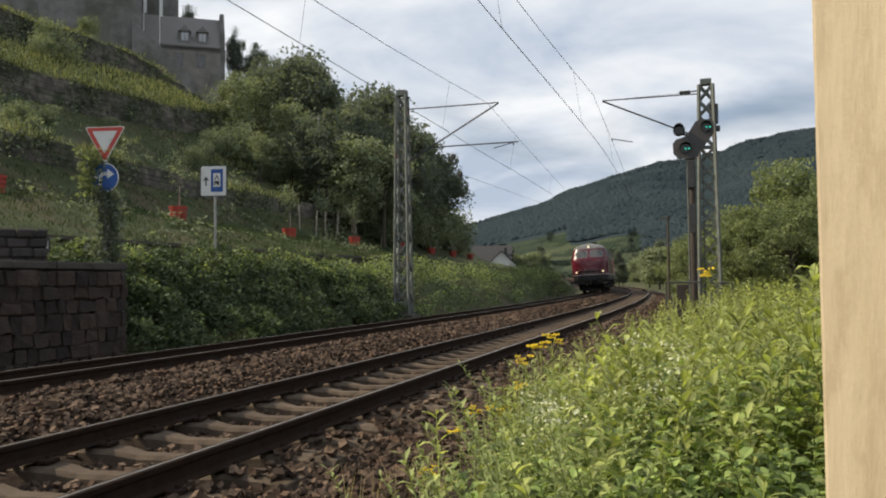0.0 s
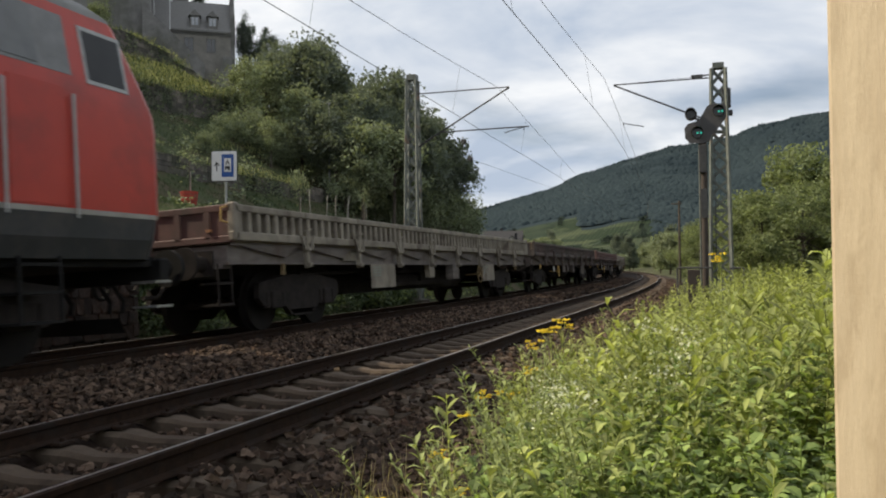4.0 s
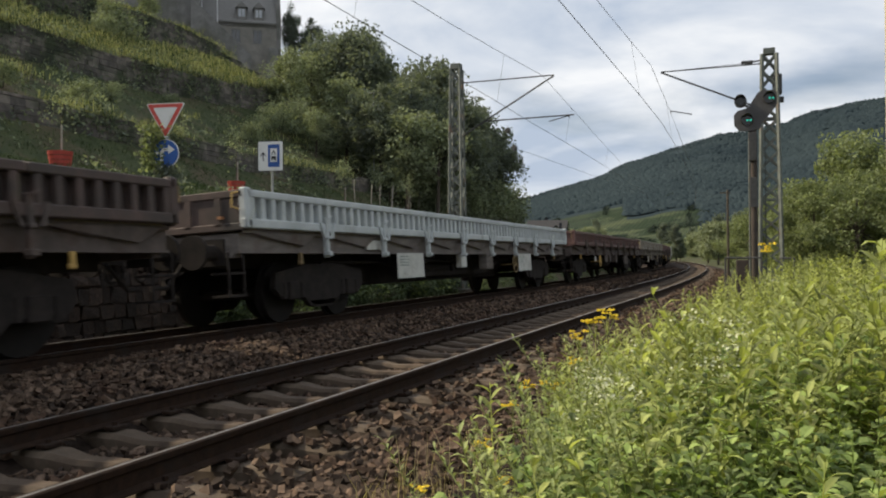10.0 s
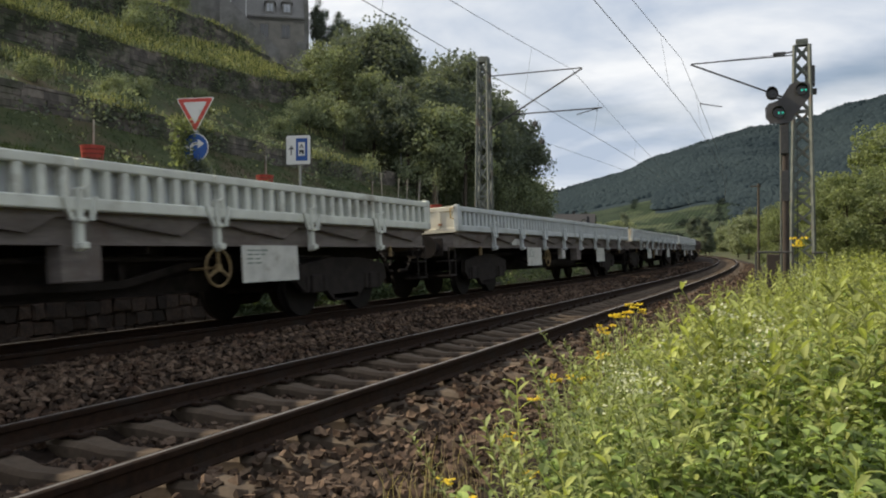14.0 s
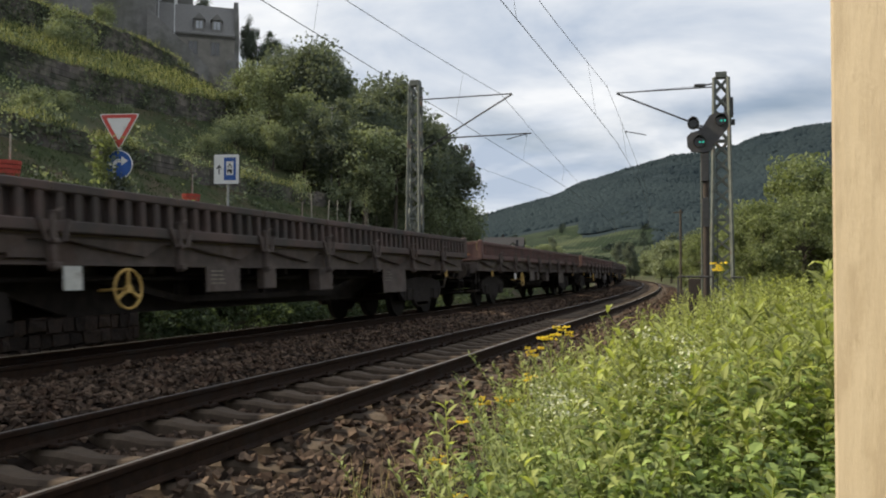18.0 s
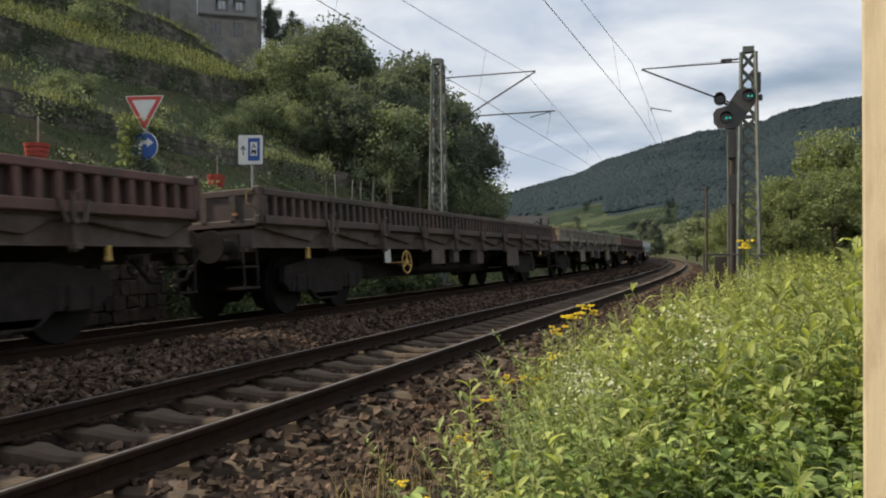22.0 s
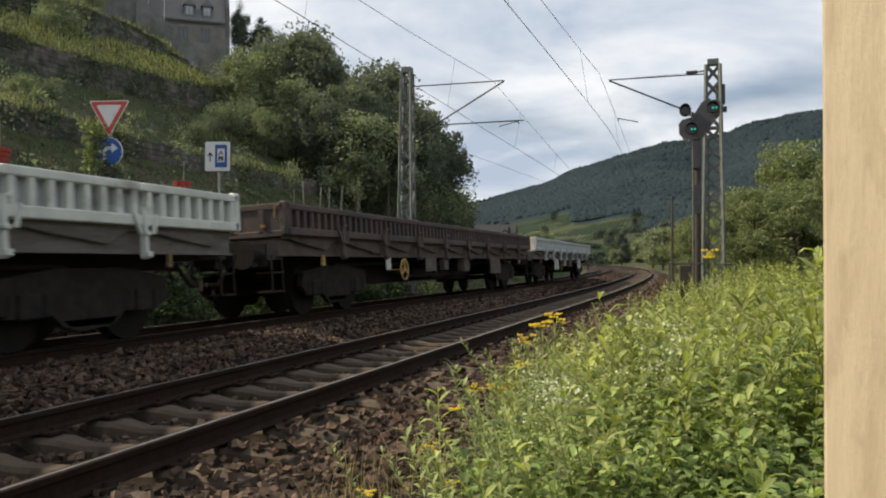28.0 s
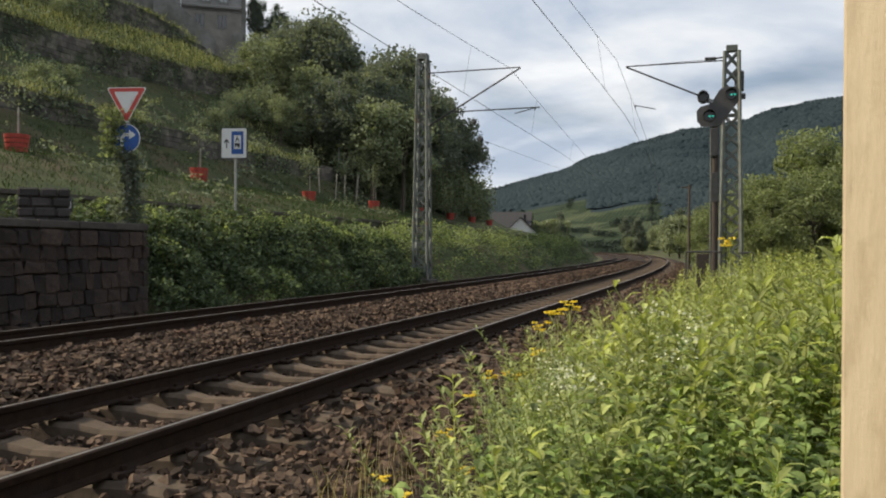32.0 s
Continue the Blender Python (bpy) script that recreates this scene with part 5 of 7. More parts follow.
def make_tree(name, seed, height, radii, leaves, leaf_size, leaf_mat, label, clumps=34, spread=0.8, trunk=0.16, narrow=0.0, low=0.0):
    rng = np.random.default_rng(seed)
    top = thing(name, label, "tree")
    mid = height - radii[2]
    tr = Shape()
    lean = rng.normal(size=2) * 0.2
    p0, p1 = Vector((0, 0, -0.6)), Vector((lean[0], lean[1], mid * 0.8))
    tr.tube(p0, p1, trunk * 1.25, trunk * 0.8, 9, caps=False)
    tr.tube(p1, (lean[0], lean[1], mid + radii[2] * 0.5), trunk * 0.8, trunk * 0.25, 8, caps=False)
    c, pts = crown_points(rng, leaves, radii, clumps, spread, narrow=narrow)
    for k in range(0, clumps, 3):
        e = Vector(c[k]) * 0.85 + Vector((lean[0], lean[1], mid))
        st = p1.lerp(Vector((lean[0], lean[1], mid)), rng.random())
        tr.tube(st, e, trunk * 0.35, trunk * 0.08, 5, caps=False)
    part("trunk", tr, M["bark"], top)
    pts = pts + np.array((lean[0], lean[1], mid))
    pts = pts[pts[:, 2] > low]
    v, f = quads(pts, leaf_size, rng, 1.1, 0.5)
    part("crown", raw_mesh("crown", v, f, leaf_mat), None, top)
    return top


def spread_things(templates, places, group):
    """Copies of the templates at (s, off, scale, which)."""
    used = set()
    for s, off, sc, k in places:
        m = pose(*spot(s, off), 0, 0, (s * 77 + off * 31) % 360)
        ob = templates[k % len(templates)]
        if k % len(templates) in used:
            ob = copy_thing(ob, m)
        else:
            used.add(k % len(templates))
            ob.matrix_basis = m
        ob.scale = (sc, sc, sc)
        tagged(ob, group=group)


def hillside_trees():
    rng = random.Random(8)
    broad = [make_tree("broadleaf_tree", 11 + k, 11 + k, (4.2 + 0.3 * k, 4.2, 4.6), 12000, 0.31, M["leaf_dark"], "dense dark green broadleaf tree on the hillside", 40, 0.85, 0.22) for k in range(3)]
    pale = [make_tree("ash_tree", 31 + k, 9 + k, (2.6, 2.6, 3.6), 4800, 0.27, M["leaf_mid"], "lighter green slender ash tree on the hillside", 30, 0.6, 0.14, 0.35) for k in range(2)]
    shrubs = [make_tree("hillside_shrub", 41 + k, 2.6 + 0.5 * k, (1.7, 1.7, 1.25), 2400, 0.19, M["leaf_shrub"], "uneven green shrub on the terraced slope", 13, 0.5, 0.05) for k in range(2)]
    places = []
    # the wood on the spur
    for s in np.arange(60, 128, 6.5):
        for off in np.arange(21, 66, 7.5):
            lim = 58 + max(0, off - 30) * 0.95
            if s > lim and s < 100 - 0.2 * (off - 20) and not (s > 90 and off < 31) and off + 7 < 0.545 * s:
                places.append((s + rng.uniform(-2, 2), off + rng.uniform(-2.5, 2.5), rng.uniform(0.75, 1.1) * (0.8 if off < 26 else 1), rng.randrange(3)))
    spread_things(broad, places, "trees of the hillside wood")
    spread_things(pale, [(64, 30, 0.8, 0), (58, 31, 0.68, 0), (61.5, 31, 0.7, 1), (54.5, 27.0, 0.42, 1), (60, 27, 0.8, 1), (64, 34, 0.5, 0), (58, 21, 0.85, 1), (61, 19.5, 1.0, 0), (67, 20.5, 1.0, 1),
                         (70, 27, 1.0, 0), (76, 34, 1.1, 1)], "lighter trees at the wood's edge")
    sp = [(46.2, 38.2, 0.95, 0), (43.0, 37.0, 0.5, 1), (28.2, 24.8, 0.42, 1), (24.5, 25.4, 0.36, 0), (45.5, 27.0, 0.45, 1), (48.5, 28.6, 0.5, 0), (51.0, 29.2, 0.6, 1), (53.5, 29.4, 0.8, 0), (56.0, 29.6, 0.9, 1), (57.5, 27.8, 0.7, 0),
          (36.0, 47.0, 0.7, 0), (39.0, 56.0, 0.8, 1), (57.0, 44.0, 0.6, 1), (62.0, 48.0, 0.6, 0), (41.0, 30.0, 0.3, 1), (34.0, 28.5, 0.35, 0)]
    for _ in range(26):
        sp.append((rng.uniform(56, 100), rng.uniform(20.6, 23.2), rng.uniform(0.55, 1.05), rng.randrange(2)))
    for _ in range(30):
        sp.append((rng.uniform(70, 97), rng.uniform(20.8, 25.5), rng.uniform(1.0, 1.6), rng.randrange(2)))
    for _ in range(26):
        sp.append((rng.uniform(60, 78), rng.uniform(24.0, 28.0), rng.uniform(0.7, 1.2), rng.randrange(2)))
    spread_things(shrubs, sp, "shrubs on the terraces")
    for i, (x, y, z, w, h) in enumerate(((-85.2, 119.5, 36.5, 0.42, 1.15), (-73.4, 116.8, 31, 0.36, 1.0), (-70.8, 118.5, 31, 0.5, 0.75), (-68.4, 119.8, 30, 0.5, 0.75), (-65, 120.5, 28.5, 0.6, 0.75), (-61.5, 121, 27, 0.7, 0.75))):
        ob = copy_thing(broad[i % 3], pose(x, y, z, 0, 0, 70 * i))
        ob.scale = (w, w, h)


hillside_trees()


def right_trees():
    rng = random.Random(5)
    big = [make_tree("willow_tree", 61 + k, 6.3, (2.7, 2.7, 3.1), 17000, 0.125, M["leaf_light"], "sunlit green broadleaf tree beside the weeds", 60, 0.36, 0.12, 0.3, low=0.2) for k in range(2)]
    for i, (x, y, sc) in enumerate(((3.4, 37, 1.0), (7.2, 40, 1.05), (1.9, 36, 0.7), (2.9, 33, 0.72), (4.9, 34.5, 0.9), (6.2, 47, 1.15), (1.2, 50, 0.85), (11, 43, 1.2), (0.4, 62, 0.9), (15, 40, 1.2), (5.5, 30, 0.55), (8.5, 27, 0.6), (-1.5, 78, 0.8), (12, 30, 0.8), (-1.0, 46, 0.62))):
        ob = big[i % 2] if i < 2 else copy_thing(big[i % 2], pose(0, 0, 0))
        ob.matrix_basis = pose(x, y, -0.3, 0, 0, 140 * i)
        ob.scale = (sc, sc, sc)
        tagged(ob, group="trees right of the signal")
    valley = [make_tree("valley_tree", 71, 9, (3.2, 3.2, 4), 5200, 0.42, M["leaf_mid"], "green broadleaf tree in the valley", 26, 0.8, 0.16),
              make_tree("spruce_tree", 72, 12, (2.2, 2.2, 5.6), 4600, 0.4, M["leaf_dark"], "tall dark spruce in the valley", 34, 0.5, 0.15, 0.8)]
    spots = []
    for k in range(150):
        d = rng.uniform(120, 250)
        az = radians(rng.uniform(-13.5, 5))
        if az < radians(-8) and d < 195:
            continue
        spots.append((d * math.sin(az), d * math.cos(az), rng.uniform(0.5, 1.0), 0 if rng.random() < 0.6 else 1))
    spots += [(-13, 150, 1.0, 1), (-11, 152, 0.85, 1), (-7.5, 140, 0.7, 0), (-18, 165, 0.7, 0)]
    used = set()
    for x, y, sc, k in spots:
        # keep the track free
        off = 1 / CURVE - math.hypot(x - (X0 - 1 / CURVE), y - BEND)
        if -4.5 < off < 10 or (-52 < x < -38 and y < 190):
            continue
        ob = copy_thing(valley[k], pose(0, 0, 0)) if k in used else valley[k]
        used.add(k)
        ob.matrix_basis = pose(x, y, -0.6 if off < 0 else 1.5, 0, 0, (x * 50) % 360)
        ob.scale = (sc, sc, sc)
        tagged(ob, group="trees in the valley")


right_trees()


def thicket():
    """Brambles and shrubs over the embankment beside the far track, in mounds."""
    rng = np.random.default_rng(21)
    pts, tone = [], []
    for _ in range(760):
        s = rng.uniform(13.2, 30) if rng.random() < 0.55 else rng.uniform(28, 95)
        off = 7.3 + 3.0 * rng.random() ** 0.85
        if s < 14.0 and off < 8.6:
            continue
        far = 1 if s < 30 else 1.35
        z = ground(s, off)
        r = rng.uniform(0.22, 0.62) * far
        h = z + rng.uniform(-0.05, 0.6) ** 1.0 * far + 0.3 * fbm(s * 0.55, off * 0.8, 3.0) * far
        n = int((230 if s < 34 else 120) * (r / far / 0.42) ** 1.3)
        d = rng.normal(size=(n, 3))
        d /= np.linalg.norm(d, axis=1)[:, None]
        d *= (0.55 + 0.5 * rng.random((n, 1)) ** 0.6) * np.array((r, r, r * 0.75))
        pts.append(np.array(line(s, off, h)) + d)
        # random tone, plus painted sunlight on mound tops and the upper bank
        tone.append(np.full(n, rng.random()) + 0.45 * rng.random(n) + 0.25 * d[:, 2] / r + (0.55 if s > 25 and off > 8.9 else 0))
    p, tone = np.concatenate(pts), np.concatenate(tone)
    v, f = quads(p, 0.092, rng, 1.15, 1.2)
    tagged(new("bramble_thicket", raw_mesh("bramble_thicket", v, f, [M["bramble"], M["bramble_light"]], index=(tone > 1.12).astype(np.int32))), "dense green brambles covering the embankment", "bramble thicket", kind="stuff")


thicket()


def blades(places, heights, rng, width=0.02, bend=0.35):
    """Bent grass blades of three faces."""
    n = len(places)
    a = rng.uniform(0, 2 * np.pi, n)
    d = np.stack([np.cos(a), np.sin(a), np.zeros(n)], 1)
    side = np.stack([-np.sin(a), np.cos(a), np.zeros(n)], 1)
    h = heights[:, None]
    up = np.array((0, 0, 1.0))
    w = (width * rng.uniform(0.6, 1.4, n))[:, None]
    k = (bend * rng.uniform(0.1, 1.3, n))[:, None]
    p0, p1, p2 = places, places + up * h * 0.55 + d * h * k * 0.35, places + up * h * (1 - 0.25 * k) + d * h * k
    v = np.stack([p0 - side * w / 2, p0 + side * w / 2, p1 + side * w * 0.4, p1 - side * w * 0.4, p2], 1).reshape(-1, 3)
    i = 5 * np.arange(n)
    faces = [(j, j + 1, j + 2, j + 3) for j in i] + [(j + 3, j + 2, j + 4) for j in i]
    return v, faces


def slope_grass():
    rng = np.random.default_rng(31)
    pl, hs = [], []
    for _ in range(52000):
        off = 10.2 + 50 * rng.random() ** 1.5
        s = rng.uniform(9, 48) + 0.75 * (off - 10) + 25 * rng.random() ** 3
        if 12.2 < off < 12.7:
            continue
        lump = fbm(s * 0.5, off * 0.5)
        if lump < -0.35:
            continue
        pl.append(spot(s, off, -0.03)[:])
        hs.append((0.16 + 0.25 * max(0, lump)) * (1 + off * 0.012) * rng.uniform(0.6, 1.4))
    for _ in range(42000):
        off = rng.uniform(12.7, 22.5)
        s = rng.uniform(9, 62) + 0.7 * (off - 12)
        lump = fbm(s * 0.45, off * 0.6, 2.0)
        pl.append(spot(s, off, -0.03)[:])
        hs.append((0.13 + 0.2 * max(0, lump)) * rng.uniform(0.5, 1.4))
    v, f = blades(np.array(pl), np.array(hs) * 0.85, rng, 0.022, 0.9)
    tagged(new("hillside_grass", raw_mesh("hillside_grass", v, f, M["slope_grass"])), "long uneven grass on the terraced slope", "grass", kind="stuff")


slope_grass()


def terrace_growth():
    """Low scrub over the terraces, long pale grass for their sunlit ledges, creepers down the walls."""
    rng = np.random.default_rng(36)
    scrub, pale = [], []
    for _ in range(1300):
        off = 13 + 48 * rng.random() ** 1.2
        s = rng.uniform(12, 52) + 0.72 * (off - 12)
        if fbm(s * 0.16, off * 0.3, 5.0) < 0.05 or (off < 21 and rng.random() < 0.8):
            continue
        z = ground(s, off)
        r = rng.uniform(0.25, 0.7) * (1 + 0.01 * off)
        scrub.append(np.array(line(s, off, z + r * 0.22)) + rng.normal(size=(34, 3)) * np.array((r, r, r * 0.35)) * 0.7)
    # 27.8 has no step: its pale row only paints a sunlit ledge
    for edge in (23.6, 27.8, 32.9, 43.1):
        low = edge < 30
        for _ in range(500 if low else 1500):
            s = rng.uniform(8, 46) + 0.75 * (edge - 12)
            if fbm(s * 0.22, edge) < (0.15 if low else -0.1):
                continue
            back = (1.2 if low else 7.0) * rng.random() ** 1.6
            p = np.array(line(s, edge - 0.1 + back, ground(s, edge + 0.3 + back) - 0.05))
            pale.append(p + rng.normal(size=(26, 3)) * np.array((0.4, 0.6, 0.04)))
            if edge != 27.8 and rng.random() < (0.4 if low else 0.08):
                q = np.array(line(s, edge - 0.5, ground(s, edge - 0.5) + rng.uniform(0.1, 1.5 if low else 2.2)))
                scrub.append(q + rng.normal(size=(44, 3)) * np.array((0.14, 0.55, 0.4)))
    v, f = quads(np.concatenate(scrub), 0.14, rng, 1.4, 0.6)
    tagged(new("terrace_scrub", raw_mesh("terrace_scrub", v, f, [M["leaf_shrub"], M["leaf_dark"]], index=(rng.random(len(f)) < 0.4).astype(np.int32))),
           "low green scrub and creepers over the old terraces", "undergrowth", kind="stuff")
    pl = np.concatenate(pale)
    v, f = blades(pl, rng.uniform(0.2, 0.55, len(pl)), rng, 0.035, 0.7)
    pick = (rng.random(len(pl)) < 0.35).astype(np.int32)
    tagged(new("edge_grass", raw_mesh("edge_grass", v, f, [M["straw"], M["slope_grass"]], index=np.r_[pick, pick])), "long yellow-green grass in sunlit bands along the terraces", "undergrowth", kind="stuff")


terrace_growth()


# ---- weeds beside the camera ----
def leaf_strip(rng, base, direction, length, width, droop, folds=3):
    """One pointed leaf, folded along its rib."""
    d = Vector(direction).normalized()
    side = d.cross(Vector((0, 0, 1)))
    side = side.normalized() if side.length > 0.01 else Vector((1, 0, 0))
    pts = []
    for k in range(folds + 1):
        u = k / folds
        pts.append(Vector(base) + d * length * u - Vector((0, 0, 1)) * droop * length * u * u)
    w = [0.25, 1.0, 0.8, 0.0] if folds == 3 else [0.3, 1.0, 0.0]
    vs, fs = [], []
    for p, k in zip(pts[:-1], w):
        vs += [p - side * width * k * 0.5 + Vector((0, 0, width * 0.15 * k)), p, p + side * width * k * 0.5 + Vector((0, 0, width * 0.15 * k))]
    vs.append(pts[-1])
    for k in range(folds - 1):
        fs += [(3 * k, 3 * k + 1, 3 * k + 4, 3 * k + 3), (3 * k + 1, 3 * k + 2, 3 * k + 5, 3 * k + 4)]
    e = 3 * (folds - 1)
    fs += [(e, e + 1, len(vs) - 1), (e + 1, e + 2, len(vs) - 1)]
    return vs, fs


def stalk_plant(seed, height, leaves, length, width, up=0.5, droop=0.35, start=0.15, taper=0.6, lean=0.06, folds=3):
    rng = random.Random(seed)
    sh = Shape()
    lx, ly = rng.uniform(-lean, lean), rng.uniform(-lean, lean)

    def along(u):
        return Vector((lx * u * u * height * 3, ly * u * u * height * 3, height * u))

    for k in range(4):
        sh.tube(along(k / 4), along((k + 1) / 4), 0.004 * (1 - k / 6), 0.004 * (1 - (k + 1) / 6), 4, caps=False)
    for k in range(leaves):
        u = start + (1 - start) * (k + rng.random() * 0.6) / leaves
        a = k * 2.4 + rng.uniform(-0.4, 0.4)
        ln = length * (1 - taper * u ** 2.2) * rng.uniform(0.75, 1.2)
        d = (math.cos(a), math.sin(a), up + 0.7 * u * u + rng.uniform(-0.2, 0.2))
        vs, fs = leaf_strip(rng, along(u), d, ln, width * (1 - 0.5 * taper * u) * rng.uniform(0.8, 1.2), droop * rng.uniform(0.4, 1.5), folds)
        sh.add(vs, fs)
    return np.array(sh.v), sh.f


def strew_plants(name, templates, places, mt, label, category, rng):
    """Copies of plant templates joined into one growth: places of (x, y, z, scale)."""
    allv, allf, k = [], [], 0
    for i, (x, y, z, sc) in enumerate(places):
        v, f = templates[rng.integers(len(templates))]
        a = rng.uniform(0, 6.283)
        tilt = np.array(Euler((rng.normal() * 0.09, rng.normal() * 0.09, a)).to_matrix())
        allv.append((v * sc) @ tilt.T + np.array((x, y, z)))
        allf += [tuple(j + k for j in face) for face in f]
        k += len(v)
    tagged(new(name, raw_mesh(name, np.concatenate(allv), allf, mt)), label, category, kind="stuff")


def weed_height(off, s):
    return float(np.interp(-off, (2.3, 2.9, 3.6, 5, 8, 12), (0.62, 0.98, 1.2, 1.38, 1.55, 1.75))) * (1 + 0.18 * fbm(s * 0.6, off * 0.6))


def weeds():
    rng = np.random.default_rng(41)
    tall = [stalk_plant(100 + k, 1.0, 58, 0.13, 0.024, 0.42, 0.5, 0.12, 0.45, 0.05) for k in range(6)]
    slim = [stalk_plant(120 + k, 1.0, 40, 0.14, 0.024, 0.45, 0.45, 0.12, 0.5, folds=2) for k in range(5)]
    broad = [stalk_plant(130 + k, 0.9, 38, 0.062, 0.032, 0.25, 0.5, 0.3, 0.2, 0.16) for k in range(6)]
    feather = [stalk_plant(140 + k, 1.0, 95, 0.06, 0.012, 0.3, 0.3, 0.2, 0.4, 0.1, folds=2) for k in range(4)]
    far = [stalk_plant(150 + k, 1.0, 26, 0.16, 0.045, 0.5, 0.4, 0.15, 0.5, folds=2) for k in range(4)]

    def scatter(count, near, away, bias=1.5, keep=None, trim=1.0):
        out = []
        while len(out) < count:
            d = near + (away - near) * rng.random() ** bias
            a = rng.uniform(radians(-24), radians(58))
            x, y = d * math.sin(a), d * math.cos(a)
            off = X0 - x
            edge = -2.5 + 0.2 * fbm(y * 0.8, 3.0) - 0.148 * max(0, 5.6 - y)
            if off > edge or (d < 1.9 and off > -3.4):
                continue
            if keep and rng.random() > keep(x, y, d, edge - off):
                continue
            g = ground(y, off)
            h = weed_height(off, y) * rng.uniform(0.72, 1.12) * trim
            lim = EYE[2] - 0.05 - g - max(0.0, 0.34 * (3.2 - d))
            if d < 3.2:
                h = min(h, lim)
            if h > 0.2:
                out.append((x, y, g - 0.02, h))
        return out

    def patch(x, y, k):
        return fbm(x * 0.75, y * 0.75, k)

    strew_plants("goldenrod_stand", tall, scatter(950, 1.7, 8, 1.1, lambda x, y, d, e: 0.22 if d < 3.6 and patch(x, y, 7) < 0.15 else (0.9 if patch(x, y, 7) > -0.1 else 0.45)) + scatter(60, 1.9, 5, 0.8, None, 1.1), M["weed"], "tall sunlit goldenrod stalks with narrow leaves", "weeds", rng)
    strew_plants("mugwort_stand", slim, scatter(900, 3.5, 8, 1.0, lambda x, y, d, e: 0.85 if patch(x, y, 2) > -0.1 else 0.3) + scatter(900, 7.5, 15, 1.1), M["mugwort"], "slender yellow-green mugwort stalks", "weeds", rng)
    strew_plants("bramble_weeds", broad, [(x, y, z, h * 0.98) for x, y, z, h in scatter(2500, 1.75, 5, 1.15, lambda x, y, d, e: (1.0 if patch(x, y, 7) < 0.2 else 0.4) if e > 0.25 else 0.15, 0.92)] + scatter(220, 4.5, 8, 1.0), M["weed_broad"], "broad-leaved green brambles and nettles", "weeds", rng)
    strew_plants("feathery_weeds", feather, scatter(520, 2.0, 8, 1.1, lambda x, y, d, e: 1.0 if e < 0.55 else (0.35 if patch(x, y, 11) > 0.1 else 0.05)), M["feathery"], "feathery grey-green tansy leaves at the edge", "weeds", rng)
    strew_plants("distant_weeds", far, scatter(2600, 14, 45, 1.1), M["weed"], "goldenrod and weeds along the line", "weeds", rng)
    pl = np.array([(x, y, z) for x, y, z, h in scatter(9000, 1.6, 12, 1.2, lambda x, y, d, e: 1.0 if e < 0.7 else 0.3)])
    v, f = blades(pl, rng.uniform(0.25, 0.75, len(pl)), rng, 0.006, 0.45)
    tagged(new("verge_grass", raw_mesh("verge_grass", v, f, M["verge"])), "thin yellow-green grass along the weeds", "grass", kind="stuff")
    # small white blossoms, thickest in one patch
    heads = scatter(26, 2.2, 8, 1.1) + scatter(70, 3.0, 4.8, 1.0, lambda x, y, d, e: 1.0 if abs(x + 0.41) < 0.32 and abs(y - 3.5) < 0.35 else 0.0)
    pts = []
    for x, y, z, h in heads:
        k = rng.integers(14, 40)
        pts.append(np.array((x, y, z + h * rng.uniform(0.88, 1.02))) + rng.normal(size=(k, 3)) * np.array((0.036, 0.036, 0.012)))
    v, f = quads(np.concatenate(pts), 0.013, rng, 1.0, 1.5)
    tagged(new("white_blossoms", raw_mesh("white_blossoms", v, f, M["blossom"])), "tiny white weed blossoms", "blossoms", kind="stuff")


M["mugwort"] = material("mugwort_leaf", (0.185, 0.222, 0.075), (0.37, 0.4, 0.15), 1.0, 0.65, 0, island=0.5, leaf=0.4, spec=0.15, world_co=True)
M["feathery"] = material("feathery_leaf", (0.185, 0.225, 0.09), (0.37, 0.42, 0.17), 1.5, 0.6, 0, island=0.4, leaf=0.35, spec=0.3, world_co=True)
M["verge"] = material("verge_blade", (0.29, 0.3, 0.11), (0.52, 0.5, 0.21), 1.5, 0.7, 0, island=0.4, leaf=0.35, spec=0.2, world_co=True)
M["weed_broad"] = material("broad_leaf", (0.12, 0.182, 0.056), (0.31, 0.395, 0.13), 1.6, 0.55, 0, island=0.65, leaf=0.4, spec=0.3, world_co=True)
M["blossom"] = material("white_blossom", (0.42, 0.44, 0.28), (0.55, 0.57, 0.38), 10, 0.8, 0)
weeds()


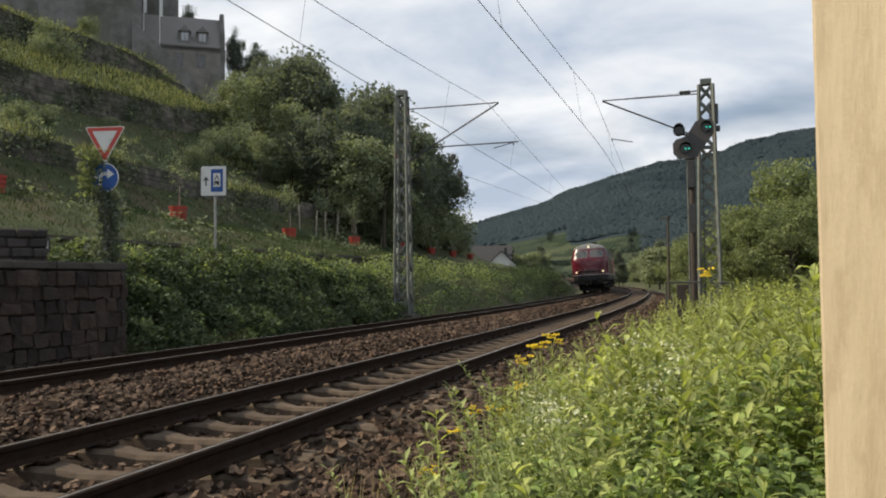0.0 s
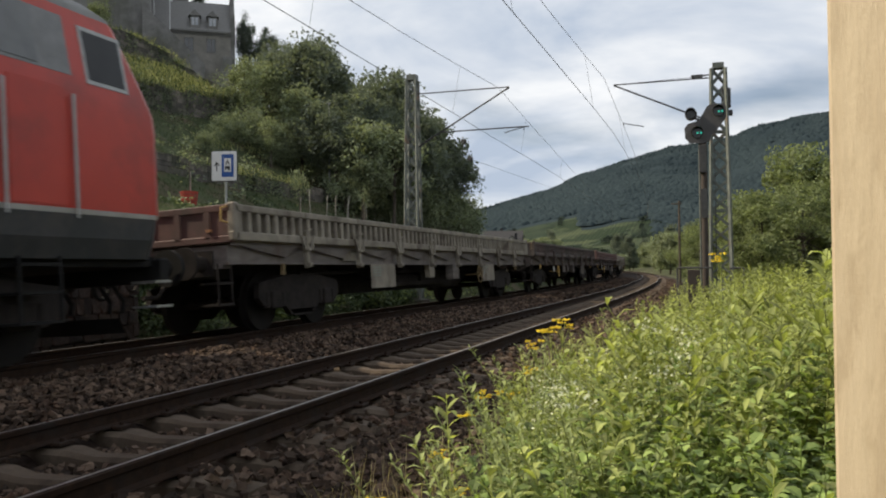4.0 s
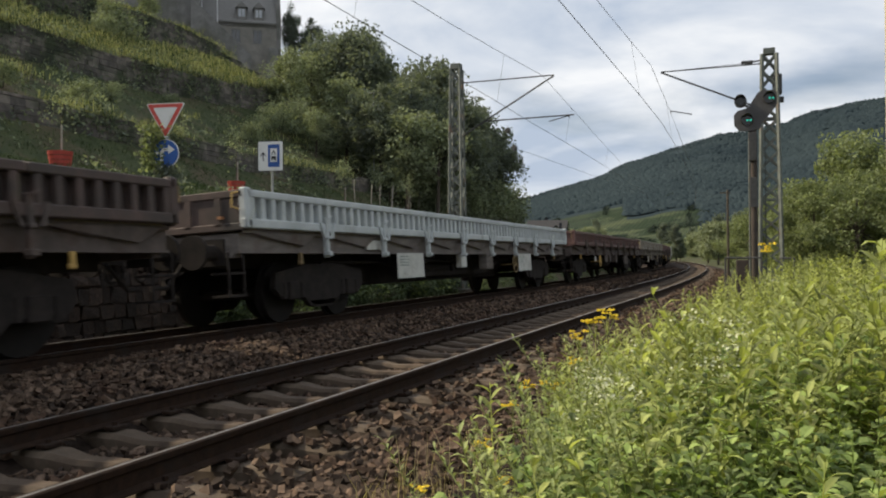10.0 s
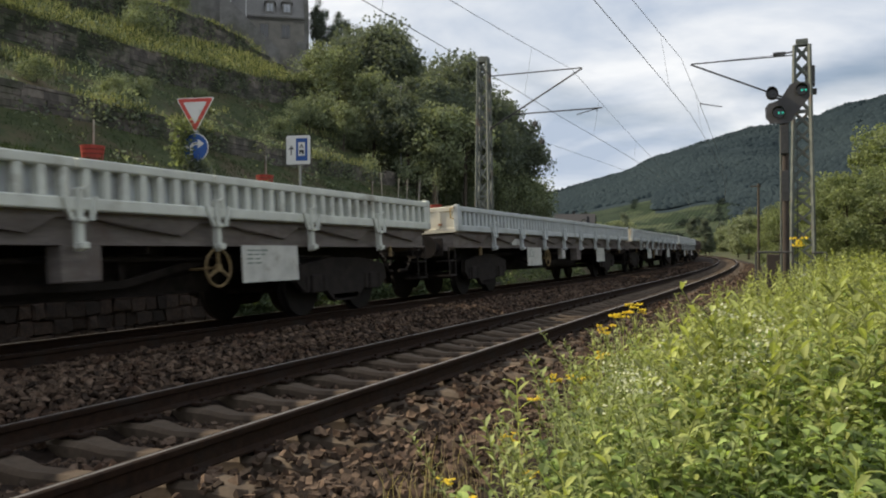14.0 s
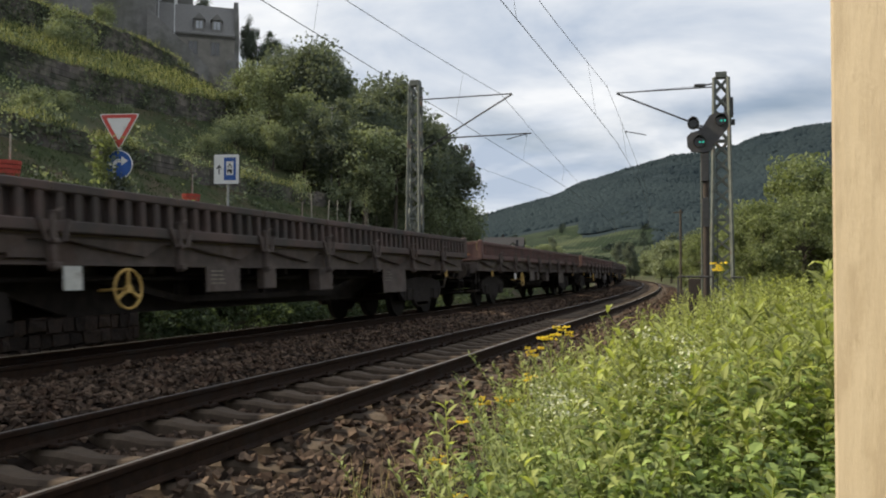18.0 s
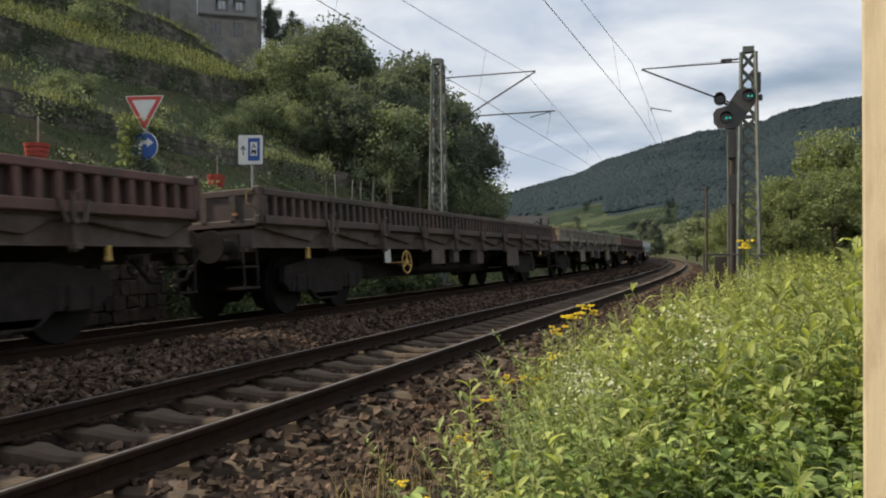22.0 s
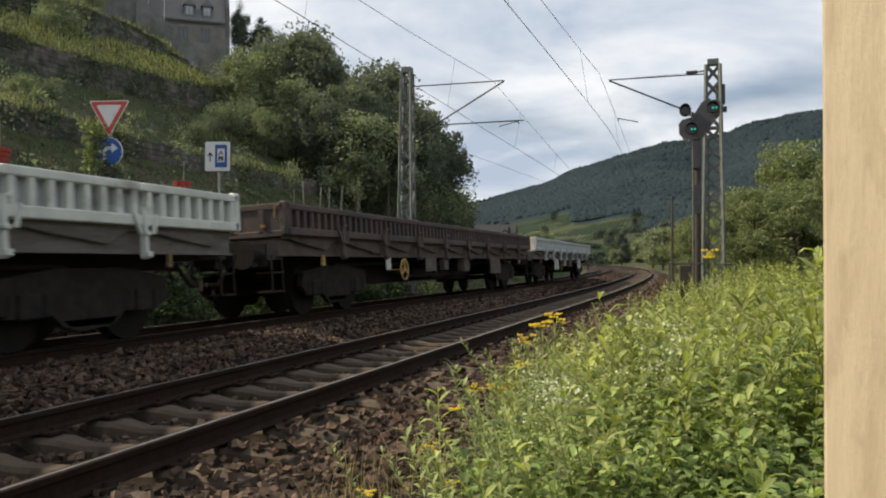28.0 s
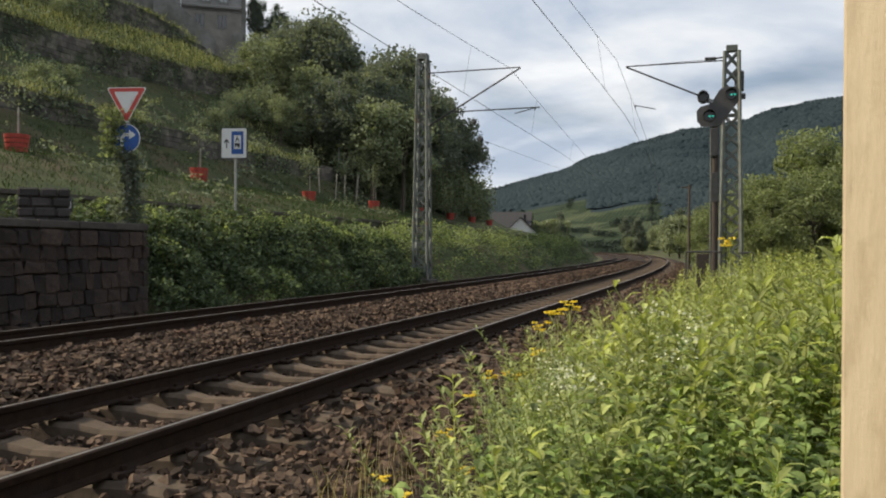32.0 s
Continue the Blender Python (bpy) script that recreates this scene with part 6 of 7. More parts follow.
def tansy(seed):
    """A tansy: stem, feathery leaves, flat yellow flower heads."""
    rng = random.Random(seed)
    top = thing("tansy_plant", "yellow-flowered tansy at the edge of the weeds", "flower")
    stem = Shape().tube((0, 0, 0), (0.02, 0, 0.55), 0.005, 0.004, 5).tube((0.02, 0, 0.55), (0.03, 0.01, 0.96), 0.004, 0.002, 5)
    tips = []
    for k in range(7):
        a = rng.uniform(0, 6.28)
        r = rng.uniform(0.015, 0.085)
        tip = (0.03 + r * math.cos(a), 0.01 + r * math.sin(a), 1.0 + rng.uniform(-0.03, 0.03))
        stem.tube((0.028, 0.008, 0.86), tip, 0.002, 0.0015, 4)
        tips.append(tip)
    part("stem", stem, M["weed"], top)
    for k in range(11):
        u = 0.15 + 0.07 * k
        a = k * 2.4
        leaf = Shape()
        for j in range(5):
            b = Vector((0.02 + 0.03 * j * math.cos(a), 0.03 * j * math.sin(a), u + 0.02 * j - 0.004 * j * j))
            for q in (-0.9, 0.9):
                leaf.add(*leaf_strip(rng, b, (math.cos(a + q), math.sin(a + q), 0.2), 0.045 - 0.005 * j, 0.012, 0.2, 2))
        part("leaf", leaf, M["leaf_light"], top)
    for tip in tips:
        fl = Shape()
        for k in range(9):
            a, r = rng.uniform(0, 6.28), 0.028 * math.sqrt(rng.random())
            c = Vector(tip) + Vector((r * math.cos(a), r * math.sin(a), rng.uniform(-0.004, 0.006)))
            fl.tube(c - Vector((0, 0, 0.006)), c + Vector((0, 0, 0.003)), 0.0075, 0.006, 7)
        part("flower_head", fl, M["yellow"], top, "flat yellow flower head")
    return top


def tansies():
    base = [tansy(7), tansy(8)]
    spots = ((-1.15, 6.09, 1.14), (-1.19, 5.98, 1.08), (-1.23, 5.77, 0.97), (-1.16, 5.27, 0.9), (-1.21, 4.85, 0.76), (-1.27, 4.78, 0.76), (-1.35, 4.71, 0.71), (-1.33, 4.4, 0.66), (-1.35, 3.98, 0.52), (-1.19, 3.71, 0.5),
             (-1.61, 3.66, 0.3), (-1.4, 3.42, 0.33), (0.04, 11.0, 1.75))
    for i, (x, y, h) in enumerate(spots):
        ob = base[i] if i < 2 else copy_thing(base[i % 2], pose(0, 0, 0))
        ob.matrix_basis = pose(x, y, ground(y, X0 - x) - 0.13, 0, 0, 67 * i)
        ob.scale = (max(h, 0.7), max(h, 0.7), h)
        tagged(ob, group="tansies at the track's edge")


tansies()


def dry_stalks():
    rng = np.random.default_rng(51)
    pl = np.array([(rng.uniform(-1.95, -1.5), rng.uniform(3.4, 5.2), -0.36) for _ in range(150)])
    v, f = blades(pl, rng.uniform(0.2, 0.45, len(pl)), rng, 0.005, 0.4)
    tagged(new("dry_grass_tuft", raw_mesh("dry_grass_tuft", v, f, M["dry"])), "dry straw-coloured grass stalks in the ballast", "grass", kind="stuff")


dry_stalks()


# ---- walls on the hill side ----
def rubble(parent, s0, s1, off, z0, z1, mt, seed, piece=True, size=(0.42, 0.24), depth=0.16, name="stone", lean=0.0):
    """Courses of uneven stones facing the track; single parts, or joined when far off."""
    rng = random.Random(seed)
    joined = Shape()
    z = z0
    meshes = []
    if piece:
        for k in range(10):
            sh = Shape()
            bm = bmesh.new()
            bmesh.ops.create_cube(bm, size=1)
            bmesh.ops.bevel(bm, geom=bm.edges[:], offset=0.09, segments=1, affect="EDGES")
            for v in bm.verts:
                v.co += Vector((rng.uniform(-.14, .14), rng.uniform(-.1, .1), rng.uniform(-.11, .11)))
            bm.verts.index_update()
            sh.add([v.co[:] for v in bm.verts], [[v.index for v in f.verts] for f in bm.faces])
            bm.free()
            meshes.append(sh.mesh(name, mt))
    while z < z1 - 0.05:
        h = min(size[1] * rng.uniform(0.75, 1.3), z1 - z)
        s = s0 - rng.uniform(0, 0.2)
        while s < s1:
            w = min(size[0] * rng.uniform(0.6, 1.5), s1 - s + 0.02)
            if w < 0.06:
                break
            o = off + rng.uniform(-0.025, 0.025) + lean * (z - z0)
            m = on_line(s + w / 2, o, z + h / 2)
            if piece:
                part(name, rng.choice(meshes), None, parent, at=m @ pose(0, 0, 0, rng.uniform(-3, 3), 0, 0) @ Matrix.Diagonal((depth, w - 0.006, h - 0.006, 1)))
            else:
                joined.box(-depth / 2, depth / 2, -w / 2 + 0.012, w / 2 - 0.012, -h / 2 + 0.012, h / 2 - 0.012, m)
            s += w
        z += h
    if not piece:
        tagged(part(name + "work", joined, mt, parent), kind="stuff")


def parapet():
    top = thing("abutment_wall", "dark reddish-brown rubble stone wall with a stone coping", "wall", kind="structure")
    core = Shape()
    a, b = line(-4, 7.62), line(13.72, 7.62)
    core.box(b.x - 3.0, b.x + 0.04, a.y, b.y, -0.6, 1.4)
    part("core", core, M["mortar"], top)
    rubble(top, 5.5, 13.78, 7.54, -0.55, 1.36, M["wall_stone"], 3, True, (0.3, 0.24), 0.16)
    for k in range(12):
        s = 13.86 - 0.95 * (k + 1)
        part("coping_stone", Shape().box(-0.3, 0.12, 0, 0.93, 1.36, 1.5, c=0.015), M["cap_stone"], top, at=on_line(s, 7.6, 0))
    # the end turned back to the road
    for k in range(3):
        part("coping_stone", Shape().box(-0.9, 0, -0.3, 0.06, 1.362, 1.502, c=0.015), M["cap_stone"], top, at=on_line(13.8, 7.92 + 0.92 * k, 0))
    rng = random.Random(9)
    z = -0.5
    while z < 1.3:
        h = rng.uniform(0.2, 0.32)
        x = 0.0
        while x < 2.8:
            w = rng.uniform(0.3, 0.6)
            part("stone", Shape().box(-x - w + 0.015, -x, -0.05, 0.06, z, min(z + h - 0.015, 1.36), c=0.02), M["wall_stone"], top, at=on_line(13.74, 7.56, 0))
            x += w
        z += h


parapet()


def roadside_wall():
    top = thing("roadside_wall", "low dark stone wall along the road below the slope", "wall", kind="structure")
    core = Shape()
    ss = np.arange(2, 150, 4.0)
    for s in ss:
        core.box(-0.15, 0.12, -0.02, 4.02, 1.1, 2.28, on_line(s, 12.4, 0))
    part("core", core, M["mortar"], top)
    rubble(top, 2, 60, 12.32, 1.15, 2.25, M["terrace_stone"], 5, False, (0.5, 0.24), 0.12)
    cop = Shape()
    for s in np.arange(2, 150, 1.2):
        cop.box(-0.26, 0.24, 0.01, 1.19, 2.27, 2.37, on_line(s, 12.4, 0), c=0.0)
    part("coping", cop, M["cap_stone"], top)


roadside_wall()


def terrace_wall(name, off, s0, s1, seed):
    top = thing(name, "old dry-stone vineyard terrace wall, overgrown", "terrace wall", kind="structure")
    rng = random.Random(seed)
    s = s0
    while s < s1:
        z0, z1 = ground(s + 2, off - 0.35), ground(s + 2, off + 0.3)
        rubble(top, s, s + 4, off - 0.22, z0 - 0.3, z1 + rng.uniform(0.0, 0.18), M["terrace_stone"], seed + int(s), False, (0.55, 0.3), 0.3, lean=0.06)
        s += 4


terrace_wall("terrace_wall_low", 23.5, 10, 66, 100)
terrace_wall("terrace_wall_middle", 32.75, 16, 72, 300)
terrace_wall("terrace_wall_high", 42.95, 26, 78, 500)


# ---- signs ----
M["sign_white"] = material("sign_white", (0.6, 0.6, 0.58), (0.72, 0.72, 0.7), 3, 0.5, 0, stain=(0.45, 0.45, 0.4), stain_scale=3, stain_at=(0.58, 0.75))
M["sign_red"] = material("sign_red", (0.42, 0.05, 0.04), (0.55, 0.075, 0.055), 4, 0.5, 0)
M["sign_blue"] = material("sign_blue", (0.012, 0.06, 0.24), (0.018, 0.09, 0.32), 4, 0.5, 0)
M["sign_black"] = material("sign_black", (0.015, 0.015, 0.015), (0.025, 0.025, 0.025), 4, 0.6, 0)
M["galvanised"] = material("galvanised_pipe", (0.22, 0.23, 0.22), (0.34, 0.35, 0.34), 6, 0.55, 0.05, 0.4)


def flat(points, y0, y1):
    """A plate with the outline in x and z, from y0 (front) to y1."""
    n = len(points)
    return Shape().add([(x, y0, z) for x, z in points] + [(x, y1, z) for x, z in points],
                       [tuple(range(n)), tuple(range(n, 2 * n))[::-1]] + [(i, n + i, n + (i + 1) % n, (i + 1) % n) for i in range(n)])


def rounded(pts, r, n=4):
    out = []
    m = len(pts)
    for i in range(m):
        p, a, b = Vector(pts[i]), Vector(pts[i - 1]), Vector(pts[(i + 1) % m])
        d0, d1 = (a - p).normalized() * r, (b - p).normalized() * r
        for k in range(n + 1):
            u = k / n
            out.append(tuple((p + d0) * (1 - u) ** 2 + p * 2 * u * (1 - u) + (p + d1) * u * u))
    return out


def yield_sign():
    m = pose(-12.54, 14.67, 1.3, 0, 0, 12)
    top = thing("give_way_sign", "red and white triangular give-way sign on an ivy-covered post", "road sign", m)
    part("post", Shape().tube((0, 0.06, -0.2), (0, 0.06, 3.25), 0.04, n=10), M["galvanised"], top)
    tri = rounded([(-0.47, 3.25), (0.47, 3.25), (0, 2.44)], 0.07)
    p = part("triangle_plate", flat(tri, -0.01, 0.01), M["sign_white"], top)
    inner = [(x * 0.93, 2.98 + (z - 2.98) * 0.93) for x, z in tri]
    q = part("red_border", flat(inner, -0.016, -0.008), M["sign_red"], p)
    part("white_field", flat([(x * 0.62, 2.985 + (z - 2.98) * 0.62) for x, z in tri], -0.022, -0.012), M["sign_white"], q)
    # blue disc with the arrow below it
    disc = [(0.32 * math.cos(2 * math.pi * k / 32), 2.12 + 0.32 * math.sin(2 * math.pi * k / 32)) for k in range(32)]
    d = part("disc_rim", flat(disc, -0.01, 0.01), M["sign_white"], top)
    b = part("blue_disc", flat([(x * 0.95, 2.12 + (z - 2.12) * 0.95) for x, z in disc], -0.016, -0.008), M["sign_blue"], d)
    part("arrow", flat([(-0.13, 1.95), (-0.06, 1.95), (-0.06, 2.12), (-0.02, 2.17), (0.07, 2.17), (0.07, 2.1), (0.22, 2.2), (0.07, 2.31), (0.07, 2.24), (-0.05, 2.24), (-0.13, 2.16)], -0.022, -0.012), M["sign_white"], b, "white bent arrow")
    part("arrow_stub", flat([(-0.24, 2.1), (-0.16, 2.1), (-0.16, 2.16), (-0.24, 2.16)], -0.022, -0.012), M["sign_white"], b)
    rng = np.random.default_rng(3)
    n = 2600
    z = rng.uniform(-0.1, 1.9, n)
    w = 0.34 - 0.1 * z / 1.9
    pts = np.stack([rng.normal(size=n) * w * 0.55, rng.normal(size=n) * w * 0.5 + 0.1, z], 1)
    tuft = np.stack([-0.3 + rng.normal(size=620) * 0.16, -0.06 + rng.normal(size=620) * 0.07, 1.7 + rng.random(620) * 1.05], 1)
    v, f = quads(np.concatenate([pts, tuft]), 0.085, rng, 1.1, 0.3)
    idx = np.r_[np.zeros(n), np.ones(620)].astype(np.int32)
    part("ivy", raw_mesh("ivy", v, f, [M["leaf_dark"], M["leaf_light"]], index=idx), None, top, "ivy climbing the post")


def camp_sign():
    m = pose(-12.97, 19.47, 1.3, 0, 0, 14)
    top = thing("campsite_sign", "white and blue campsite sign with an arrow on a thin post", "road sign", m)
    part("post", Shape().tube((0.03, 0.05, -0.3), (0.03, 0.05, 3.0), 0.035, n=10), M["galvanised"], top)
    rim = part("sign_rim", flat(rounded([(-0.37, 2.2), (0.37, 2.2), (0.37, 3.05), (-0.37, 3.05)], 0.05), -0.01, 0.01), M["sign_black"], top)
    p = part("white_plate", flat(rounded([(-0.355, 2.215), (0.355, 2.215), (0.355, 3.035), (-0.355, 3.035)], 0.045), -0.016, -0.006), M["sign_white"], rim)
    blue = part("blue_field", flat([(-0.07, 2.32), (0.27, 2.32), (0.27, 2.95), (-0.07, 2.95)], -0.022, -0.012), M["sign_blue"], p)
    inner = part("pictogram_field", flat([(0.0, 2.46), (0.2, 2.46), (0.2, 2.84), (0.0, 2.84)], -0.028, -0.018), M["sign_white"], blue)
    part("tent_mark", flat([(0.03, 2.66), (0.1, 2.8), (0.17, 2.66), (0.14, 2.66), (0.1, 2.74), (0.06, 2.66)], -0.034, -0.024), M["sign_black"], inner)
    part("caravan_mark", flat([(0.03, 2.5), (0.06, 2.5), (0.06, 2.55), (0.11, 2.55), (0.11, 2.5), (0.17, 2.5), (0.17, 2.62), (0.03, 2.62)], -0.034, -0.024), M["sign_black"], inner)
    part("arrow_mark", flat([(-0.225, 2.48), (-0.195, 2.48), (-0.195, 2.68), (-0.15, 2.62), (-0.13, 2.645), (-0.21, 2.75), (-0.29, 2.645), (-0.27, 2.62), (-0.225, 2.68)], -0.022, -0.012), M["sign_black"], p, "black arrow")


yield_sign()
camp_sign()


# ---- planters, stakes, poles ----
M["planter_red"] = material("planter_red", (0.3, 0.035, 0.022), (0.42, 0.055, 0.035), 4, 0.6, 0.05, stain=(0.2, 0.03, 0.02), stain_scale=2)
M["stake_wood"] = material("stake_wood", (0.2, 0.18, 0.15), (0.34, 0.31, 0.26), 6, 0.85, 0.2)


def planter():
    top = thing("tree_planter", "red slatted planter with a staked sapling beside the road", "planter", group="red planters along the slope")
    for k in range(4):
        r0, r1 = 0.34 + 0.022 * k, 0.355 + 0.022 * k
        part("band", Shape().tube((0, 0, 0.16 * k), (0, 0, 0.16 * k + 0.135), r0, r1, 14), M["planter_red"], top)
    part("soil_fill", Shape().tube((0, 0, 0.02), (0, 0, 0.6), 0.31, 0.36, 12), M["soil"], top)
    part("stake", Shape().tube((0.06, 0, 0.4), (0.06, 0, 1.55), 0.035, n=6), M["stake_wood"], top)
    part("sapling_stem", Shape().tube((0, 0, 0.5), (0.02, 0.02, 2.4), 0.022, 0.01, 6), M["bark"], top)
    rng = np.random.default_rng(77)
    pts = rng.normal(size=(260, 3)) * np.array((0.3, 0.3, 0.5)) + np.array((0, 0, 2.5))
    v, f = quads(pts, 0.1, rng)
    part("sapling_leaves", raw_mesh("sapling_leaves", v, f, M["leaf_mid"]), None, top)
    return top


base_planter = planter()
for i, s in enumerate((21.6, 32.2, 43.5, 54.0, 64.6, 75.1, 84.7, 95.0)):
    ob = base_planter if i == 0 else copy_thing(base_planter, pose(0, 0, 0))
    ob.matrix_basis = on_line(s, 19.3, ground(s, 19.3) - 0.03, 40 * i)


def stake():
    top = thing("wooden_stake", "grey weathered vineyard stake on the slope", "stake", group="stakes on the slope")
    part("shaft", Shape().tube((0, 0, -0.3), (0.02, 0, 1.7), 0.04, 0.03, 6), M["stake_wood"], top)
    return top


base_stake = stake()
rr = random.Random(12)
for i in range(26):
    s, off = 49 + 1.9 * i + rr.uniform(-0.4, 0.4), 20.6 + rr.uniform(-0.5, 1.2)
    ob = base_stake if i == 0 else copy_thing(base_stake, pose(0, 0, 0))
    p = spot(s, off)
    ob.matrix_basis = pose(p.x, p.y, p.z, rr.uniform(-3, 3), rr.uniform(-3, 3), 0)
q = spot(59.1, 24.2)
line_pole(59.1, 24.2, q.z - 0.3, 7.6, "galvanised")
line_pole(40.0, -2.32, -0.5, 4.6, "bark")


# ---- castle on the hill ----
M["castle_stone"] = material("castle_stone", (0.13, 0.126, 0.121), (0.24, 0.233, 0.222), 0.9, 0.95, 0.6, stain=(0.1, 0.1, 0.082), stain_scale=0.12, stain_at=(0.45, 0.62), fine=5)
M["castle_pale"] = material("castle_plaster", (0.17, 0.16, 0.142), (0.27, 0.255, 0.225), 0.8, 0.95, 0.4, stain=(0.16, 0.15, 0.13), stain_scale=0.3, fine=6)
M["slate"] = material("slate_roof", (0.13, 0.126, 0.118), (0.21, 0.203, 0.19), 2.5, 0.7, 0.4, stretch=(1, 1, 5))
# whitish blue base colour stands in for sky reflected in the dormer panes
M["sky_pane"] = material("sky_lit_pane", (0.3, 0.32, 0.34), (0.45, 0.47, 0.5), 2, 0.25, 0, spec=0.8)
M["flag_white"] = material("flag_cloth", (0.6, 0.6, 0.6), (0.7, 0.7, 0.7), 3, 0.9, 0)


def castle():
    # local x along the long front, which faces the valley; origin at the gable corner's foot
    m = pose(-74.0, 112.9, 0, 0, 0, 35.5)
    top = thing("castle_house", "old stone castle house with slate roof and stepped gable", "castle", m)
    L, D, Z0, E, R = 13.6, 9.0, 26.0, 39.4, 45.2
    part("front_wall", Shape().box(-L, 0, -0.5, 0.0, Z0, E), M["castle_pale"], top)
    part("rear_wall", Shape().box(-L, 0, D, D + 0.5, Z0, E), M["castle_stone"], top)
    part("end_wall", Shape().box(-L - 0.5, -L, -0.5, D + 0.5, Z0, E), M["castle_stone"], top)
    gable = Shape().box(0, 0.7, -0.6, D + 0.6, Z0, E)
    for k in range(6):
        gable.box(0, 0.7, -0.6 + 0.78 * k, D + 0.6 - 0.78 * k, E + 1.08 * k, E + 1.08 * (k + 1))
    part("stepped_gable", gable, M["castle_stone"], top)
    roof = Shape()
    roof.add([(-L - 0.4, -0.9, E - 0.3), (0, -0.9, E - 0.3), (0, D / 2, R), (-L - 0.4, D / 2, R), (-L - 0.4, D + 0.9, E - 0.3), (0, D + 0.9, E - 0.3), (-L - 0.4, -0.9, E - 0.6), (0, -0.9, E - 0.6)],
             [(0, 1, 2, 3), (3, 2, 5, 4), (0, 6, 7, 1)])
    part("roof", roof, M["slate"], top)
    for x in (-5.5, -2.8):
        d = part("dormer", Shape().box(x - 0.75, x + 0.75, -0.6, 2.2, E, E + 2.0), M["slate"], top)
        part("dormer_roof", Shape().add([(x - 0.95, -0.8, E + 2), (x + 0.95, -0.8, E + 2), (x, -0.8, E + 3), (x - 0.95, 2.5, E + 2), (x + 0.95, 2.5, E + 2), (x, 2.5, E + 3)], [(0, 1, 2), (0, 2, 5, 3), (1, 4, 5, 2)]), M["slate"], d)
        for q0 in (-0.28, 0.28):
            part("window", Shape().box(x + q0 - 0.22, x + q0 + 0.22, -0.66, -0.6, E + 0.5, E + 1.7), M["sky_pane"], d)
    for x, z in ((-3.0, 35.6), (-6.4, 35.6)):
        w = part("window", Shape().box(x - 0.75, x + 0.75, -0.56, -0.5, z, z + 2.3), M["castle_stone"], top)
        for q0 in (-0.33, 0.33):
            part("window_pane", Shape().box(x + q0 - 0.26, x + q0 + 0.26, -0.6, -0.54, z + 0.2, z + 2.1), M["window_glass"], w)
    part("string_course", Shape().box(-L, 0, -0.62, -0.5, 38.4, 38.65), M["castle_stone"], top)
    fp = thing("flagpole", "white flag hanging on a thin pole above the castle", "flag", m @ pose(-9.2, -2.5, 0), "flags above the castle")
    part("pole", Shape().tube((0, 0, 34), (0, 0, 52), 0.07, n=6), M["flag_white"], fp)
    part("cloth", Shape().box(0.05, 0.42, -0.04, 0.04, 42.8, 51), M["flag_white"], fp)
    copy_thing(fp, m @ pose(-11.6, -1.2, 0.8))
    # bastion walls that rise left of the house
    bas = thing("castle_bastion", "tall dark castle curtain wall and bastion on the hill", "castle wall", m, kind="")
    part("curtain_wall", Shape().box(-26, -11.9, -4.5, -3.0, 24, 43.5), M["castle_stone"], bas)
    part("bastion_tower", Shape().box(-24, -12.3, -3.0, 9, 24, 53), M["castle_stone"], bas)
    part("rear_tower", Shape().box(-27, -6.6, 10.5, 18, 24, 60), M["castle_stone"], bas)
    part("buttress", Shape().add([(-3, -0.5, 26), (0.2, -0.5, 26), (0.2, -0.5, 35), (-1.2, -0.5, 35), (-3, -3.4, 26), (0.2, -3.4, 26), (0.2, -1.2, 35), (-1.2, -1.2, 35)], [(0, 1, 2, 3), (4, 5, 6, 7), (0, 3, 7, 4), (1, 5, 6, 2), (3, 2, 6, 7)]), M["castle_stone"], bas)
    part("forward_wall", Shape().add([(-13, -6, 24), (-4, -3.5, 24), (-4, -3.5, 33), (-13, -6, 41), (-13, -1, 24), (-4, -0.6, 24), (-4, -0.6, 33), (-13, -1, 41)], [(0, 1, 2, 3), (1, 5, 6, 2), (3, 2, 6, 7), (0, 3, 7, 4)]), M["castle_stone"], bas)
    part("keep", Shape().box(-44, -25, -2, 12, 20, 64), M["castle_stone"], bas)


castle()


# ---- houses at the valley's end ----
M["house_white"] = material("house_plaster", (0.5, 0.51, 0.52), (0.62, 0.63, 0.64), 1.5, 0.9, 0.1)
M["house_dark"] = material("house_roof_tiles", (0.022, 0.022, 0.025), (0.045, 0.044, 0.047), 3, 0.85, 0.3)


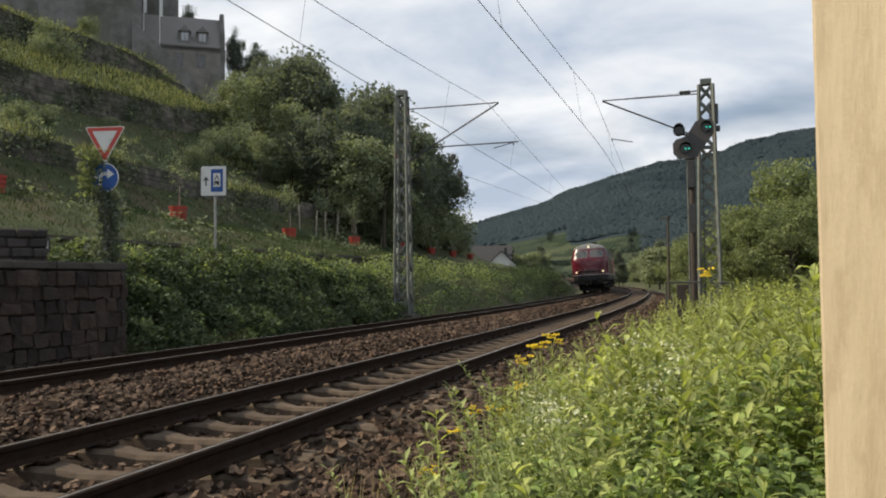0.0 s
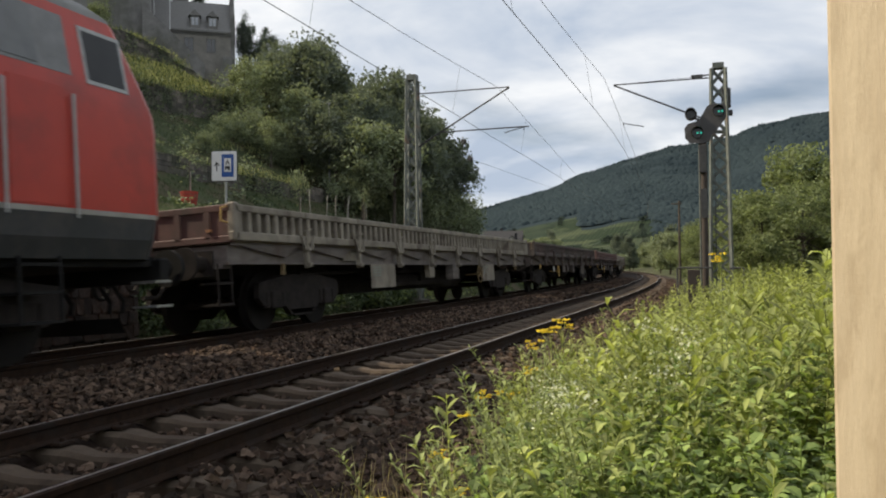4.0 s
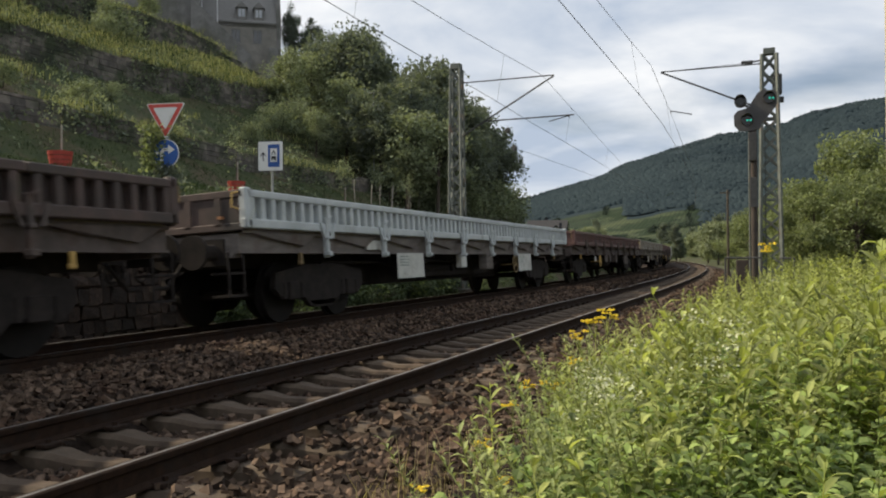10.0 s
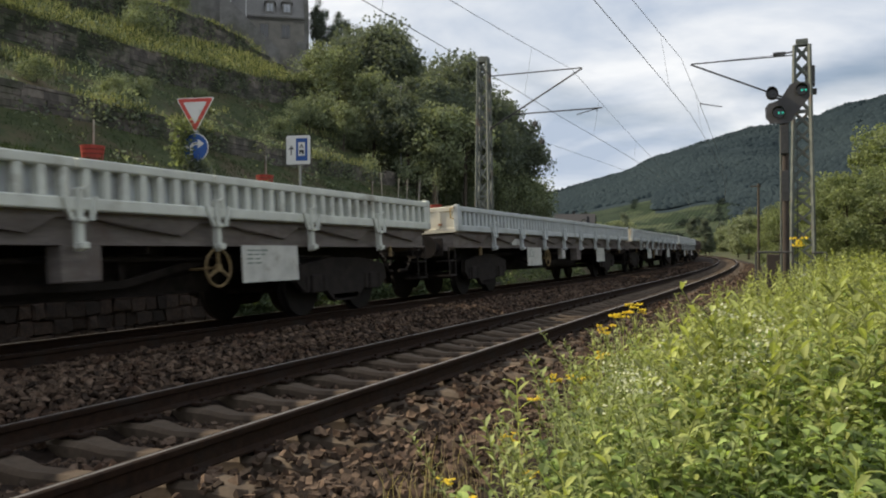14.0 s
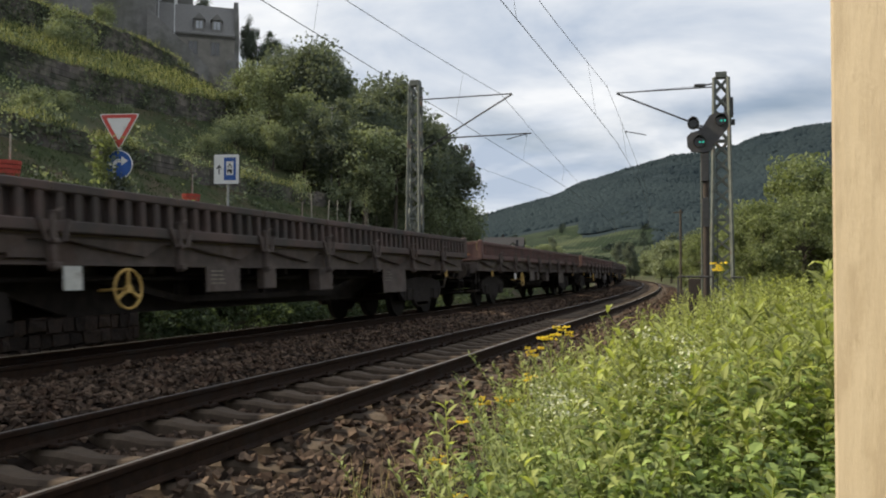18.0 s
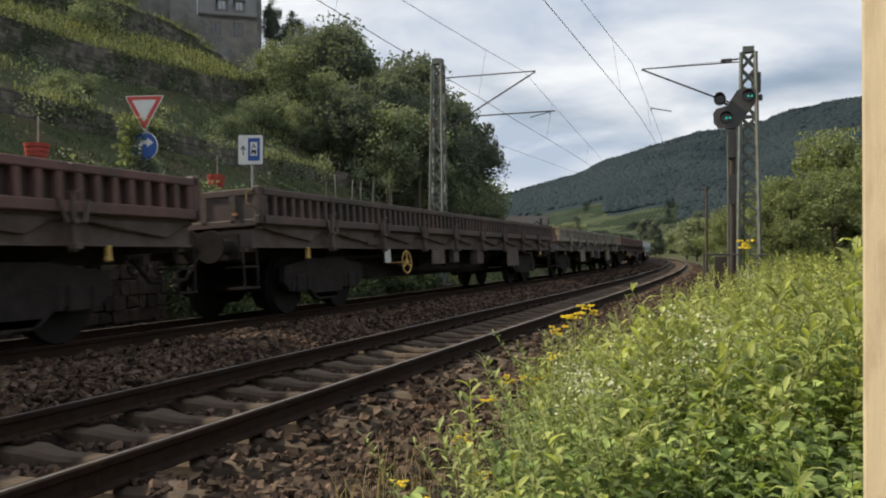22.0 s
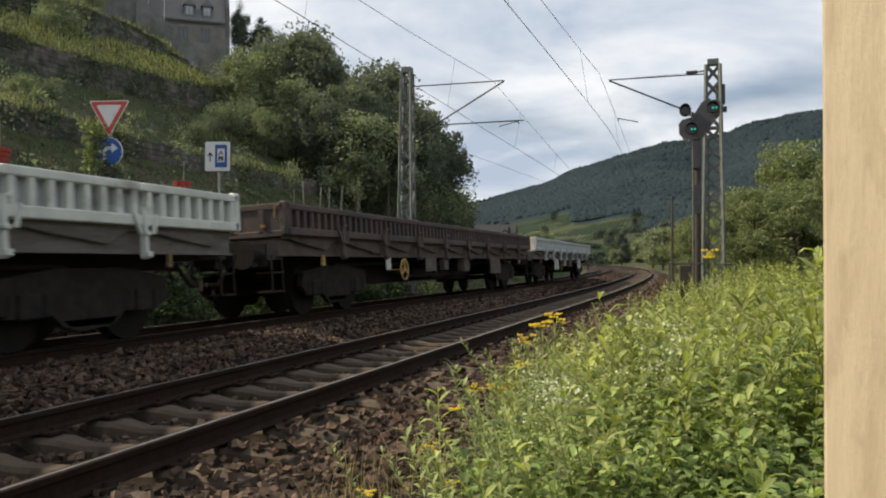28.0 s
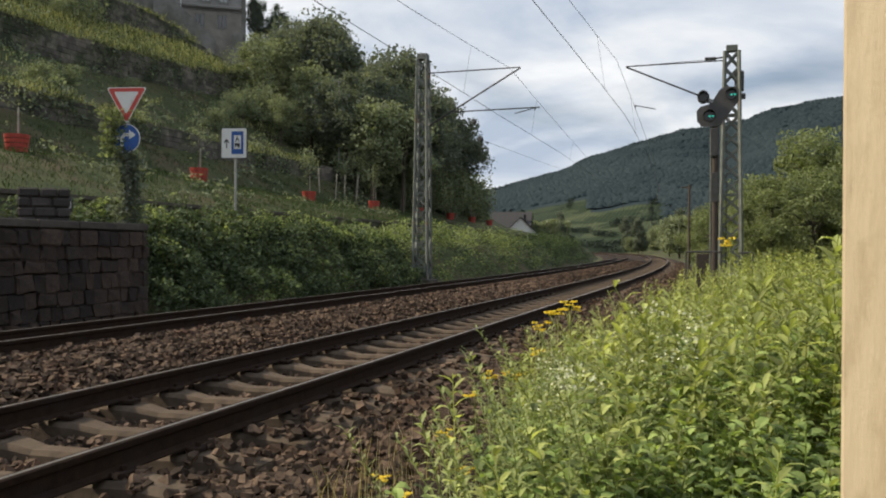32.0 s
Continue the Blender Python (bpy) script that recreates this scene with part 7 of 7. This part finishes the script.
def house(m, w, d, eave, ridge, label):
    top = thing("village_house", label, "house", m, "houses at the valley's end")
    part("wall", Shape().add([(-w / 2, 0, -3), (w / 2, 0, -3), (w / 2, 0, eave), (0, 0, ridge), (-w / 2, 0, eave), (-w / 2, d, -3), (w / 2, d, -3), (w / 2, d, eave), (0, d, ridge), (-w / 2, d, eave)],
                             [(0, 1, 2, 3, 4), (9, 8, 7, 6, 5), (1, 6, 7, 2), (0, 4, 9, 5)]), M["house_white"], top)
    t = 0.25
    part("roof", Shape().add([(-w / 2 - 0.5, -0.4, eave - 0.4), (0, -0.4, ridge + t), (w / 2 + 0.5, -0.4, eave - 0.4), (-w / 2 - 0.5, d + 0.4, eave - 0.4), (0, d + 0.4, ridge + t), (w / 2 + 0.5, d + 0.4, eave - 0.4),
                              (-w / 2 - 0.5, -0.4, eave - 0.6), (0, -0.4, ridge), (w / 2 + 0.5, -0.4, eave - 0.6)], [(0, 1, 4, 3), (1, 2, 5, 4), (6, 7, 1, 0), (7, 8, 2, 1)]), M["house_dark"], top)
    for x in (-w * 0.2, w * 0.2):
        part("window", Shape().box(x - 0.5, x + 0.5, -0.06, 0.02, eave - 1.6, eave - 0.2), M["window_glass"], top)
    part("chimney", Shape().box(0.6, 1.2, d * 0.5, d * 0.5 + 0.6, ridge - 0.8, ridge + 1.0), M["house_dark"], top)
    return top


house(pose(-45.2, 184, 1.5, 0, 0, 13), 8.5, 12, 2.6, 6.6, "white gabled house with a dark roof at the valley's end")
house(pose(-45, 193, 2.0, 0, 0, 100), 8, 9, 3.8, 7.6, "pale house with a dark roof behind the gabled one")


def marker_post():
    top = thing("marker_post", "short dark post with two white marks on the coping", "marker post", pose(-12.16, 12.59, 1.36, 0, 0, 40))
    part("shaft", Shape().box(-0.04, 0.04, -0.04, 0.04, 0, 0.75, c=0.008), M["dark_steel"], top)
    for x in (-0.065, 0.02):
        part("white_mark", Shape().box(x, x + 0.045, -0.06, -0.045, 0.42, 0.56), M["sign_white"], top)
    part("plate", Shape().box(-0.09, 0.09, -0.045, -0.03, 0.34, 0.64), M["dark_steel"], top)


marker_post()


def stone_pier():
    top = thing("stone_pier", "squat grey stone pier behind the abutment coping", "pier", pose(-11.75, 11.6, 1.3, 0, 0, 44))
    rng = random.Random(17)
    part("core", Shape().box(-0.42, 0.4, 0, 0.7, -0.3, 0.72), M["mortar"], top)
    z = -0.1
    while z < 0.7:
        x = -0.44
        while x < 0.4:
            w = min(rng.uniform(0.2, 0.38), 0.44 - x)
            if w < 0.08:
                break
            part("stone", Shape().box(x + 0.003, x + w - 0.003, -0.05 - rng.uniform(0, 0.03), 0.06, z + 0.003, z + 0.178, c=0.035), M["pier_stone"], top)
            x += w
        z += 0.18


M["pier_stone"] = material("pier_stone", (0.025, 0.022, 0.021), (0.06, 0.052, 0.05), 7, 0.95, 0.7, stain=(0.035, 0.034, 0.03), stain_scale=2.2, vary=0.3)
stone_pier()


# ---- what moves ----
SPEED = 23.12
FRONT = 67.7                        # station of the leading loco's front at 0 s
LAG = ((0, 2.3), (2.0, 2.3), (2.5, 1.5), (4.5, 1.1), (5, 1.1), (6, 0.35), (7, 0.4), (8, 0.2), (9, 0.15), (10, -0.2), (11, -0.35), (12, -0.85), (13, -0.85),
       (16, -0.9), (17, -0.95), (18, -1.0), (19, -0.75), (20, -0.75), (21, -0.8), (22, -0.55), (23, -0.4), (24, -0.2), (25, -0.05), (26.4, 0.45), (29, 0.6), (32, 0.8))
TILT = math.degrees(0.0572)
TRAIN = []                          # (thing, metres from the train's front to its middle)


def couple():
    at = 0.0
    for loco in LOCOS:
        TRAIN.append((loco, at + 8.2))
        at += 16.4
    used = set()
    for colour in ORDER:
        w = WAGONS[colour]
        if colour in used:
            w = copy_thing(w, pose(0, 0, 0))
        used.add(colour)
        TRAIN.append((w, at + LENGTH / 2))
        at += LENGTH


couple()


def motions():
    for ob, behind in TRAIN:
        rows = []
        for k in range(65):
            t = k * 0.5
            s = FRONT + behind - SPEED * t + float(np.interp(t, [a for a, b in LAG], [b for a, b in LAG]))
            rows.append((t, on_line(s, GAP, 0.018) @ pose(0, 0, 0, 0, -TILT, 0)))
        walk(ob, rows)


motions()
